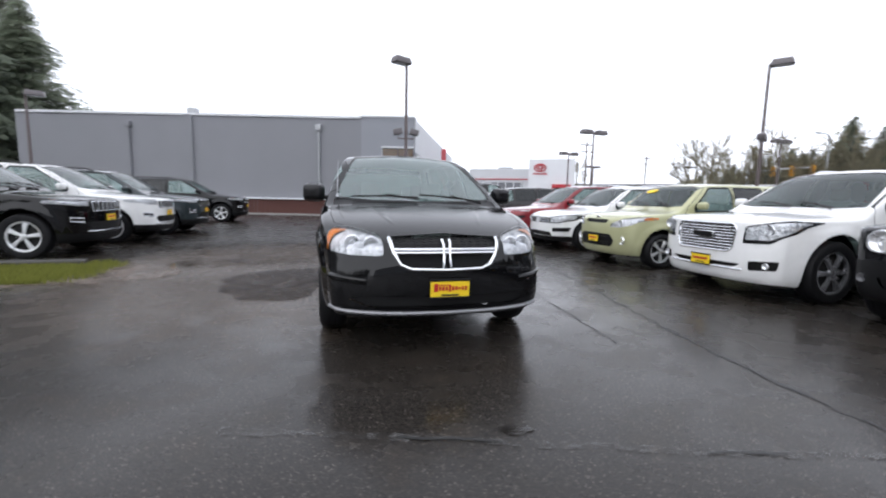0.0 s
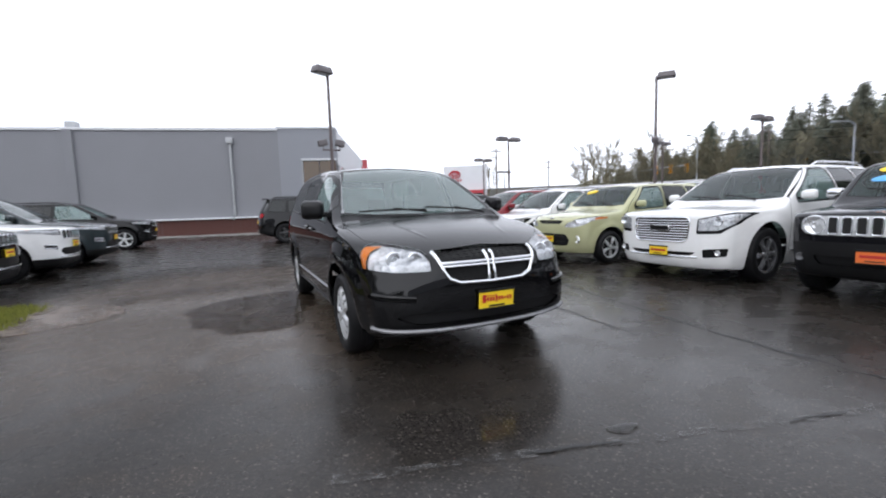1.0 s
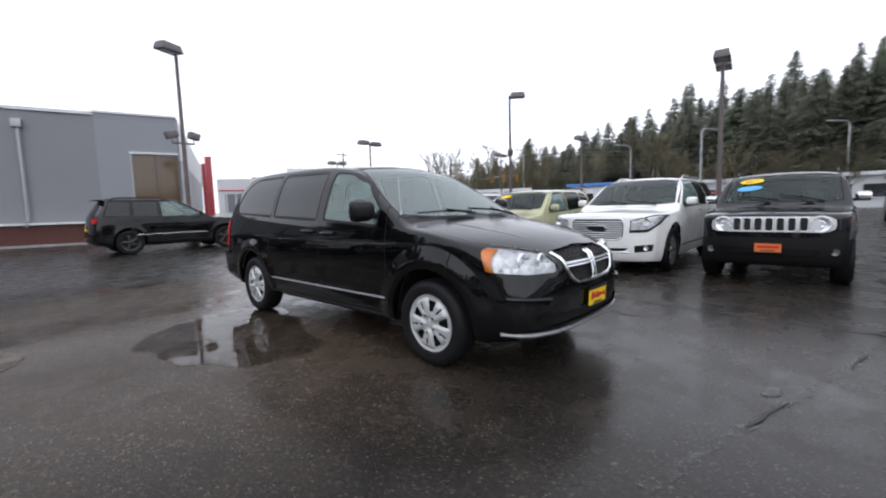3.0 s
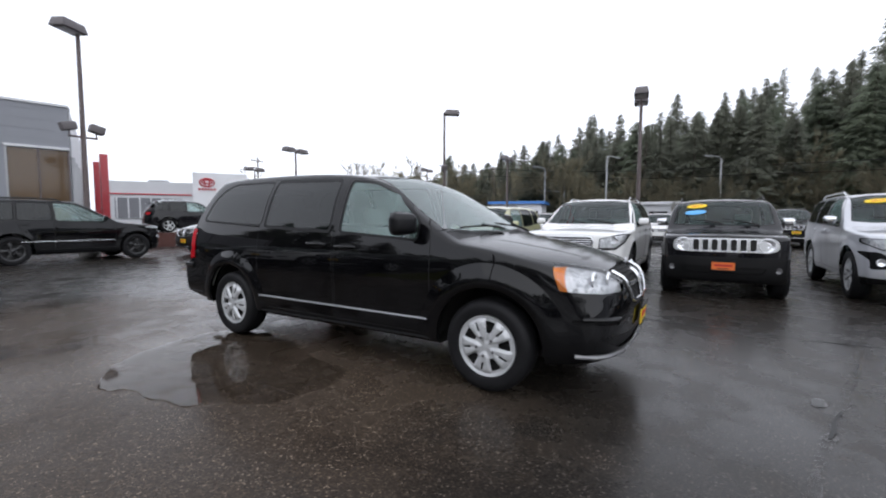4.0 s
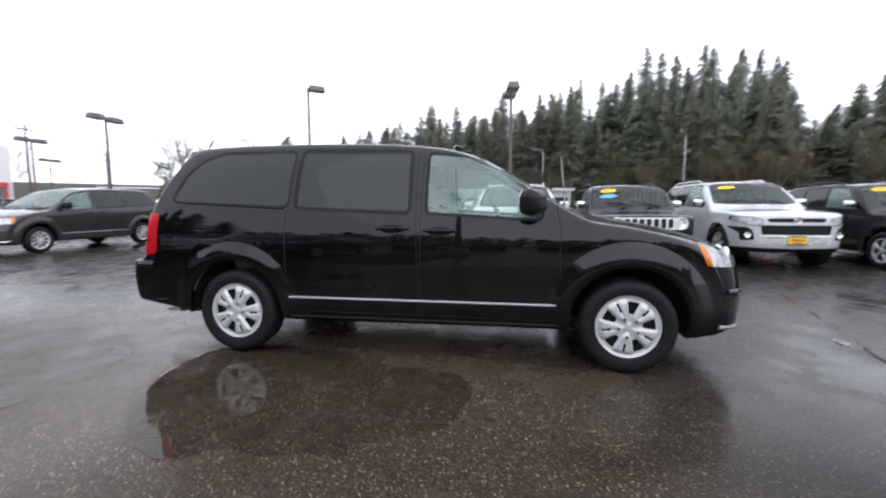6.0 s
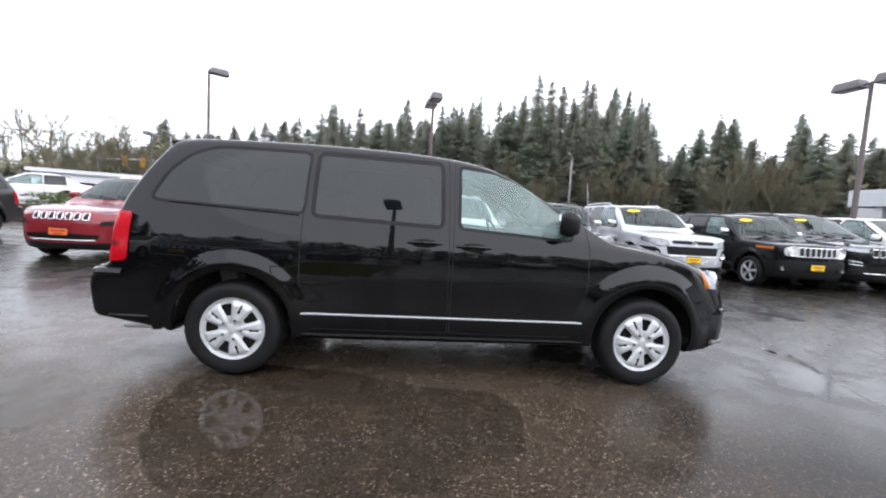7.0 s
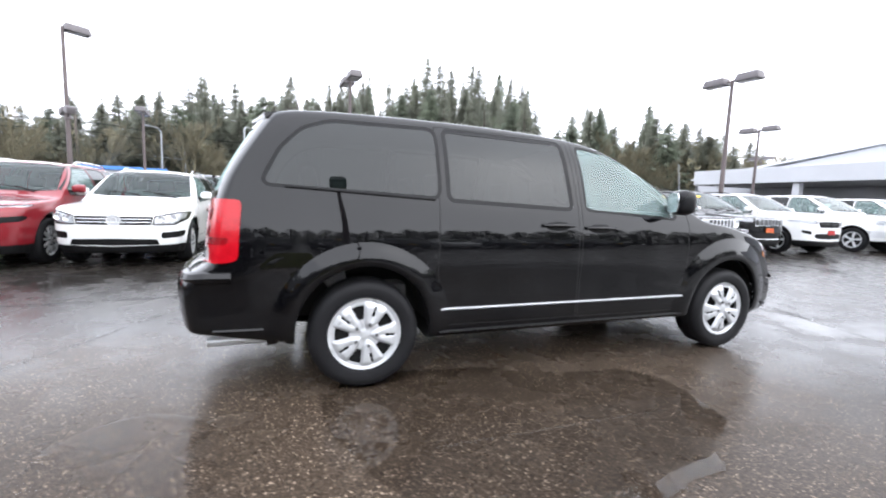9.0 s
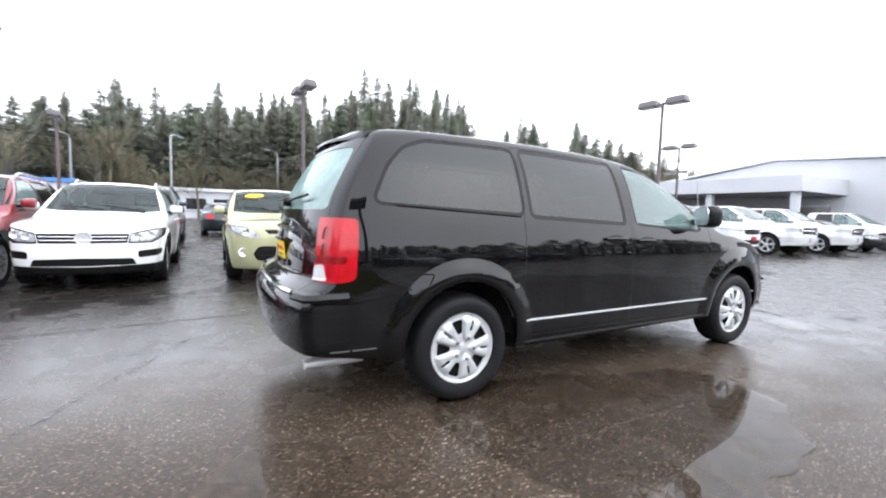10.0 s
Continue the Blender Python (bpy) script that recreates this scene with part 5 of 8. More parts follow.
def make_truck(name, paint_mat):
    P = suv_shape(5.82, 1.01, 1.90, 3.57, 1.0, 1.16, 1.30, 0.60, 1.50, 1.28, 0.40, kind="truck", nose=(0.06, 0.14), boxy=0.4, zb=0.38, blunt=0.05)
    extra = [("lamp", rounded([(0.62, 0.90), (0.62, 1.04), (0.96, 1.07), (0.97, 0.92)], 0.03, 2)),
             ("grille", rounded([(-0.3, 0.82), (0.50, 0.82), (0.58, 1.0), (0.52, 1.08), (-0.3, 1.09)], 0.03, 2)),
             ("panel", [(-0.3, 0.52), (1.2, 0.52), (1.2, 0.72), (-0.3, 0.72)])]
    car, skin = suv_common(name, P, paint_mat, extra, 5, ALLOY, mirror_mat=CHROME, handle_mat=CHROME)
    bars_on(skin, car, "grille_bar", CHROME, [((-0.55, 0.955), (0.55, 0.955))], 0.028)
    bars_on(skin, car, "grille_post", CHROME, [((0, 0.82), (0, 1.08))], 0.028, n=5)
    outline_on(skin, car, "grille_frame", CHROME, rounded([(-0.52, 0.815), (0.52, 0.815), (0.60, 1.0), (0.54, 1.085), (-0.54, 1.085), (-0.60, 1.0)], 0.03, 2), 0.02)
    return car, skin


def make_crossover(name, paint_mat):
    P = suv_shape(4.80, 0.94, 1.69, 2.82, 0.95, 0.96, 1.11, 0.48, 1.35, 1.10, 0.37, rr=0.55, nose=(0.14, 0.30), tail=(0.10, 0.24), side_rise=0.12)
    extra = [("lamp", rounded([(0.50, 0.76), (0.55, 0.86), (0.88, 0.90), (0.86, 0.80)], 0.02, 2)), ("grille", rounded([(-0.3, 0.66), (0.4, 0.67), (0.48, 0.84), (-0.3, 0.85)], 0.02, 2)),
             ("intake", rounded([(-0.3, 0.38), (0.6, 0.40), (0.6, 0.50), (-0.3, 0.52)], 0.02, 2))]
    return suv_common(name, P, paint_mat, extra, 5, ALLOY, rails=CHROME, tail=(0.42, 0.92, 1.06, 0.30))


def make_sedan(name, paint_mat):
    P = suv_shape(4.75, 0.91, 1.46, 2.75, 0.93, 0.80, 0.96, 0.50, 1.35, 0.95, 0.33, kind="sedan", nose=(0.13, 0.28), tail=(0.10, 0.22), zb=0.2)
    extra = [("lamp", rounded([(0.50, 0.62), (0.55, 0.70), (0.86, 0.76), (0.86, 0.66)], 0.02, 2)), ("grille", rounded([(-0.3, 0.56), (0.4, 0.57), (0.44, 0.68), (-0.3, 0.69)], 0.02, 2)),
             ("intake", rounded([(-0.3, 0.30), (0.6, 0.32), (0.6, 0.42), (-0.3, 0.44)], 0.02, 2))]
    return suv_common(name, P, paint_mat, extra, 10, ALLOY, tail=(0.42, 0.74, 0.92, 0.22), mirror_z=1.0)


def repaint(ob, old, new_mat, cache={}):
    """Gives a copied car another paint; the meshes of one colour are shared."""
    for o in (ob, *ob.children_recursive):
        if o.data and o.data.materials and o.data.materials[0] is not None and o.data.materials[0] == old:
            key = (o.data.name, new_mat.name)
            if key not in cache:
                cache[key] = o.data.copy()
                cache[key].materials[0] = new_mat
            o.data = cache[key]


def front_card(car, skin, z, mat=None, x=0.0, w=0.305, h=0.148):
    p = skin.front(x, z, 0.02)
    bars = [(0, 0.05, 0.78, 0.20, INKRED), (0, -0.28, 0.5, 0.08, INK)]
    return card(car, "front_card", p, w, h, 0, mat or YELLOW, bars)


def sticker(car, skin, x, z, w, h, mat, text=""):
    """An oval price sticker on the windscreen."""
    p = skin.front(x, z, 0.006)
    up = (skin.front(x, z + 0.05, 0.006) - skin.front(x, z - 0.05, 0.006)).normalized()
    across = (skin.front(x + 0.05, z, 0.006) - skin.front(x - 0.05, z, 0.006)).normalized()
    n = across.cross(up).normalized()
    m = Matrix((across, up, n)).transposed().to_4x4()
    m.translation = p
    m = m @ Matrix.Rotation(radians(8), 4, 'Z')
    bm = bmesh.new()
    add_lathe(bm, [(0.0001, 0.002), (0.96, 0.002), (1.0, 0.0), (0.0001, -0.001)], 28, (0, 0, 0), "z")
    bm.transform(m @ Matrix.Diagonal((w / 2, h / 2, 1, 1)))
    ob = part("window_sticker", bm, mat, car)
    if text:
        cu = bpy.data.curves.new("year", 'FONT')
        cu.body, cu.size, cu.align_x, cu.align_y, cu.extrude = text, h * 0.75, 'CENTER', 'CENTER', 0.0006
        cu.materials.append(INKRED)
        t = new("year", cu)
        t.parent = ob
        t.matrix_basis = m @ Matrix.Translation((0, 0, 0.004))
    return ob


# ---- the site ----
def flat_ground():
    bm = bmesh.new()
    rings = [0, 2, 4, 6, 8, 11, 15, 20, 28, 40, 60, 100, 250, 900, 3000]
    n = 48
    last = None
    for r in rings:
        if r == 0:
            ring = [bm.verts.new((0, 0, 0))]
        else:
            ring = [bm.verts.new((r * math.cos(k * math.tau / n), r * math.sin(k * math.tau / n), 0)) for k in range(n)]
        if last:
            for k in range(n):
                if len(last) == 1:
                    bm.faces.new((last[0], ring[k], ring[(k + 1) % n]))
                else:
                    bm.faces.new((last[k], ring[k], ring[(k + 1) % n], last[(k + 1) % n]))
        last = ring
    return bm


def wet_asphalt():
    m, nt, b, out = nodes_of("wet_asphalt")
    L = nt.links.new
    tc = nt.nodes.new("ShaderNodeTexCoord")
    stones = nt.nodes.new("ShaderNodeTexVoronoi")
    stones.inputs["Scale"].default_value = 120.0
    L(tc.outputs["Object"], stones.inputs["Vector"])
    broad, mid, fine = noise_node(nt, 0.35, 5, 0.6), noise_node(nt, 2.3, 5, 0.6), noise_node(nt, 45, 3)
    # pale chips scattered in a dark binder, the brightest also painted wet glints, with worn brownish patches
    chip = nt.nodes.new("ShaderNodeSeparateColor")
    L(stones.outputs["Color"], chip.inputs[0])
    chips = ramp(nt, chip.outputs[0], [(0.0, (0.0085, 0.0070, 0.0057)), (0.50, (0.0150, 0.0124, 0.0101)), (0.86, (0.026, 0.0218, 0.0180)), (0.96, (0.045, 0.039, 0.033)), (1.0, (0.12, 0.108, 0.096))])
    tone = ramp(nt, broad.outputs[0], [(0.30, (0.70, 0.68, 0.66)), (0.55, (1.0, 0.98, 0.95)), (0.72, (1.35, 1.26, 1.15))])
    mul = nt.nodes.new("ShaderNodeMixRGB")
    mul.blend_type = 'MULTIPLY'
    mul.inputs[0].default_value = 1.0
    L(chips, mul.inputs[1])
    L(tone, mul.inputs[2])
    # a ragged oval of paler, browner chips
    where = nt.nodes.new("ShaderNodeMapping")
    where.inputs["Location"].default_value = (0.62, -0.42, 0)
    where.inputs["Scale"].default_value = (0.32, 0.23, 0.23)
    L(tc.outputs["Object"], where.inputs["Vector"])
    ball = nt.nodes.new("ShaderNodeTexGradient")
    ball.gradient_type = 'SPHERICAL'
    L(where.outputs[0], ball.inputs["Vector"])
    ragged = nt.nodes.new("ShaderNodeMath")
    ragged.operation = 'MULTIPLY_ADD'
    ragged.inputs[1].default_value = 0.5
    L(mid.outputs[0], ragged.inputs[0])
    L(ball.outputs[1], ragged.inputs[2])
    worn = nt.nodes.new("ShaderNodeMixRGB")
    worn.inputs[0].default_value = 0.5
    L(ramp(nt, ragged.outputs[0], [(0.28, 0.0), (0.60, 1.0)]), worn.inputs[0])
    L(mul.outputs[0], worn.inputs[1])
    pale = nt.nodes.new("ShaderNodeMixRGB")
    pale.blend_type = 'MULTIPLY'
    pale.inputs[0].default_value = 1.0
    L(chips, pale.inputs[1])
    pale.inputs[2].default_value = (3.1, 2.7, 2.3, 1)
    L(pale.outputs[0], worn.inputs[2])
    # two ragged ovals with a darker base and a weaker coat
    balls = []
    for off, size in (((1.62, 0.38, 0), (0.52, 0.32, 0.3)), ((0.88, -1.51, 0), (0.34, 0.36, 0.34))):
        spot = nt.nodes.new("ShaderNodeMapping")
        spot.inputs["Location"].default_value = off
        spot.inputs["Scale"].default_value = size
        L(tc.outputs["Object"], spot.inputs["Vector"])
        ball2 = nt.nodes.new("ShaderNodeTexGradient")
        ball2.gradient_type = 'SPHERICAL'
        L(spot.outputs[0], ball2.inputs["Vector"])
        balls.append(ball2)
    either = nt.nodes.new("ShaderNodeMath")
    either.operation = 'MAXIMUM'
    L(balls[0].outputs[1], either.inputs[0])
    L(balls[1].outputs[1], either.inputs[1])
    ragged2 = nt.nodes.new("ShaderNodeMath")
    ragged2.operation = 'MULTIPLY_ADD'
    ragged2.inputs[1].default_value = 0.4
    L(broad.outputs[0], ragged2.inputs[0])
    L(either.outputs[0], ragged2.inputs[2])
    dull = ramp(nt, ragged2.outputs[0], [(0.25, 0.0), (0.60, 1.0)])
    darker = nt.nodes.new("ShaderNodeMixRGB")
    darker.blend_type = 'MULTIPLY'
    L(dull, darker.inputs[0])
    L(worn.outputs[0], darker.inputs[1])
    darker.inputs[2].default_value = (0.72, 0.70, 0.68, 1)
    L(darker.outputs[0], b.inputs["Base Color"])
    L(ramp(nt, dull, [(0.0, 0.94), (1.0, 0.50)]), b.inputs["Coat Weight"])
    # standing water in the low places
    both = nt.nodes.new("ShaderNodeMath")
    both.operation = 'MULTIPLY_ADD'
    both.inputs[1].default_value = 0.30
    L(mid.outputs[0], both.inputs[0])
    L(broad.outputs[0], both.inputs[2])
    water = ramp(nt, both.outputs[0], [(0.45, 1.0), (0.57, 0.0)])
    rough = nt.nodes.new("ShaderNodeMixRGB")
    L(water, rough.inputs[0])
    L(ramp(nt, mid.outputs[0], [(0.3, 0.17), (0.7, 0.36)]), rough.inputs[1])
    rough.inputs[2].default_value = (0.03, 0.03, 0.03, 1)
    b.inputs["Roughness"].default_value = 0.7
    b.inputs["Specular IOR Level"].default_value = 0.08
    axes = nt.nodes.new("ShaderNodeSeparateXYZ")
    L(tc.outputs["Object"], axes.inputs[0])
    edges = []
    for axis, wobble, stops in ((0, 1.2, [(0.45, 0.0), (0.62, 1.0)]), (1, 1.2, [(0.28, 0.0), (0.42, 1.0)])):
        scaled = nt.nodes.new("ShaderNodeMath")
        scaled.operation = 'MULTIPLY_ADD'
        scaled.inputs[1].default_value, scaled.inputs[2].default_value = 0.1, 0.44
        L(axes.outputs[axis], scaled.inputs[0])
        wavy = nt.nodes.new("ShaderNodeMath")
        wavy.operation = 'MULTIPLY_ADD'
        wavy.inputs[1].default_value = 0.1 * wobble
        L(broad.outputs[0], wavy.inputs[0])
        L(scaled.outputs[0], wavy.inputs[2])
        edges.append(ramp(nt, wavy.outputs[0], stops))
    soaked = nt.nodes.new("ShaderNodeMath")
    soaked.operation = 'MULTIPLY'
    L(edges[0], soaked.inputs[0])
    L(edges[1], soaked.inputs[1])
    index = nt.nodes.new("ShaderNodeMath")
    index.operation = 'MULTIPLY_ADD'
    index.inputs[1].default_value, index.inputs[2].default_value = 0.24, 1.31
    L(soaked.outputs[0], index.inputs[0])
    L(index.outputs[0], b.inputs["Coat IOR"])
    L(rough.outputs[0], b.inputs["Coat Roughness"])
    bp = nt.nodes.new("ShaderNodeBump")
    bp.inputs["Distance"].default_value = 0.006
    dry = nt.nodes.new("ShaderNodeMath")
    dry.operation = 'MULTIPLY_ADD'
    dry.inputs[1].default_value = -0.36
    dry.inputs[2].default_value = 0.40
    L(water, dry.inputs[0])
    L(dry.outputs[0], bp.inputs["Strength"])
    L(stones.outputs["Distance"], bp.inputs["Height"])
    L(bp.outputs[0], b.inputs["Normal"])
    soft = nt.nodes.new("ShaderNodeBump")
    soft.inputs["Distance"].default_value = 0.003
    L(fine.outputs[0], soft.inputs["Height"])
    soft2 = nt.nodes.new("ShaderNodeMath")
    soft2.operation = 'MULTIPLY_ADD'
    soft2.inputs[1].default_value = -0.045
    soft2.inputs[2].default_value = 0.05
    L(water, soft2.inputs[0])
    L(soft2.outputs[0], soft.inputs["Strength"])
    L(soft.outputs[0], b.inputs["Coat Normal"])
    return m


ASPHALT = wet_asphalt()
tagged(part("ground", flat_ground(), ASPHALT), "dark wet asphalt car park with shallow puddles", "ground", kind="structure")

STUCCO = surface("grey_stucco", (0.220, 0.223, 0.240), 0.9, vary=0.07, scale=0.5, grain=40, bumpy=0.2)
STUCCO2 = surface("pale_grey_siding", (0.25, 0.26, 0.285), 0.7, vary=0.06, scale=0.5, grain=40, bumpy=0.1)
CAP = surface("white_metal_cap", (0.62, 0.63, 0.65), 0.5, vary=0.06)
WHITEWALL = surface("white_panel", (0.66, 0.67, 0.69), 0.6, vary=0.06, scale=0.6)
GREYWALL = surface("weathered_pale_wall", (0.52, 0.53, 0.55), 0.8, vary=0.08, scale=0.7)
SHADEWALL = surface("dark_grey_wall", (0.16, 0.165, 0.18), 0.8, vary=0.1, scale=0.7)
BRICK = surface("brown_brick", (0.105, 0.042, 0.034), 0.85, vary=0.35, scale=2.0, grain=14, bumpy=0.3)
MORTAR = surface("mortar", (0.12, 0.10, 0.095), 0.95, vary=0.15)
CONCRETE = surface("concrete", (0.30, 0.295, 0.28), 0.85, vary=0.18, scale=4, bumpy=0.25)
REDPANEL = surface("red_panel", (0.42, 0.018, 0.03), 0.35, vary=0.06, coat=0.4)
BRONZE = surface("bronze_window_glass", (0.085, 0.048, 0.017), 0.14, 0.0, vary=0.25, scale=0.8, coat=0.35)
DARKGLASS = surface("dark_window_glass", (0.02, 0.022, 0.025), 0.06, vary=0.2, coat=1.0)
POSTPAINT = surface("brown_post_paint", (0.115, 0.092, 0.090), 0.55, 0.2, vary=0.15)
HEADPAINT = surface("lamp_head_paint", (0.13, 0.118, 0.122), 0.5, 0.2, vary=0.15)
DIFFUSER = surface("lamp_lens", (0.45, 0.45, 0.45), 0.25)
GALV = surface("galvanised_steel", (0.36, 0.37, 0.38), 0.5, 0.5, vary=0.12)
TIMBER = surface("pole_timber", (0.13, 0.11, 0.095), 0.9, vary=0.25, scale=3, grain=25, bumpy=0.3)
SIGNAL = surface("signal_yellow", (0.55, 0.26, 0.02), 0.5, vary=0.08)
BLUEROOF = surface("blue_roof", (0.06, 0.20, 0.52), 0.5, vary=0.12)
LINE = surface("worn_line_paint", (0.068, 0.065, 0.061), 0.5, vary=0.55, scale=7, grain=60, coat=0.3, bumpy=0.5)


def wash_out(m, scale, stops):
    """Lets the ground show through a thin layer in patches."""
    nt = m.node_tree
    mix, bare = nt.nodes.new("ShaderNodeMixShader"), nt.nodes.new("ShaderNodeBsdfTransparent")
    nt.links.new(ramp(nt, noise_node(nt, scale, 6, 0.7).outputs[0], stops), mix.inputs[0])
    nt.links.new(nt.nodes["Principled BSDF"].outputs[0], mix.inputs[1])
    nt.links.new(bare.outputs[0], mix.inputs[2])
    nt.links.new(mix.outputs[0], nt.nodes["Material Output"].inputs[0])


wash_out(LINE, 9.0, [(0.36, 0.20), (0.54, 0.95)])
CRACK = surface("asphalt_joint", (0.008, 0.008, 0.008), 0.5)
BARK = surface("bark", (0.10, 0.085, 0.072), 0.95, vary=0.3, scale=2, grain=12, bumpy=0.5)


def leaf(name, lo, hi, gaps=0.0, grain=7.0):
    """Foliage that varies by spray and by plant; with gaps, each spray is broken into wisps."""
    m, nt, b, _ = nodes_of(name)
    g = nt.nodes.new("ShaderNodeNewGeometry")
    oi = nt.nodes.new("ShaderNodeObjectInfo")
    mix = nt.nodes.new("ShaderNodeMath")
    mix.operation = 'MULTIPLY_ADD'
    mix.inputs[1].default_value = 0.6
    nt.links.new(g.outputs["Random Per Island"], mix.inputs[0])
    half = nt.nodes.new("ShaderNodeMath")
    half.operation = 'MULTIPLY'
    half.inputs[1].default_value = 0.4
    nt.links.new(oi.outputs["Random"], half.inputs[0])
    nt.links.new(half.outputs[0], mix.inputs[2])
    nt.links.new(ramp(nt, mix.outputs[0], [(0.0, lo), (1.0, hi)]), b.inputs["Base Color"])
    b.inputs["Roughness"].default_value = 0.8
    b.inputs["Specular IOR Level"].default_value = 0.25
    thin = nt.nodes.new("ShaderNodeBsdfTranslucent")
    nt.links.new(b.inputs["Base Color"].links[0].from_socket, thin.inputs[0])
    both = nt.nodes.new("ShaderNodeMixShader")
    both.inputs[0].default_value = 0.55
    nt.links.new(b.outputs[0], both.inputs[1])
    nt.links.new(thin.outputs[0], both.inputs[2])
    last = both.outputs[0]
    if gaps:
        clear = nt.nodes.new("ShaderNodeBsdfTransparent")
        cut = nt.nodes.new("ShaderNodeMixShader")
        nt.links.new(ramp(nt, noise_node(nt, grain, 2, 0.6).outputs[0], [(gaps - 0.03, 1.0), (gaps + 0.03, 0.0)]), cut.inputs[0])
        nt.links.new(last, cut.inputs[1])
        nt.links.new(clear.outputs[0], cut.inputs[2])
        last = cut.outputs[0]
    nt.links.new(last, nt.nodes["Material Output"].inputs[0])
    return m


# needle, undergrowth and twig colours are lightened to stand in for rain haze
NEEDLE = leaf("hazed_fir_needles", (0.16, 0.17, 0.138), (0.28, 0.292, 0.23), 0.48)
CEDAR = leaf("hazed_cedar_needles", (0.16, 0.187, 0.147), (0.285, 0.32, 0.232), 0.47)
HEDGE = leaf("hedge_leaves", (0.05, 0.075, 0.03), (0.13, 0.17, 0.07))
BRUSH = leaf("undergrowth", (0.21, 0.195, 0.135), (0.42, 0.385, 0.26), 0.46)
TWIG = leaf("bare_twig", (0.18, 0.165, 0.12), (0.32, 0.29, 0.20))
GRASS = leaf("grass_blades", (0.11, 0.125, 0.025), (0.26, 0.27, 0.06))


def block(name, size, at, mat, parent=None, bevel=0.01, turn=None):
    bm = bmesh.new()
    add_box(bm, at, size, bevel, turn, 1)
    return part(name, bm, mat, parent)


# ---- the grey building behind the van ----
def wall_with_hole(bm, x0, x1, z0, z1, hx0, hx1, hz0, hz1, y0, y1):
    for a, b, c, d in ((x0, hx0, z0, z1), (hx1, x1, z0, z1), (hx0, hx1, z0, hz0), (hx0, hx1, hz1, z1)):
        if b - a > 0.001 and d - c > 0.001:
            add_box(bm, ((a + b) / 2, (y0 + y1) / 2, (c + d) / 2), (b - a, y1 - y0, d - c))


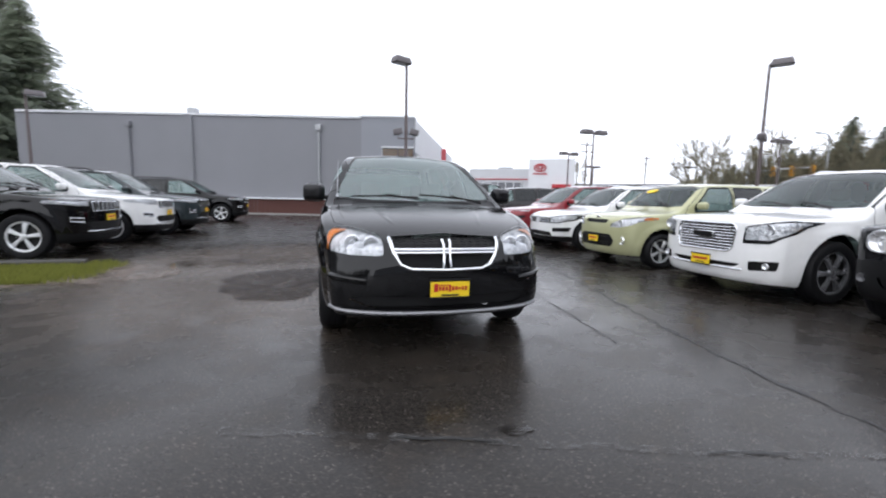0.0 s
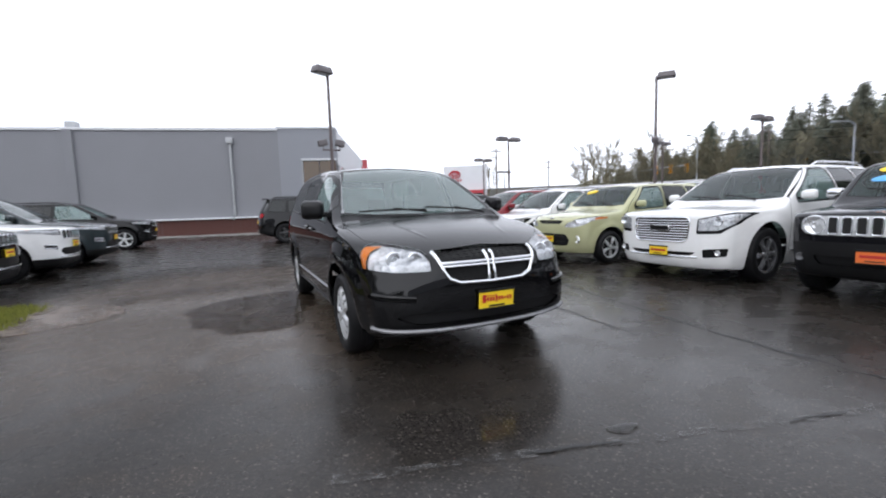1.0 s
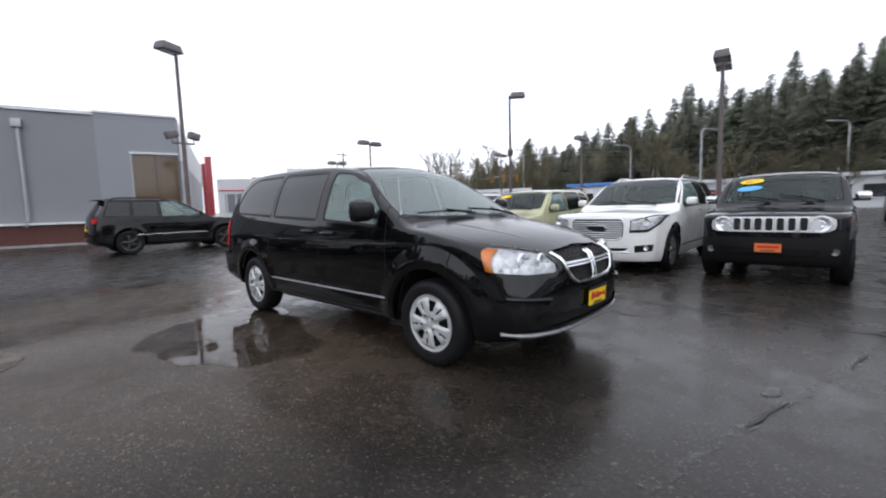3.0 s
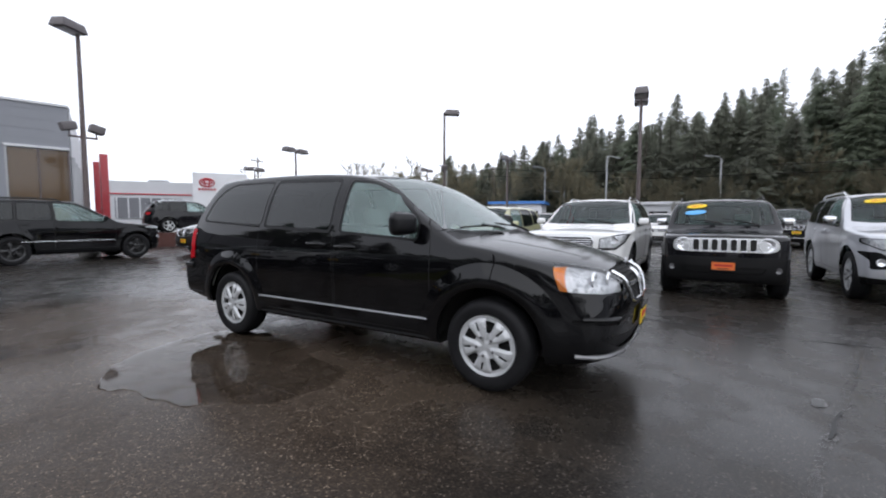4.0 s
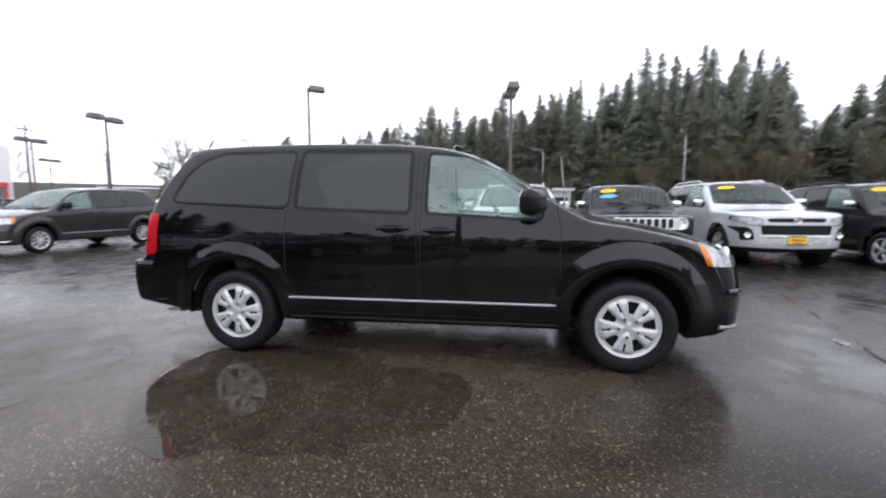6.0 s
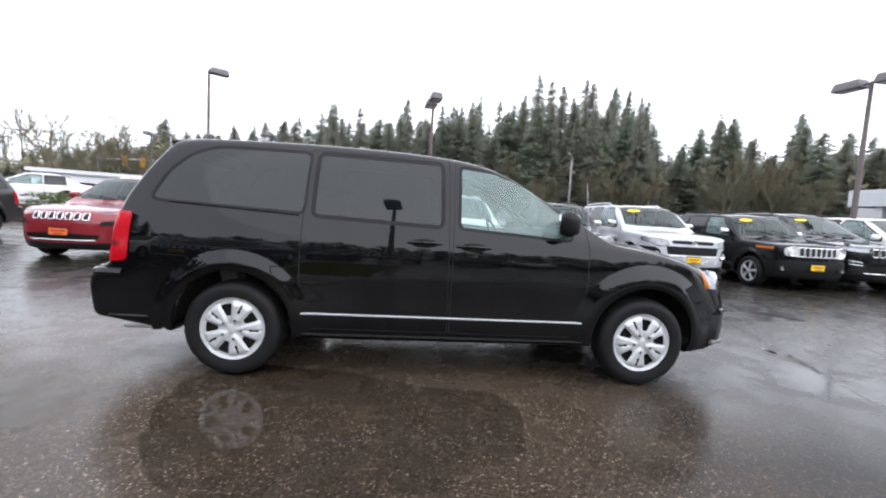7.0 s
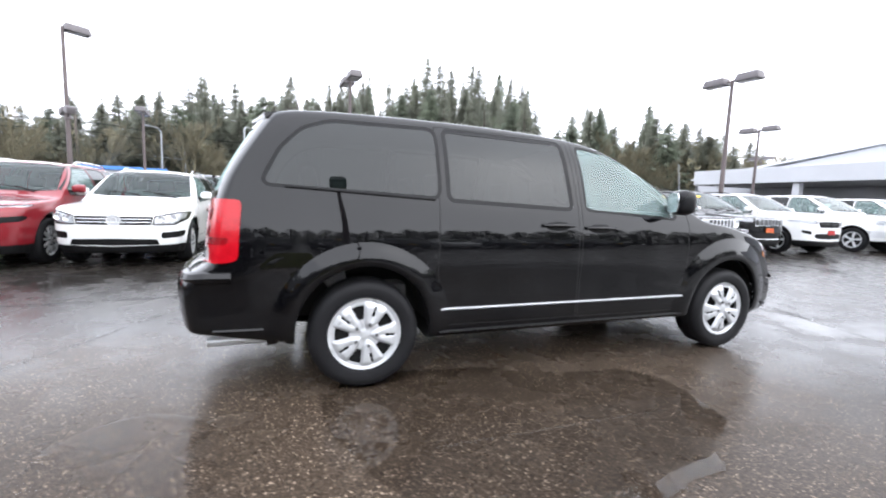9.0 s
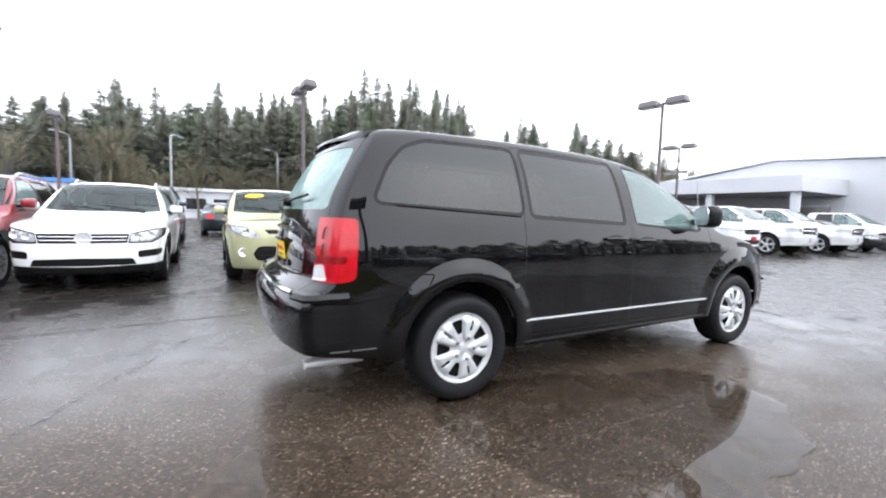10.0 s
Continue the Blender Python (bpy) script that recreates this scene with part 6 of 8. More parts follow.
def grey_building():
    hall = new("showroom_building")
    hall.matrix_basis = pose(3.8, 20.5, 0, 0, 0, -14.04)
    bm = bmesh.new()
    add_box(bm, (-13.6, 0.15, 3.45), (20.8, 0.30, 4.9))
    part("front_wall", bm, STUCCO, hall, "flat grey stucco wall", 0)
    bm = bmesh.new()
    wall_with_hole(bm, -3.2, 0.0, 1.0, 5.98, -1.95, -0.04, 1.0, 4.2, -0.04, 0.26)
    part("corner_wall", bm, STUCCO2, hall, "pale grey siding", 0)
    for k in range(12):
        z = 1.35 + k * 0.40
        for a, b in ((-3.2, 0.0),) if z > 4.05 else ((-3.2, -2.0),):
            block("siding_joint", (b - a - 0.02, 0.010, 0.012), ((a + b) / 2, -0.044, z), STUCCO2, hall, 0.0)
    block("corner_base", (3.2, 0.28, 1.0), (-1.6, 0.12, 0.5), STUCCO2, hall)
    win = block("window", (1.91, 0.06, 3.2), (-0.995, 0.06, 2.6), BRONZE, hall)
    win["label"] = "tall bronze tinted window"
    for x, w in ((-1.95, 0.07), (-1.0, 0.05), (-0.05, 0.06)):
        block("mullion", (w, 0.10, 3.2), (x, 0.0, 2.6), GALV if x < -1.5 else POSTPAINT, win)
    block("window_head", (1.98, 0.12, 0.10), (-1.0, -0.03, 4.22), CAP, win)
    bm = bmesh.new()
    add_box(bm, (-12.0, 8.0, 5.95), (24.2, 15.6, 0.12))
    part("roof", bm, CAP, hall)
    block("wall_cap", (20.8, 0.40, 0.14), (-13.6, 0.12, 5.93), CAP, hall)
    block("corner_cap", (3.3, 0.38, 0.10), (-1.62, 0.09, 6.02), CAP, hall)
    for x in (-13.6,):
        block("pilaster", (0.45, 0.14, 4.8), (x, -0.07, 3.5), STUCCO, hall)
    for x in (-5.75, -17.2):
        bm = bmesh.new()
        add_tube(bm, [(x, -0.10, 5.15), (x, -0.10, 1.15), (x + 0.02, -0.16, 1.02), (x - 0.02, -0.50, 0.94)], 0.075, 10)
        add_box(bm, (x, -0.14, 5.28), (0.34, 0.26, 0.34), 0.02)
        part("downspout", bm, GALV if x > -10 else STUCCO, hall, "metal rain pipe with a hopper")
    # low brick base under a pale sill
    base = new("brick_base")
    base.matrix_basis = hall.matrix_basis.copy()
    bm = bmesh.new()
    add_box(bm, (-13.6, 0.02, 0.48), (20.8, 0.46, 0.96))
    part("mortar_core", bm, MORTAR, base, "", 0)
    bm = bmesh.new()
    add_box(bm, (-13.6, -0.05, 1.0), (20.8, 0.62, 0.09), 0.01)
    part("sill", bm, CAP, base, "pale coping")
    bm = bmesh.new()
    add_box(bm, (-13.6, -0.28, 0.05), (20.8, 0.14, 0.10), 0.02)
    part("kerb", bm, CONCRETE, base)
    me = None
    count = 0
    for row in range(11):
        for k in range(15):
            x = -3.4 - 0.42 * k - (0.21 if row % 2 else 0)
            if me is None:
                bm = bmesh.new()
                add_box(bm, (0, 0, 0), (0.405, 0.03, 0.070), 0.004, None, 1)
                first = part("brick", bm, BRICK, base)
                me = first.data
                ob = first
            else:
                ob = new("brick", me)
                ob.parent = base
            ob.matrix_basis = pose(x, -0.22, 0.135 + row * 0.079)
            count += 1
    vs, fs = [], []
    for row in range(11):
        for k in range(33):
            x = -9.75 - 0.42 * k - (0.21 if row % 2 else 0)
            z = 0.135 + row * 0.079
            n = len(vs)
            vs += [(x - 0.2, -0.2, z - 0.035), (x + 0.2, -0.2, z - 0.035), (x + 0.2, -0.2, z + 0.035), (x - 0.2, -0.2, z + 0.035),
                   (x - 0.2, -0.232, z - 0.035), (x + 0.2, -0.232, z - 0.035), (x + 0.2, -0.232, z + 0.035), (x - 0.2, -0.232, z + 0.035)]
            fs += [(n + 4, n + 5, n + 6, n + 7), (n, n + 1, n + 5, n + 4), (n + 3, n + 7, n + 6, n + 2), (n, n + 4, n + 7, n + 3), (n + 1, n + 2, n + 6, n + 5)]
    me2 = bpy.data.meshes.new("brickwork")
    me2.from_pydata(vs, [], fs)
    me2.materials.append(BRICK)
    ob = new("brickwork", me2)
    ob.parent = base
    ob["kind"] = "stuff"
    tagged(base, "low brown brick base along the grey wall", "wall", kind="structure")
    # side front with glazing, white fascia and red pylons
    bm = bmesh.new()
    add_prism(bm, [(-0.16, 0.35), (0.02, 0.16), (2.68, 23.9), (-0.16, 23.9)], 0.45, 3.95, "z")
    part("side_glazing", bm, DARKGLASS, hall, "dark shop window front", 0)
    bm = bmesh.new()
    add_prism(bm, [(-0.16, 0.35), (0.05, 0.14), (2.72, 23.95), (-0.16, 23.95)], 0.0, 0.45, "z")
    part("side_base", bm, STUCCO2, hall, "", 0)
    bm = bmesh.new()
    add_prism(bm, [(-0.16, 0.3), (0.06, 0.1), (2.75, 24.0), (-0.16, 24.0)], 3.95, 5.9, "z")
    part("fascia", bm, WHITEWALL, hall, "white fascia panel", 0)
    for k in range(9):
        block("side_mullion", (0.14, 0.22, 3.5), (0.10 + 0.1115 * (0.3 + k * 2.4), 0.6 + k * 2.4, 2.2), CAP, hall)
    for y, h, w in ((6.0, 4.85, 0.36), (8.9, 4.7, 0.36)):
        block("red_pylon", (0.36, w, h), (1.80, y, h / 2), REDPANEL, hall)["label"] = "glossy red entrance pylon"
    block("back_wall", (24.0, 0.3, 5.9), (-12.0, 15.8, 2.95), STUCCO, hall)
    block("end_wall", (0.3, 15.6, 5.9), (-24.0, 7.9, 2.95), STUCCO, hall)
    block("roof_vent", (0.5, 0.5, 0.5), (-14.0, 1.2, 6.25), GALV, hall)
    tagged(hall, "flat-roofed grey showroom with white cap and red pylons", "building")


grey_building()


# ---- pale building with a deep canopy ----
def gable_building():
    hall = new("gabled_building")
    bm = bmesh.new()
    add_prism(bm, [(-16, 0), (30, 0), (30, 4.3), (23.4, 5.0), (15.2, 6.3), (-16, 4.6)], -38.4, -38.0, "y")
    part("gable_wall", bm, GREYWALL, hall, "", 0)
    bm = bmesh.new()
    add_prism(bm, [(-16.4, 4.62), (15.2, 6.36), (30.4, 4.26), (30.4, 4.40), (15.2, 6.52), (-16.4, 4.78)], -56, -37.7, "y")
    part("roof", bm, CAP, hall, "", 0)
    bm = bmesh.new()
    add_box(bm, (17.4, -34.6, 3.95), (14.0, 7.2, 1.15), 0.04, None, 1)
    part("canopy", bm, GREYWALL, hall, "deep pale canopy")
    bm = bmesh.new()
    add_box(bm, (17.4, -37.8, 1.6), (14.0, 0.2, 3.3))
    part("recess_wall", bm, GREYWALL, hall)
    for x in (10.9, 16.5, 22.5):
        block("column", (0.45, 0.45, 3.4), (x, -31.5, 1.7), GREYWALL, hall)
    for x in (12.5, 20.5):
        p = block("window", (2.6, 0.08, 2.2), (x, -37.66, 1.5), DARKGLASS, hall)
        block("window_frame", (2.8, 0.06, 0.12), (x, -37.62, 2.64), CAP, p)
    block("back_wall", (46, 0.3, 4.2), (7, -56, 2.1), GREYWALL, hall)
    for x in (-15.9, 29.9):
        block("end_wall", (0.3, 18, 4.2), (x, -47, 2.1), GREYWALL, hall)
    tagged(hall, "pale low-gabled building with a deep entrance canopy", "building")


gable_building()


# ---- white dealership across the lot ----
def white_dealership():
    hall = new("white_dealership")
    hall.matrix_basis = pose(32.9, 51.6, 0, 0, 0, -32.0)
    block("entrance_tower", (6.6, 8.0, 7.4), (-3.0, 4.0, 3.7), WHITEWALL, hall)
    block("side_hall", (9.5, 10.0, 6.0), (-11.0, 5.6, 3.0), GREYWALL, hall)
    block("tower_recess", (2.2, 0.3, 3.2), (-1.4, -0.05, 1.6), DARKGLASS, hall)
    block("entrance_portal", (2.7, 0.9, 0.5), (-1.4, -0.3, 3.4), REDPANEL, hall)
    for x in (-2.6, -0.25):
        block("portal_post", (0.28, 0.6, 3.2), (x, -0.3, 1.6), REDPANEL, hall)
    block("red_band", (9.2, 0.2, 0.16), (-11.0, 0.55, 4.4), REDPANEL, hall)
    win = block("window", (7.6, 0.2, 2.6), (-11.0, 0.56, 2.6), SHADEWALL, hall)
    for k in range(7):
        block("mullion", (0.12, 0.24, 2.6), (-14.6 + 1.2 * k, 0.52, 2.6), CAP, win)
    block("roof_unit", (2.2, 1.4, 0.5), (-10.5, 4.0, 6.2), GALV, hall)
    bm = bmesh.new()
    for rx, rz, w in ((0.85, 0.55, 1.0), (0.30, 0.55, 1.0), (0.60, 0.24, 1.0)):
        add_tube(bm, [(-4.6 + rx * math.cos(k * math.tau / 28), -0.08, 6.1 + (0.1 if rz < 0.3 else 0) + rz * math.sin(k * math.tau / 28)) for k in range(28)], 0.085, 6, True)
    part("oval_emblem", bm, REDPANEL, hall, "red oval emblem")
    for k in range(6):
        block("sign_bar", (0.24, 0.10, 0.26), (-5.5 + 0.36 * k, -0.06, 5.2), REDPANEL, hall)
    tagged(hall, "white dealership building with red trim and emblem", "building")


white_dealership()


# ---- lamp posts, poles and signals ----
def lamp_head(bm, c, yaw, tip=0):
    add_box(bm, (0, 0, 0), (0.88, 0.54, 0.29), 0.04, None, 2)
    for v in bm.verts:
        if v.co.z > 0:
            v.co.x *= 0.86
            v.co.y *= 0.82
    bm.transform(Matrix.Translation(c) @ Matrix.Rotation(yaw, 4, 'Z') @ Matrix.Rotation(tip, 4, 'Y'))


def lamp_post(at, h, yaws, floods=None, label="", arm=0.62):
    root = new("lamp_post")
    root.matrix_basis = Matrix.Translation(at)
    bm = bmesh.new()
    add_tube(bm, [(0, 0, 0.55), (0, 0, h)], 0.095, 10, taper=0.06)
    part("pole", bm, POSTPAINT, root)
    bm = bmesh.new()
    add_lathe(bm, [(0.0001, 0.62), (0.26, 0.60), (0.30, 0.55), (0.30, 0.0)], 20, (0, 0, 0), "z")
    part("concrete_base", bm, CONCRETE, root)
    for a in yaws:
        d = Vector((math.cos(a), math.sin(a), 0))
        bm = bmesh.new()
        add_tube(bm, [(0, 0, h - 0.06), Vector((0, 0, h - 0.03)) + d * (arm - 0.3)], 0.035, 8)
        part("arm", bm, POSTPAINT, root)
        bm = bmesh.new()
        lamp_head(bm, Vector((0, 0, h)) + d * arm, a)
        head = part("lamp_head", bm, HEADPAINT, root)
        bm = bmesh.new()
        add_box(bm, Vector((0, 0, h - 0.15)) + d * arm, (0.6, 0.34, 0.02), 0.004, Matrix.Rotation(a, 4, 'Z'), 1)
        part("lens", bm, DIFFUSER, head)
    if floods:
        z, a = floods
        d = Vector((math.cos(a), math.sin(a), 0))
        bm = bmesh.new()
        add_tube(bm, [d * -0.40 + Vector((0, 0, z)), d * 0.40 + Vector((0, 0, z))], 0.035, 8)
        part("cross_arm", bm, POSTPAINT, root)
        for s in (-1, 1):
            bm = bmesh.new()
            add_tube(bm, [d * 0.37 * s + Vector((0, 0, z)), d * 0.37 * s + Vector((0, 0, z + 0.18))], 0.025, 6)
            add_box(bm, d * 0.39 * s + Vector((0, 0, z + 0.31)), (0.42, 0.32, 0.27), 0.05, Matrix.Rotation(a, 4, 'Z') @ Matrix.Rotation(s * 0.25, 4, 'Y'), 2)
            part("floodlight", bm, HEADPAINT, root)
    tagged(root, label or "tall brown lamp post with two box heads", "lamp post", "lamp posts")
    return root


ONE = "tall brown lamp post with one head and lower floodlights"
lamp_post((2.44, 15.08, 0), 7.5, (3.6,), (4.0, 0.0), ONE, 0.30)
lamp_post((18.26, 10.42, 0), 7.55, (-0.9,), (4.0, 0.6), ONE, 0.45)
for x, y, h in ((17.0, 22.0, 6.1), (15.97, -0.51, 6.35), (9.02, -14.36, 6.3), (14.7, -24.4, 6.1), (27.8, 10.4, 6.0), (21.7, 33.4, 5.9), (35.0, 22.7, 6.5), (54.0, 52.0, 7.0), (25.0, -40.0, 6.3), (32.86, 46.1, 5.85)):
    lamp_post((x, y, 0), h, (0.12, math.pi + 0.12))
lamp_post((-9.0, 0.75, 0), 7.5, (0.1,), None, "brown lamp post with a single box head", 0.4)
lamp_post((-17.6, 24.0, 0), 6.6, (0.3,), None, "brown lamp post with a single box head", 0.4)


def street_lamp(at, h, yaw):
    root = new("street_lamp")
    root.matrix_basis = pose(*at, 0, 0, yaw)
    bm = bmesh.new()
    add_tube(bm, [(0, 0, 0), (0, 0, h - 0.5)] + [(0.9 * (1 - math.cos(k * 0.26)), 0, h - 0.5 + 0.5 * math.sin(k * 0.26)) for k in range(1, 6)] + [(1.9, 0, h)], 0.10, 8, taper=0.05)
    part("pole", bm, GALV, root)
    bm = bmesh.new()
    add_box(bm, (2.2, 0, h - 0.03), (0.75, 0.30, 0.14), 0.05)
    part("lamp_head", bm, GALV, root)
    tagged(root, "grey steel street lamp with a curved arm", "street lamp", "street lamps")


for x, y, h, yaw in ((56, -4.5, 8.6, 140), (53, 15.5, 8.2, 160), (51, -20.5, 9.6, 150), (47, 6.5, 8.4, -20), (48, 28, 8.5, 190), (50, -33, 8.6, 150)):
    street_lamp((x, y, 0), h, yaw)


def utility_pole(at, h, yaw):
    root = new("utility_pole")
    root.matrix_basis = pose(*at, 0, 0, yaw)
    bm = bmesh.new()
    add_tube(bm, [(0, 0, 0), (0, 0, h)], 0.17, 10, taper=0.10)
    part("pole", bm, TIMBER, root)
    for z in (h - 0.5, h - 1.5):
        bm = bmesh.new()
        add_box(bm, (0, 0.14, z), (2.2, 0.10, 0.12), 0.01)
        part("cross_arm", bm, TIMBER, root)
    for x in (-0.95, -0.4, 0.4, 0.95):
        bm = bmesh.new()
        add_lathe(bm, [(0.05, 0), (0.06, 0.08), (0.04, 0.16), (0.0001, 0.18)], 8, (x, 0.14, h - 0.44), "z")
        part("insulator", bm, GALV, root)
    tagged(root, "weathered timber utility pole with cross arms", "utility pole", "utility poles")


POLES = [((57.0, -7.0, 0), 8.0), ((55.0, 24.0, 0), 9.2), ((36.0, 53.0, 0), 10.2), ((56.0, 64.5, 0), 10.0), ((48.0, -42.0, 0), 8.6)]
for at, h in POLES:
    utility_pole(at, h, 8)


def wire(a, b, sag):
    a, b = Vector(a), Vector(b)
    bm = bmesh.new()
    pts = [a.lerp(b, k / 16) - Vector((0, 0, sag * 4 * (k / 16) * (1 - k / 16))) for k in range(17)]
    add_tube(bm, pts, 0.035, 5)
    tagged(part("overhead_cable", bm, RUBBER), "black overhead cable slung between poles", "cable", "overhead cables")


for dz in (0.5, 1.5):
    wire((57, -7, 8.0 - dz), (55, 24, 9.2 - dz), 0.5)
    wire((57, -7, 8.0 - dz), (48, -42, 8.6 - dz), 0.6)
    wire((55, 24, 9.2 - dz), (56, 64.5, 10 - dz), 0.6)


def signal_mast(at, yaw, reach, n):
    root = new("traffic_signal")
    root.matrix_basis = pose(*at, 0, 0, yaw)
    bm = bmesh.new()
    add_tube(bm, [(0, 0, 0), (0, 0, 6.2)], 0.14, 10, taper=0.11)
    part("mast", bm, GALV, root)
    bm = bmesh.new()
    add_tube(bm, [(0, 0, 5.2), (reach * 0.5, 0, 5.5), (reach, 0, 5.6)], 0.10, 8, taper=0.05)
    part("mast_arm", bm, GALV, root)
    for k in range(n):
        x = reach * (1 - 0.30 * k)
        bm = bmesh.new()
        add_box(bm, (x, -0.1, 5.25), (0.40, 0.34, 1.05), 0.05)
        box = part("signal_head", bm, SIGNAL, root)
        for z in (-0.32, 0.0, 0.32):
            bm = bmesh.new()
            add_lathe(bm, [(0.15, -0.02), (0.15, -0.20), (0.13, -0.20), (0.13, -0.01), (0.0001, -0.01)], 12, (x, -0.27, 5.25 + z), "y")
            part("visor", bm, SIGNAL, box)
    tagged(root, "yellow traffic signals on a steel mast arm", "traffic signal", "traffic signals")


signal_mast((44.07, 33.2, -0.4), -58.8, 5.5, 3)
signal_mast((62.0, 5.0, 0), -85, 10.0, 3)
signal_mast((57.0, 14.0, 0), 80, 8.0, 1)


# ---- low buildings and rises towards the road ----
def low_store(name, at, size, yaw, wall, roof, label):
    root = new(name)
    root.matrix_basis = pose(*at, 0, 0, yaw)
    w, d, h = size
    block("wall", (w, d, h), (0, 0, h / 2), wall, root)
    block("roof", (w + 0.8, d + 0.8, 0.35), (0, 0, h + 0.17), roof, root)
    n = int(w / 2.6)
    for k in range(n):
        x = -w / 2 + (k + 0.5) * w / n
        p = block("window", (w / n * 0.72, 0.12, h * 0.42), (x, -d / 2 - 0.02, h * 0.52), DARKGLASS, root)
        block("window_sill", (w / n * 0.78, 0.2, 0.10), (x, -d / 2 - 0.05, h * 0.30), CAP, p)
    tagged(root, label, "building")


low_store("blue_roofed_shop", (50.5, 18.1, 0), (6.4, 6, 3.2), -78, WHITEWALL, BLUEROOF, "low white shop with a bright blue roof")
low_store("long_white_store", (58, 0.5, 0), (17, 7, 3.1), -88, GREYWALL, CAP, "long pale store beyond the lot")
low_store("brown_store", (55, -33, 0), (14, 7, 3.1), -120, BRICK, SHADEWALL, "low brown store under the trees")
low_store("roadside_store", (46, 33, 0), (12, 7, 3.0), -60, WHITEWALL, CAP, "low white roadside store")
low_store("distant_shed", (66, 62, 0), (20, 9, 4.0), -45, GREYWALL, CAP, "pale shed far beyond the lot")


# ---- kerb, lawn strip, painted lines and joints ----
def lawn_island():
    out = rounded([(-9.5, 0.2), (-5.4, 0.75), (-3.95, 0.8), (-3.2, 1.1), (-3.15, 1.7), (-3.6, 2.3), (-4.5, 2.85), (-9.5, 2.8)], 0.35, 4)
    soft = []
    for i, (a, b) in enumerate(out):
        c, d = out[(i + 1) % len(out)]
        k = max(1, int(math.hypot(c - a, d - b) / 0.08))
        for j in range(k):
            x, y = a + (c - a) * j / k, b + (d - b) * j / k
            n = noise.noise(Vector((x * 1.7, y * 1.7, 4))) * 0.22 + noise.noise(Vector((x * 6, y * 6, 2))) * 0.07
            soft.append((x + n, y + n * 0.6))
    bm = bmesh.new()
    add_prism(bm, soft, -0.05, 0.008, "z")
    soil = surface("wet_soil", (0.105, 0.077, 0.058), 0.6, vary=0.35, scale=4, bumpy=0.3, coat=0.3)
    wash_out(soil, 2.4, [(0.42, 0.0), (0.62, 0.85)])
    tagged(part("lawn_soil", bm, soil), "muddy edge of the lawn strip", "ground", kind="structure")
    rnd = random.Random(5)
    vs, fs = [], []
    while len(fs) < 38000:
        x, y = rnd.uniform(-9.4, -3.6), rnd.uniform(0.3, 2.8)
        if not inside(grown(out, -0.10), x, y) or rnd.random() > min(1.0, (-4.1 - x) / 0.6) * (0.35 + 0.65 * (noise.noise(Vector((x * 2.2, y * 2.2, 1))) > -0.15)):
            continue
        a, h, l = rnd.uniform(0, 6.3), rnd.uniform(0.03, 0.08), rnd.uniform(-0.04, 0.04)
        dx, dy = 0.009 * math.cos(a), 0.009 * math.sin(a)
        n = len(vs)
        vs += [(x - dx, y - dy, 0.010), (x + dx, y + dy, 0.010), (x + l * math.sin(a), y + l * math.cos(a), 0.010 + h)]
        fs.append((n, n + 1, n + 2))
    me = bpy.data.meshes.new("grass")
    me.from_pydata(vs, [], fs)
    me.materials.append(GRASS)
    tagged(new("grass", me), "short bright green grass on the strip", "grass", kind="stuff")
    bm = bmesh.new()
    add_box(bm, (0, 0, 0.07), (1.7, 0.16, 0.09), 0.03)
    ob = part("wheel_stop", bm, surface("wet_concrete", (0.05, 0.047, 0.042), 0.6, vary=0.3, scale=6, bumpy=0.4, coat=0.3))
    ob.matrix_basis = pose(-5.6, 2.45, -0.012, 0, 0, 4)
    tagged(ob, "weathered concrete wheel stop beside the lawn", "wheel stop")


lawn_island()


def strip(name, pts, w, mat, label, ragged=0.25, seed=1, lift=0.004):
    """A thin painted or sealed strip that follows points on the ground, with worn edges."""
    rnd = random.Random(seed)
    bm = bmesh.new()
    fine = []
    for (a, b), (c, d) in zip(pts, pts[1:]):
        k = max(2, int(math.hypot(c - a, d - b) / 0.12))
        fine += [(a + (c - a) * j / k, b + (d - b) * j / k) for j in range(k)]
    fine.append(pts[-1])
    rows = []
    for i, (x, y) in enumerate(fine):
        a, b = fine[max(0, i - 1)], fine[min(len(fine) - 1, i + 1)]
        d = Vector((b[0] - a[0], b[1] - a[1])).normalized()
        j = (rnd.random() - 0.5) * ragged * w * (0.2 if mat is LINE else 1.0)
        l, r = w * (0.5 - ragged * rnd.random() * 0.6), w * (0.5 - ragged * rnd.random() * 0.6)
        n = Vector((-d.y, d.x))
        p, q = Vector((x, y)) + n * (l + j), Vector((x, y)) - n * (r - j)
        rows.append((bm.verts.new((*p, lift)), bm.verts.new((*q, lift))))
    for a, b in zip(rows, rows[1:]):
        bm.faces.new((a[0], a[1], b[1], b[0]))
    bmesh.ops.recalc_face_normals(bm, faces=bm.faces)
    tagged(part(name, bm, mat, sharp=0), label, "road marking", kind="structure")


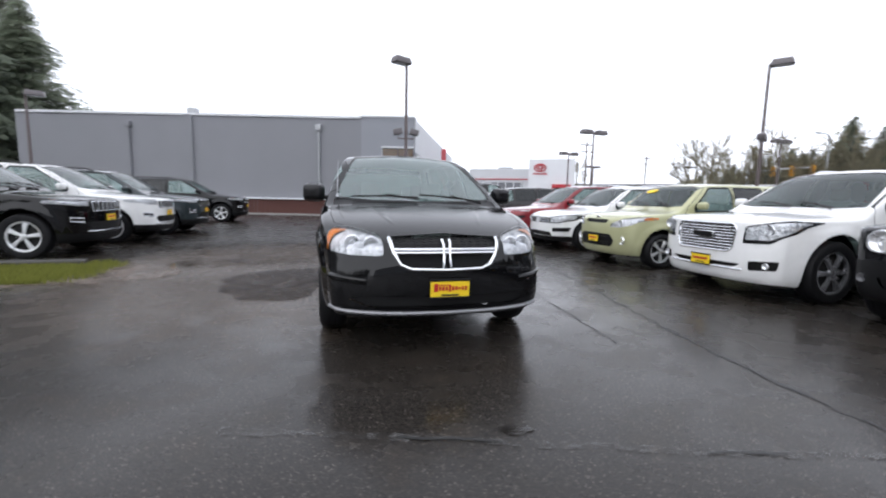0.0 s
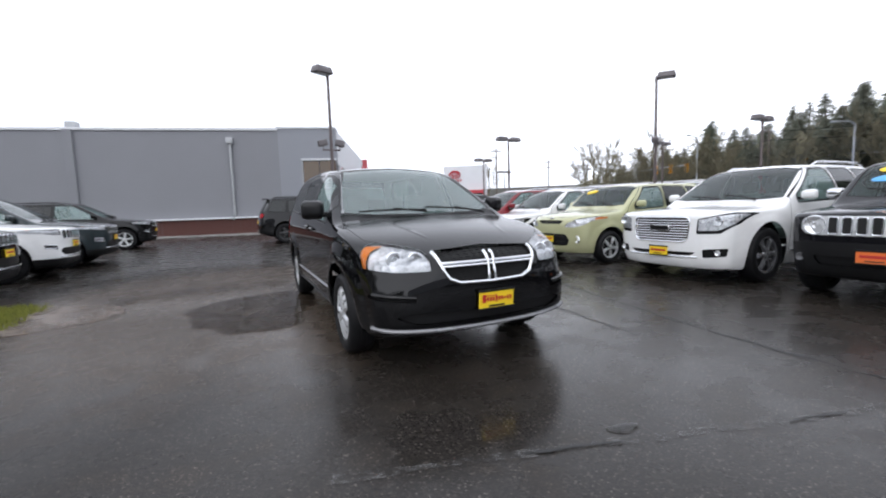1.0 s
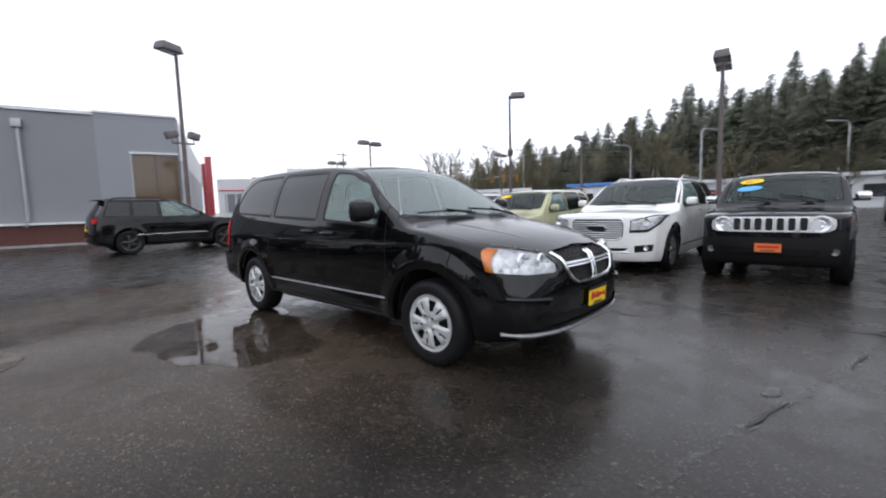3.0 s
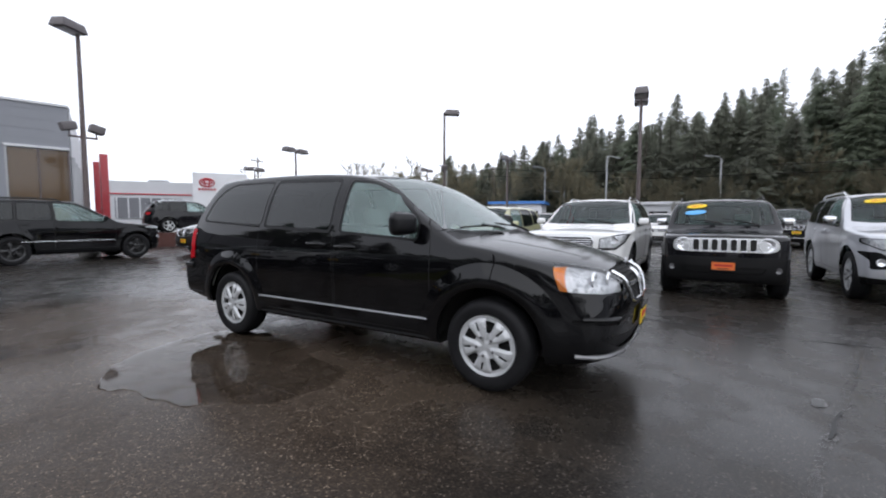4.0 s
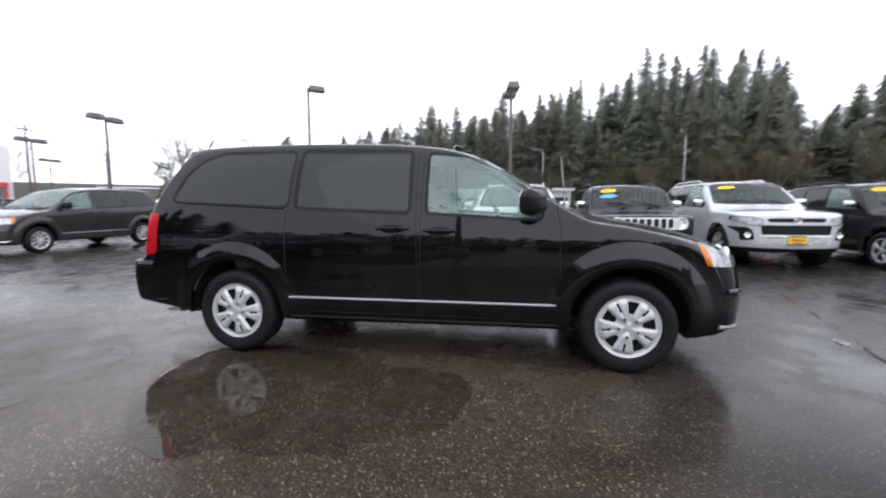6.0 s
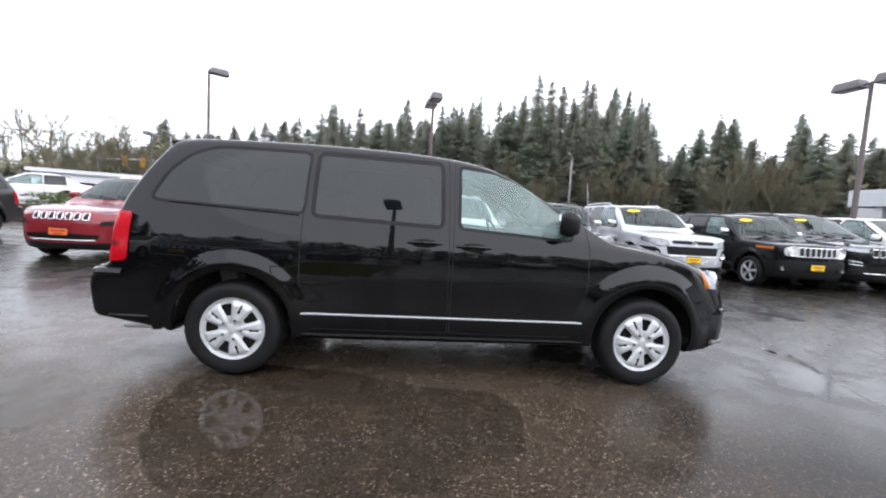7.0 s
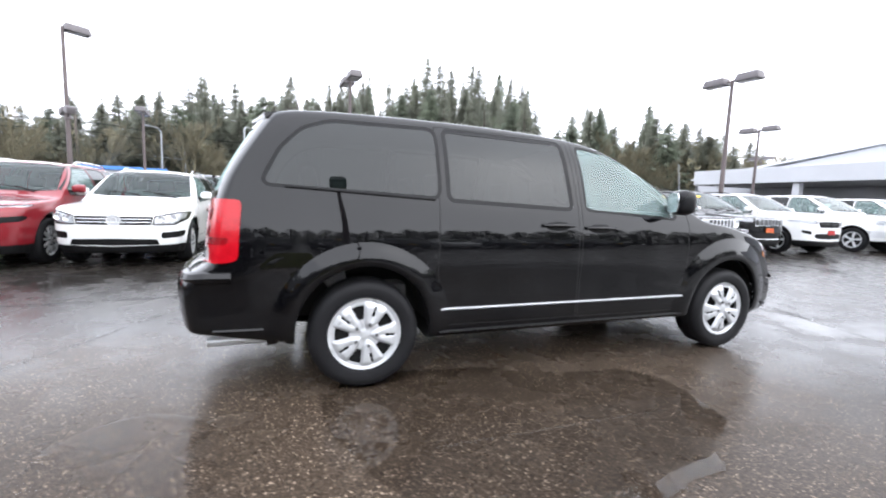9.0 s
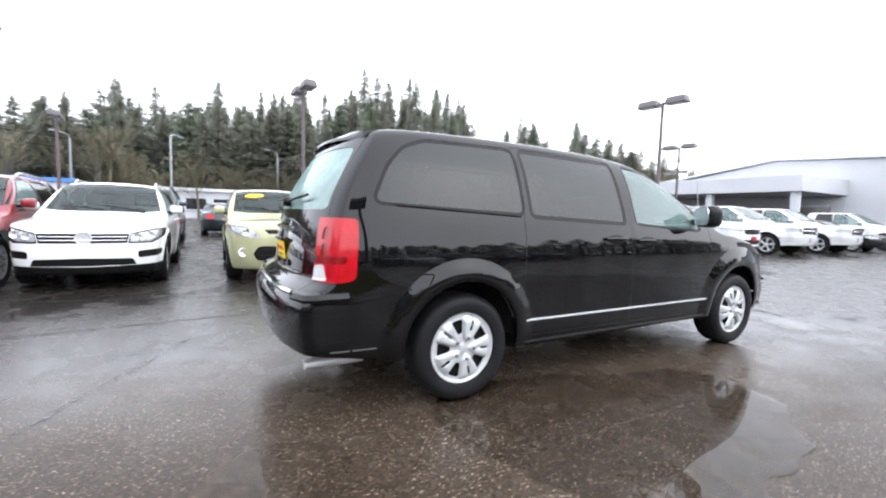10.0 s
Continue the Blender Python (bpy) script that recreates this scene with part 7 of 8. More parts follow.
strip("ground_joint", [(2.3, -8.5), (2.15, -5.5), (2.05, -3.8), (2.13, -2.84), (2.6, -0.4), (3.06, 1.93), (3.5, 4.4), (3.9, 7.5)], 0.05, CRACK, "dark open joint between two asphalt pours", 0.8, 1)
strip("ground_joint", [(1.5, -2.5), (1.75, 0.2), (2.05, 2.6), (1.8, 4.6), (1.6, 6.5)], 0.035, CRACK, "dark open joint between two asphalt pours", 0.8, 2)
strip("ground_joint", [(-3.5, 9.6), (-0.8, 8.3), (1.33, 7.15), (2.55, 6.6), (3.7, 6.2)], 0.06, CRACK, "dark open joint between two asphalt pours", 0.9, 3)
strip("parking_line", [(2.3, -4.33), (0.87, -3.95), (-0.36, -3.58), (-1.4, -3.28)], 0.085, LINE, "worn white parking line", 0.5, 4)
strip("ground_joint", [(1.30, -4.07), (0.92, -3.965)], 0.028, CRACK, "dark crack where the paint has gone", 0.9, 6, 0.008)
strip("ground_joint", [(-0.02, -3.69), (-0.52, -3.54)], 0.028, CRACK, "dark crack where the paint has gone", 0.9, 7, 0.008)
strip("parking_line", [(-0.5, 3.93), (0.42, 3.50), (1.3, 3.10)], 0.07, LINE, "worn white parking line", 0.5, 5)


def puddle(pts, seed, mat):
    """A shallow sheet of rain water with an uneven shore."""
    edge = rounded(pts, 0.35, 6)
    fine = []
    for i, (a, b) in enumerate(edge):
        c, d = edge[(i + 1) % len(edge)]
        k = max(1, int(math.hypot(c - a, d - b) / 0.05))
        for j in range(k):
            x, y = a + (c - a) * j / k, b + (d - b) * j / k
            n = noise.noise(Vector((x * 2.3, y * 2.3, seed))) * 0.16 + noise.noise(Vector((x * 8, y * 8, seed))) * 0.05
            fine.append((x + n, y + n * 0.8))
    bm = bmesh.new()
    bm.faces.new([bm.verts.new((x, y, 0.004)) for x, y in fine])
    bmesh.ops.recalc_face_normals(bm, faces=bm.faces)
    for f in bm.faces:
        if f.normal.z < 0:
            f.normal_flip()
    bmesh.ops.triangulate(bm, faces=bm.faces)
    tagged(part("puddle", bm, mat, sharp=0), "shallow rain puddle on the dark asphalt", "puddle", "puddles")


def water(name, stops):
    m, nt, b, out = nodes_of(name)
    nt.nodes.remove(b)
    tr = nt.nodes.new("ShaderNodeBsdfTransparent")
    tr.inputs[0].default_value = (0.99, 0.985, 0.98, 1)
    gl = nt.nodes.new("ShaderNodeBsdfGlossy")
    gl.inputs["Roughness"].default_value = 0.015
    fr = nt.nodes.new("ShaderNodeFresnel")
    fr.inputs[0].default_value = 1.31
    mx = nt.nodes.new("ShaderNodeMixShader")
    film = nt.nodes.new("ShaderNodeMath")
    film.operation = 'MULTIPLY'
    nt.links.new(fr.outputs[0], film.inputs[0])
    nt.links.new(ramp(nt, noise_node(nt, 2.6, 5, 0.6).outputs[0], stops), film.inputs[1])
    nt.links.new(film.outputs[0], mx.inputs[0])
    nt.links.new(tr.outputs[0], mx.inputs[1])
    nt.links.new(gl.outputs[0], mx.inputs[2])
    nt.links.new(mx.outputs[0], out.inputs[0])
    rip = noise_node(nt, 9, 3)
    bp = nt.nodes.new("ShaderNodeBump")
    bp.inputs["Strength"].default_value, bp.inputs["Distance"].default_value = 0.02, 0.01
    nt.links.new(rip.outputs[0], bp.inputs["Height"])
    nt.links.new(bp.outputs[0], gl.inputs["Normal"])
    return m


WATER = water("rain_water", [(0.30, 0.15), (0.48, 1.0)])
FILM = water("thin_rain_film", [(0.42, 0.0), (0.66, 0.8)])
puddle([(-2.45, 0.65), (-2.2, 1.45), (-1.15, 1.95), (-0.65, 1.4), (-0.95, 0.4), (-1.15, -0.45), (-1.75, -0.5), (-2.15, 0.05)], 3, WATER)
puddle([(-3.6, 2.1), (-3.6, 2.9), (-2.2, 3.1), (-0.9, 3.0), (-1.2, 2.2), (-2.2, 2.3), (-3.1, 2.0)], 5, FILM)
puddle([(-4.6, 4.6), (-3.2, 4.4), (-1.2, 4.9), (-0.6, 5.6), (-2.6, 5.5), (-4.2, 5.3)], 9, FILM)
puddle([(-0.08, -3.6), (0.1, -3.55), (0.14, -3.68), (-0.05, -3.72)], 7, WATER)


def upper_lot():
    """A raised lot held by a low brick wall."""
    out = [(4.5, 18.0), (10.0, 16.6), (26.0, 13.6), (34.0, 40.0), (8.5, 44.0)]
    bm = bmesh.new()
    add_prism(bm, out, -0.1, 0.55, "z")
    tagged(part("upper_lot", bm, ASPHALT, sharp=0), "raised wet asphalt lot behind a brick wall", "ground", kind="structure")
    wall = new("retaining_wall")
    for (ax, ay), (bx, by) in (((4.45, 17.92), (10.0, 16.5)), ((10.0, 16.5), (16.0, 15.35))):
        d = Vector((bx - ax, by - ay, 0))
        yaw = math.atan2(d.y, d.x)
        bm = bmesh.new()
        add_box(bm, ((ax + bx) / 2, (ay + by) / 2, 0.29), (d.length, 0.22, 0.58), 0.0, Matrix.Rotation(yaw, 4, 'Z'))
        part("mortar_core", bm, MORTAR, wall, "", 0)
        bm = bmesh.new()
        add_box(bm, ((ax + bx) / 2, (ay + by) / 2, 0.61), (d.length, 0.30, 0.07), 0.01, Matrix.Rotation(yaw, 4, 'Z'), 1)
        part("coping", bm, BRICK, wall)
        me = None
        for row in range(6):
            for k in range(int(d.length / 0.44)):
                p = Vector((ax, ay, 0)) + d.normalized() * (0.25 + k * 0.44 + (0.2 if row % 2 else 0))
                if me is None:
                    bm = bmesh.new()
                    add_box(bm, (0, 0, 0), (0.42, 0.03, 0.08), 0.004, None, 1)
                    ob = part("brick", bm, BRICK, wall)
                    me = ob.data
                else:
                    ob = new("brick", me)
                    ob.parent = wall
                ob.matrix_basis = pose(p.x + 0.115 * math.sin(yaw), p.y - 0.115 * math.cos(yaw), 0.07 + row * 0.09, 0, 0, math.degrees(yaw))
    tagged(wall, "low brown brick retaining wall round the upper lot", "wall", kind="structure")


upper_lot()


def hedge(at, size, seed):
    r = random.Random(seed)
    vs, fs = [], []
    for j in range(2600):
        x, y, z = (r.uniform(-0.5, 0.5) * size[0], r.uniform(-0.5, 0.5) * size[1], r.random() ** 0.6 * size[2])
        s = 0.10
        n = len(vs)
        vs += [(at[0] + x + r.uniform(-s, s), at[1] + y + r.uniform(-s, s), z + r.uniform(-s, s) * 0.8) for k in range(3)]
        fs.append((n, n + 1, n + 2))
    me = bpy.data.meshes.new("hedge")
    me.from_pydata(vs, [], fs)
    me.materials.append(HEDGE)
    tagged(new("hedge", me), "clipped dark green hedge by the lot", "hedge", kind="stuff")


hedge((13.5, 12.2), (1.6, 4.5, 1.15), 4)


# ---- trees ----
def conifer_meshes(seed, h, wide, mat_gap=0.0, fine=1.0):
    """A trunk and a ragged crown of drooping sprays."""
    rnd = random.Random(seed)
    tv, tf, cv, cf = [], [], [], []
    bend = (rnd.uniform(-0.25, 0.25), rnd.uniform(-0.25, 0.25))
    n = 6
    for i in range(7):
        t = i / 6
        r = 0.32 * (1 - t) + 0.03
        for k in range(n):
            tv.append((bend[0] * t * t + r * math.cos(k * math.tau / n), bend[1] * t * t + r * math.sin(k * math.tau / n), t * h))
    for i in range(6):
        for k in range(n):
            a, b = i * n + k, i * n + (k + 1) % n
            tf.append((a, b, b + n, a + n))
    z = h * rnd.uniform(0.05, 0.13)
    lean = [rnd.uniform(0.65, 1.25) for k in range(8)]
    while z < h * 0.99:
        t = z / h
        taper = min(1.0, (1 - t) * 1.55) ** 0.85
        reach = wide * taper * rnd.uniform(0.55, 1.12) + 0.20
        for b in range(max(3, int((5 + 4 * (1 - t)) * fine))):
            if rnd.random() < mat_gap:
                continue
            a = rnd.uniform(0, math.tau)
            rr = reach * rnd.uniform(0.55, 1.05) * lean[int(a / math.tau * 8) % 8]
            droop = rnd.uniform(0.05, 0.45) * rr
            lift = rnd.uniform(0.0, 0.25) * rr * t
            cx, cy = bend[0] * t * t, bend[1] * t * t
            m = max(2, int(rr * 2.0 * fine))
            for j in range(m):
                u = ((j + rnd.random()) / m) ** 0.7
                px, py = cx + math.cos(a) * rr * u, cy + math.sin(a) * rr * u
                pz = z - droop * u * u + lift * u + rnd.uniform(-0.22, 0.22)
                s = (0.30 + 0.34 * min(1.5, reach) * (1.15 - u * 0.6)) * rnd.uniform(0.7, 1.5) / fine ** 0.6
                for side in (-1, 1):
                    q = a + side * rnd.uniform(0.2, 1.3)
                    ex, ey = math.cos(q) * s, math.sin(q) * s
                    wx, wy = -math.sin(q) * s * 0.30, math.cos(q) * s * 0.30
                    tip = pz - s * rnd.uniform(0.15, 0.75)
                    k = len(cv)
                    cv.extend([(px + wx, py + wy, pz + 0.10 * s), (px - wx, py - wy, pz - 0.15 * s), (px + ex - wx * 0.3, py + ey - wy * 0.3, tip - 0.12 * s), (px + ex * 0.9 + wx * 0.3, py + ey * 0.9 + wy * 0.3, tip + 0.12 * s)])
                    cf.append((k, k + 1, k + 2, k + 3))
        z += rnd.uniform(0.24, 0.50) * (0.65 + 0.6 * (1 - t)) / fine ** 0.5
    t_me, c_me = bpy.data.meshes.new("trunk"), bpy.data.meshes.new("crown")
    t_me.from_pydata(tv, [], tf)
    c_me.from_pydata(cv, [], cf)
    return t_me, c_me


def tree_kind(seed, h, wide, mat, gap, fine=1.0):
    t_me, c_me = conifer_meshes(seed, h, wide, gap, fine)
    t_me.materials.append(BARK)
    c_me.materials.append(mat)
    return t_me, c_me


FIRS = [tree_kind(11, 20.0, 3.6, NEEDLE, 0.10, 1.5), tree_kind(12, 20.0, 3.3, NEEDLE, 0.25, 1.5), tree_kind(13, 20.0, 4.3, CEDAR, 0.04, 1.4), tree_kind(14, 20.0, 3.8, NEEDLE, 0.40, 1.5),
        tree_kind(15, 20.0, 4.1, CEDAR, 0.10, 1.4), tree_kind(16, 20.0, 3.0, NEEDLE, 0.50, 1.5), tree_kind(17, 20.0, 4.4, CEDAR, 0.15, 0.5), tree_kind(18, 20.0, 4.0, NEEDLE, 0.15, 0.5)]


def stand_tree(kind, at, h, spin, label="tall dark green fir in the wood", girth=1.0):
    t_me, c_me = FIRS[kind]
    root = new("fir_tree")
    s = h / 20.0
    root.matrix_basis = pose(*at, 0, 0, spin) @ Matrix.Diagonal((s * girth, s * girth, s, 1))
    for nm, me in (("trunk", t_me), ("crown", c_me)):
        ob = new(nm, me)
        ob.parent = root
    tagged(root, label, "tree", "firs of the wood")


SKYLINE = [(44, 3.2), (39, 4.2), (35, 6.0), (31, 6.0), (29.5, 7.4), (28.3, 9.9), (26.5, 7.2), (24.5, 7.0), (22, 8.8), (18.5, 10.2), (14.5, 11.2), (11, 11.6), (7.5, 12.4), (4.5, 12.6), (1.5, 13.6), (-2.4, 13.4), (-7.5, 15.3),
           (-11, 13.6), (-14, 15.9), (-19, 15.9), (-23, 15.7), (-27, 14.8), (-29.5, 13.4), (-31, 10.0), (-32.5, 8.5), (-35.3, 12.2), (-38, 12.6), (-40.5, 8.5), (-44, 11.4), (-49, 10.4), (-53, 7.5), (-58, 5.4), (-62, 5.6)]
rnd = random.Random(21)


def rise(d):
    return max(0.0, min(5.0, (d - 62) * 0.16))


az = 43.0
count = 0
while az > -62:
    elev = tab(SKYLINE[::-1], az)
    for d0 in (65, 76, 90):
        a = az + rnd.uniform(-1.2, 1.2)
        d = d0 + rnd.uniform(-4, 4)
        e = tab(SKYLINE[::-1], a) * (rnd.uniform(1.0, 1.14) if d0 == 90 and rnd.random() < 0.5 else rnd.uniform(0.68, 1.0))
        base = rise(d)
        h = d * math.tan(radians(e)) + 1.2 - base
        if h > 3.5:
            stand_tree(rnd.randrange(6), (-3.3 + d * math.cos(radians(a)), d * math.sin(radians(a)), base - 0.3), h, rnd.uniform(0, 360), girth=max(0.95, min(1.8, 20.0 / h)))
            count += 1
    az -= 0.95 if -30 < az < 8 else 1.3

for x, y, h, k in ((-25.5, 31.0, 18.5, 2), (-28.5, 29.0, 17.5, 0), (-23.5, 34.5, 15.5, 4), (-33.0, 27.0, 14.0, 1), (-26.0, 38.0, 19.0, 0)):
    stand_tree(k, (x, y, -0.2), h, 40 * k, "broad fir behind the grey building", 1.5)
for k in range(94):
    a = radians(125 + k * 1.24 + rnd.uniform(-0.6, 0.6))
    d = 60 + rnd.uniform(-6, 8)
    stand_tree(6 + k % 2, (d * math.cos(a), d * math.sin(a), -2.2), rnd.uniform(9.5, 13.0), k * 50, "fir beyond the far side of the lot", 1.6)


def hillside():
    bm = bmesh.new()
    rows = []
    for i in range(40):
        a = radians(60 - i * 3.3)
        rows.append([bm.verts.new((-3.3 + d * math.cos(a), d * math.sin(a), z)) for d, z in ((61, -0.05), (70, 1.2), (80, 2.9), (94, 5.0), (120, 5.5), (160, -2.0))])
    for a, b in zip(rows, rows[1:]):
        for k in range(5):
            bm.faces.new((a[k], a[k + 1], b[k + 1], b[k]))
    bmesh.ops.recalc_face_normals(bm, faces=bm.faces)
    tagged(part("hillside", bm, surface("forest_floor", (0.030, 0.028, 0.018), 0.95, vary=0.4, scale=0.3, bumpy=0.5)), "dark forest floor rising behind the road", "ground", kind="structure")


hillside()


def undergrowth():
    """Bushes and low scrub along the foot of the wood."""
    r = random.Random(8)
    vs, fs = [], []
    for c in range(520):
        a = radians(r.uniform(-60, 42))
        d = r.uniform(60, 74)
        cx, cy = -3.3 + d * math.cos(a), d * math.sin(a)
        top = r.uniform(1.2, 5.5) if r.random() < 0.6 else r.uniform(4, 9)
        wide = r.uniform(0.9, 2.2)
        for j in range(70):
            u, v = r.uniform(0, math.tau), r.random() ** 0.7
            q = wide * math.sqrt(max(0.05, 1 - v * v)) * r.uniform(0.5, 1.0)
            x, y, z = cx + q * math.cos(u), cy + q * math.sin(u), rise(d) + top * v
            s = r.uniform(0.16, 0.45)
            n = len(vs)
            vs += [(x + r.uniform(-s, s), y + r.uniform(-s, s), z + r.uniform(-s, s)) for k in range(3)]
            fs.append((n, n + 1, n + 2))
    me = bpy.data.meshes.new("undergrowth")
    me.from_pydata(vs, [], fs)
    me.materials.append(BRUSH)
    tagged(new("undergrowth", me), "brown and green scrub at the foot of the wood", "bushes", kind="stuff")


undergrowth()


def bare_kind(seed, h):
    """Trunk and twig meshes of a leafless tree."""
    r = random.Random(seed)
    bm = bmesh.new()
    top = Vector((r.uniform(-0.4, 0.4), r.uniform(-0.4, 0.4), h * 0.75))
    add_tube(bm, [(0, 0, -0.3), top * 0.5, top], 0.16, 6, taper=0.05)
    t_me = bpy.data.meshes.new("trunk")
    bm.to_mesh(t_me)
    bm.free()
    vs, fs = [], []

    def limb(p, d, l, w, depth):
        q = p + d * l
        side = d.cross(Vector((0.3, 0.2, 1))).normalized() * w
        up = d.cross(side).normalized() * w
        n = len(vs)
        vs.extend([tuple(p + side), tuple(p + up), tuple(p - side), tuple(q + side * 0.4), tuple(q + up * 0.4), tuple(q - side * 0.4)])
        fs.extend([(n, n + 1, n + 4, n + 3), (n + 1, n + 2, n + 5, n + 4), (n + 2, n, n + 3, n + 5)])
        if depth:
            for k in range(4):
                e = (d + Vector((r.uniform(-1, 1), r.uniform(-1, 1), r.uniform(-0.2, 0.9))) * 0.75).normalized()
                limb(p + d * l * r.uniform(0.4, 1.0), e, l * r.uniform(0.5, 0.75), w * 0.6, depth - 1)
    for k in range(12):
        t = r.uniform(0.25, 1.0)
        a = r.uniform(0, math.tau)
        limb(top * t, Vector((math.cos(a), math.sin(a), r.uniform(0.5, 1.2))).normalized(), h * 0.24 * (1.25 - t * 0.6), 0.055, 3)
    c_me = bpy.data.meshes.new("twig_crown")
    c_me.from_pydata(vs, [], fs)
    for me in (t_me, c_me):
        me.materials.append(TWIG)
    return t_me, c_me


BARE = [bare_kind(40 + k, 8.0) for k in range(4)]


def bare_tree(kind, at, h, spin):
    root = new("bare_tree")
    root.matrix_basis = pose(*at, 0, 0, spin) @ Matrix.Scale(h / 8.0, 4)
    for nm, me in zip(("trunk", "twig_crown"), BARE[kind]):
        ob = new(nm, me)
        ob.parent = root
    tagged(root, "bare leafless tree with fine grey brown twigs", "tree", "bare trees")


for k, (a, d, h) in enumerate(((33.0, 58, 8.5), (29.8, 57, 7.5), (37, 60, 6.0), (5.5, 60, 8.0), (0.8, 59, 7.5), (-33, 62, 9.0), (-36.5, 61, 8.0), (-31, 63, 10.0), (-45, 58, 7.0), (26, 60, 7.0), (55, 72, 8.0), (-27, 62, 9.5))):
    bare_tree(k % 4, (-3.3 + d * math.cos(radians(a)), d * math.sin(radians(a)), rise(d) - 0.1), h, 77 * k)
for k in range(72):
    a, d = 40 - k * 1.36 + rnd.uniform(-0.8, 0.8), rnd.uniform(57, 66)
    bare_tree(k % 4, (-3.3 + d * math.cos(radians(a)), d * math.sin(radians(a)), rise(d) - 0.1), rnd.uniform(5.5, 11.5), 61 * k)


# ---- things ----
van, _ = make_minivan("minivan", BLACK)
tagged(van, "glossy black minivan wet with rain on silver hubcapped wheels", "minivan")


def park(car, nose_x, y, turn, length_front):
    """Stands a car so that its nose is at nose_x; turn -90 faces -x, 90 faces +x."""
    car.matrix_basis = pose(nose_x + (length_front if turn < 0 else -length_front), y, 0, 0, 0, turn)
    return car


ROW = "cars in the facing row"
LEFT = "cars in the far row"
hatch, sk = make_hatchback("hatchback", GREEN)
front_card(hatch, sk, 0.50)
sticker(hatch, sk, -0.38, 1.44, 0.34, 0.12, YELLOW)
tagged(park(hatch, 4.10, 1.85, -90, 2.095), "pale green boxy hatchback with round fog lamps", "car", ROW)
large_suv, sk = make_large_suv("large_suv", WHITE)
front_card(large_suv, sk, 0.46)
tagged(park(large_suv, 4.05, -0.76, -90, 2.49), "large white SUV with a chrome barred grille", "car", ROW)
boxy, sk = make_boxy_suv("compact_suv", GREY)
front_card(boxy, sk, 0.55, ORANGE)
sticker(boxy, sk, -0.40, 1.52, 0.34, 0.13, YELLOW, "2017")
sticker(boxy, sk, -0.42, 1.40, 0.36, 0.12, BLUECARD)
tagged(park(boxy, 4.20, -3.16, -90, 2.085), "dark grey compact SUV with round headlights and stickers", "car", ROW)
boxy_two = copy_thing(boxy, Matrix())
repaint(boxy_two, GREY, BLACK)
repaint(boxy_two, ORANGE, YELLOW)
for o in list(boxy_two.children_recursive):
    if o.type == 'MESH' and o.data.materials[0] is BLUECARD:
        bpy.data.objects.remove(o)
tagged(park(boxy_two, 4.35, -8.45, -90, 2.085), "black compact SUV with a yellow card on its bumper", "car", ROW)
offroad, sk = make_offroad_suv("offroad_suv", SILVER)
front_card(offroad, sk, 0.56)
sticker(offroad, sk, -0.40, 1.60, 0.36, 0.13, YELLOW, "2016")
tagged(park(offroad, 4.65, -5.85, -90, 2.315), "silver off-road SUV with chrome bumper bars", "car", ROW)
small_suv, sk = make_small_suv("small_suv", WHITE)
tagged(park(small_suv, 4.20, 4.49, -90, 2.20), "small white SUV with a round badge on its grille", "car", ROW)
red_suv, sk = make_slim_lamp_suv("red_suv", RED)
front_card(red_suv, sk, 0.55, ORANGE)
tagged(park(red_suv, 3.95, 6.45, -90, 2.30), "dark red SUV with slim headlights and chrome wheels", "car", ROW)
van2, sk = make_minivan("grey_minivan", TAUPE, 10)
tagged(park(van2, 4.05, 12.2, -90, 2.46), "dark grey minivan with alloy wheels and yellow card", "minivan", ROW)

slotted, gsk = make_slotted_suv("slotted_grille_suv", BLACK)
front_card(slotted, gsk, 0.71)
GF = 2.915 / 2 + 0.90
tagged(park(slotted, -5.12, 4.2, 90, GF), "black SUV with chrome slotted grille and a yellow card", "car", LEFT)
for y, x, mat, lab in ((6.75, -4.95, WHITE, "white SUV with a slotted grille beside a black one"), (9.2, -4.74, TEAL, "dark green SUV with a slotted grille and yellow card"), (15.4, -4.70, BLACK, "black SUV parked near the grey building wall")):
    c = copy_thing(slotted, Matrix())
    if mat is not BLACK:
        repaint(c, BLACK, mat)
    tagged(park(c, x, y, 90, GF), lab, "car", LEFT)
c = copy_thing(slotted, pose(1.45, 13.75, 0, 0, 0, 90))
tagged(c, "black SUV with black wheels standing alone near the building", "car")
for o in list(c.children_recursive):
    if o.name.split(".")[0] in ("holder", "print"):
        bpy.data.objects.remove(o)
for o in list(c.children_recursive):
    if o.name.split(".")[0] == "front_card":
        bpy.data.objects.remove(o)
repaint(c, ALLOY, DARKRIM)
card(c, "rear_card", gsk.rear(0, 0.85, 0.012), 0.30, 0.15, 180, YELLOW, [(0, 0.05, 0.8, 0.18, INKRED)], 0)
c = copy_thing(slotted, Matrix())
repaint(c, BLACK, GREY)
repaint(c, YELLOW, ORANGE)
sticker(c, gsk, -0.40, 1.62, 0.34, 0.12, YELLOW)
tagged(park(c, 4.45, -10.4, -90, GF), "dark SUV with a chrome slotted grille in the row", "car", ROW)
long_suv, sk = make_slotted_suv("white_suv", WHITE, 5, ALLOY, True)
front_card(long_suv, sk, 0.67, INKRED)
tagged(park(long_suv, 4.25, -12.7, -90, 3.04 / 2 + 0.9), "white three-row SUV with a dark split grille", "car", ROW)
pickup, sk = make_truck("pickup_truck", WHITE)
tagged(park(pickup, 4.2, -16.6, -90, 2.785), "white crew cab pickup truck with chrome grille", "truck", ROW)
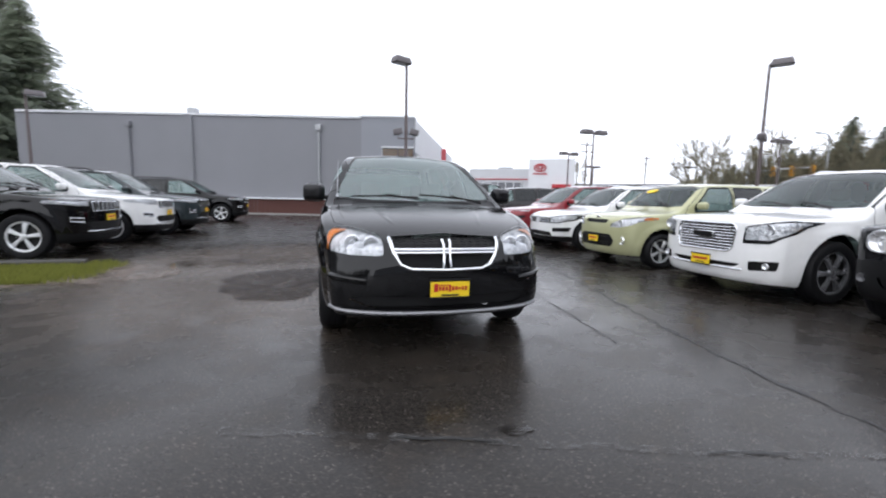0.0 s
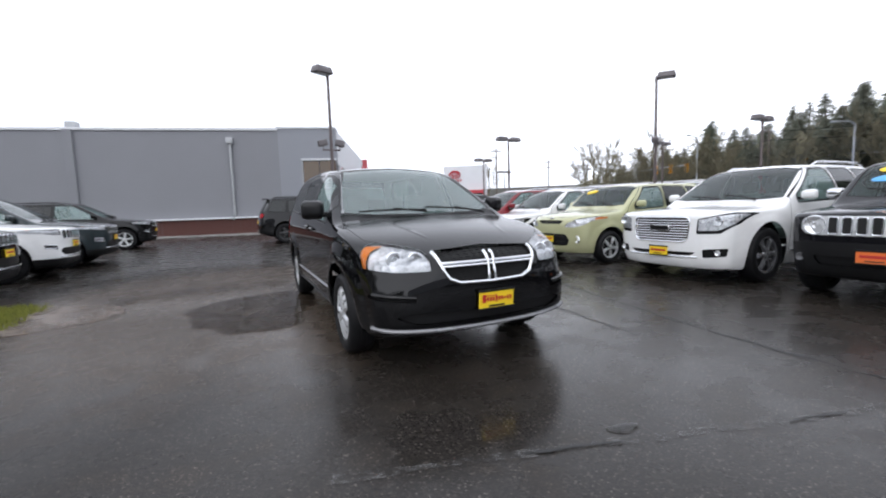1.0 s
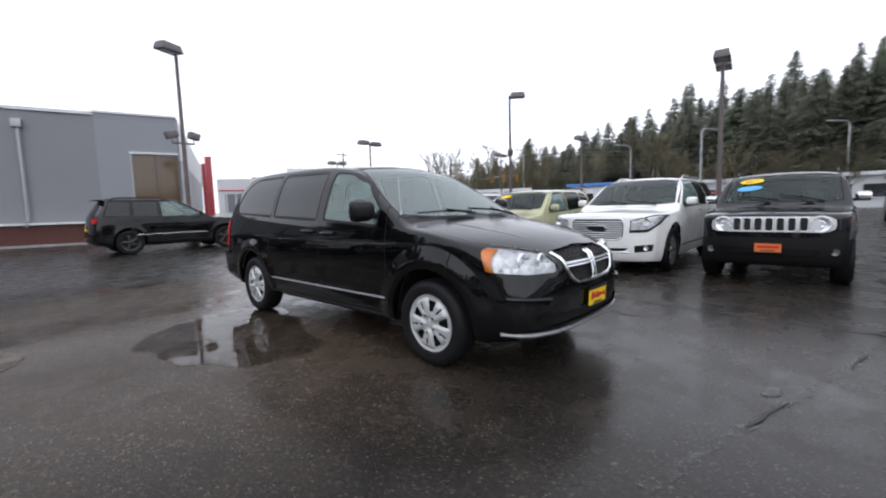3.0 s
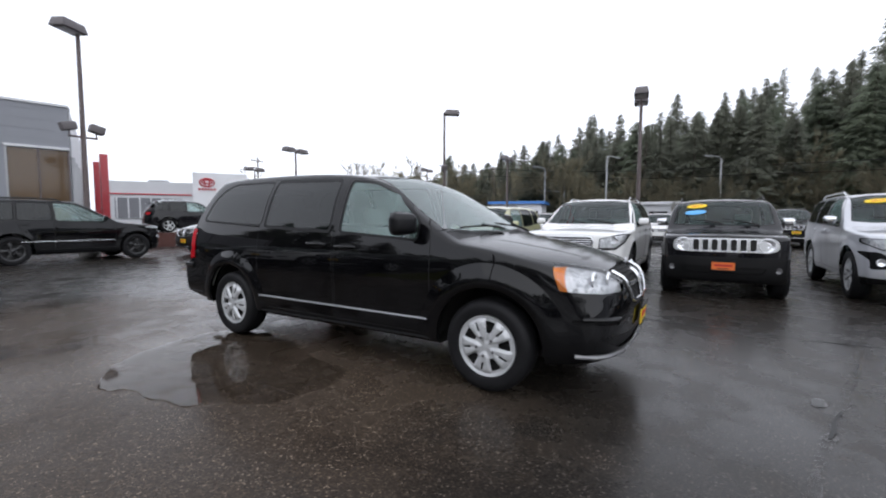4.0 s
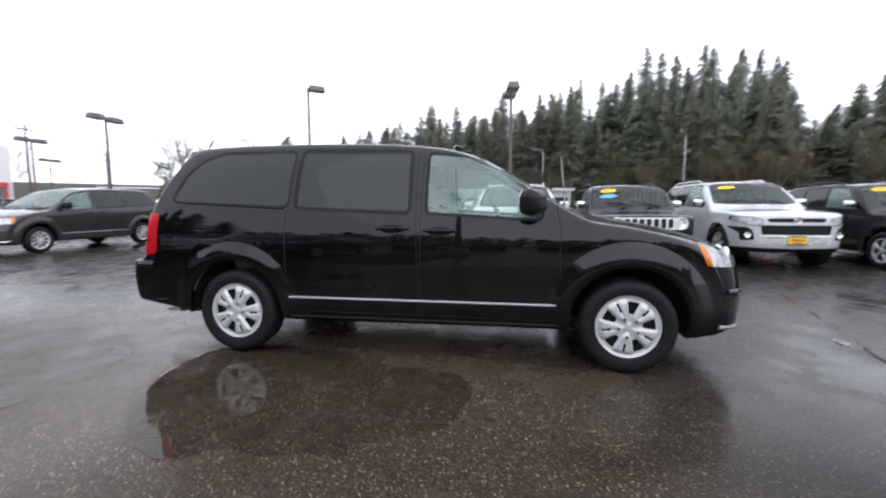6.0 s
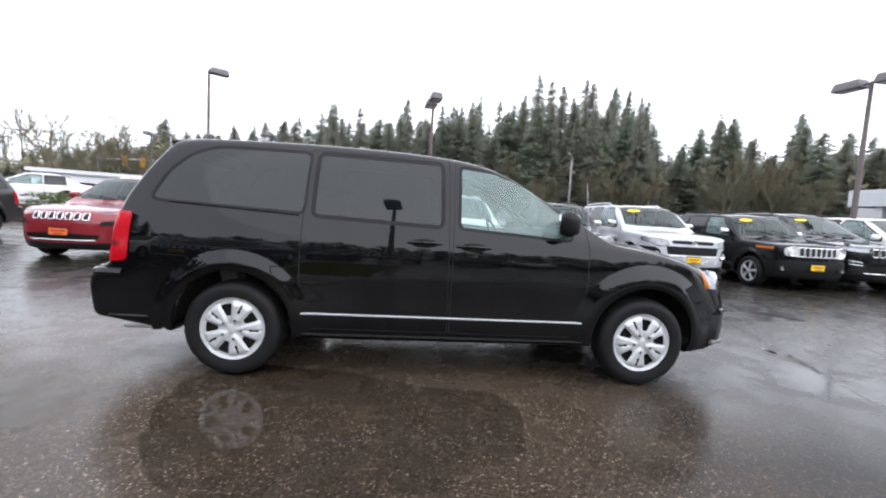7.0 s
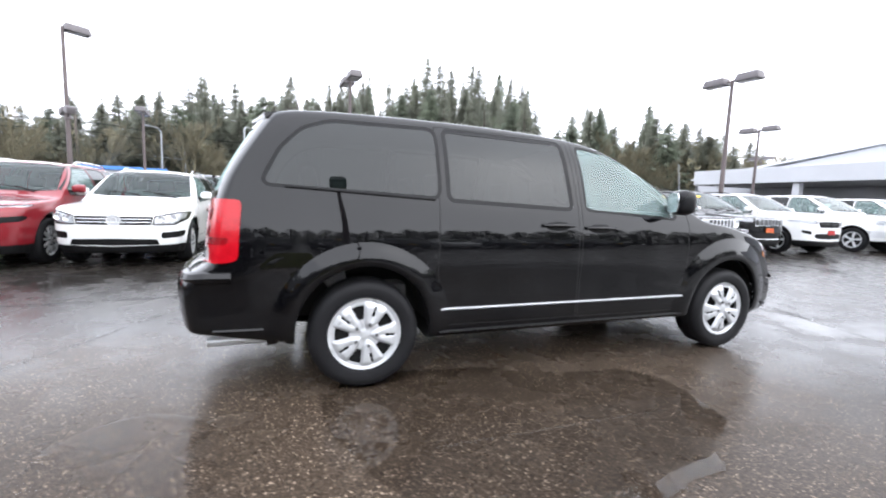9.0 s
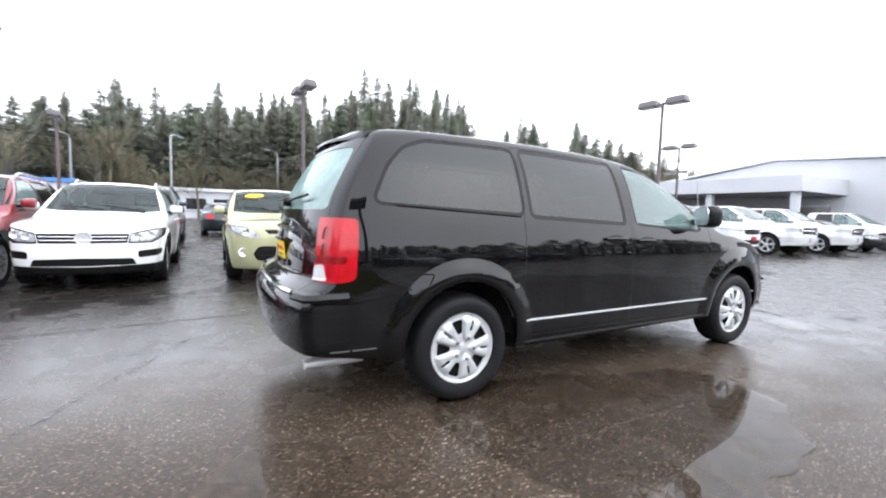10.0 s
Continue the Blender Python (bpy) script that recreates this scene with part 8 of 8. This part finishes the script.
c = tagged(copy_thing(pickup, Matrix()), "white crew cab pickup truck next to another", "truck", ROW)
park(c, 4.0, -20.2, -90, 2.785)
cross, sk = make_crossover("crossover", GREY)
tagged(cross, "dark crossover with a sloping tail on the upper lot", "car")
cross.matrix_basis = pose(9.5, 21.5, 0.55, 0, 0, 75)
sed, sk = make_sedan("sedan", TEAL)
sed.matrix_basis = pose(19.5, 2.5, 0, 0, 0, 90)
tagged(sed, "dark blue sedan with its tail towards the row", "car")

BACK = "cars in the rows behind"
for src, mat, x, y, turn, lab in ((slotted, TEAL, 12.4, 4.75, -90, "dark SUV in the second row facing the lot"), (small_suv, WHITE, 22.2, -0.9, -90, "white SUV parked in the far row"), (slotted, GREY, 22.6, -6.4, -90, "dark grey SUV parked in the far row"),
                                  (sed, WHITE, 21.5, 17.5, -90, "white sedan parked in the far row"), (sed, SILVER, 21.5, 14.6, -90, "silver sedan parked in the far row"), (cross, RED, 28.0, 1.2, 90, "red crossover with its tail to the lot"),
                                  (sed, GREY, 6.5, -24.0, -90, "dark sedan at the end of the row"), (red_suv, WHITE, 24.0, 6.0, -90, "white SUV parked in the far row"), (cross, BLACK, 14.5, -10.0, 90, "black crossover parked behind the row"),
                                  (sed, SILVER, 27.0, -12.0, 90, "silver sedan parked in the far row"), (pickup, WHITE, 6.8, -27.5, -90, "white pickup truck at the end of the row"), (cross, WHITE, 24.0, 11.5, -90, "white crossover parked in the far row")):
    c = copy_thing(src, pose(x, y, 0, 0, 0, turn))
    base = {slotted: BLACK, small_suv: WHITE, sed: TEAL, cross: GREY, red_suv: RED, pickup: WHITE}[src]
    if mat is not base:
        repaint(c, base, mat)
    tagged(c, lab, "car", BACK)

c = copy_thing(sed, pose(16.5, 17.4, 0.55, 0, 0, 216))
repaint(c, TEAL, WHITE)
tagged(c, "white sedan on the upper lot behind the hedge", "car", BACK)

# the row across the next aisle, seen only in the van's flank
ACROSS_AISLE = "cars across the next aisle"
for src, mat, y, lab in ((slotted, BLACK, 3.5, "black SUV with a yellow card across the aisle"), (boxy_two, BLACK, 0.6, "black compact SUV across the aisle"), (slotted, GREY, -2.7, "dark grey SUV across the aisle"),
                         (small_suv, WHITE, -5.2, "small white SUV across the aisle"), (slotted, TEAL, -7.9, "dark green SUV across the aisle"), (boxy_two, BLACK, -10.4, "black compact SUV with a yellow card across the aisle"),
                         (slotted, BLACK, -13.1, "black SUV at the far end across the aisle")):
    c = copy_thing(src, pose(-17.4, y, 0, 0, 0, 90))
    if src is slotted and mat is not BLACK:
        repaint(c, BLACK, mat)
    tagged(c, lab, "car", ACROSS_AISLE)
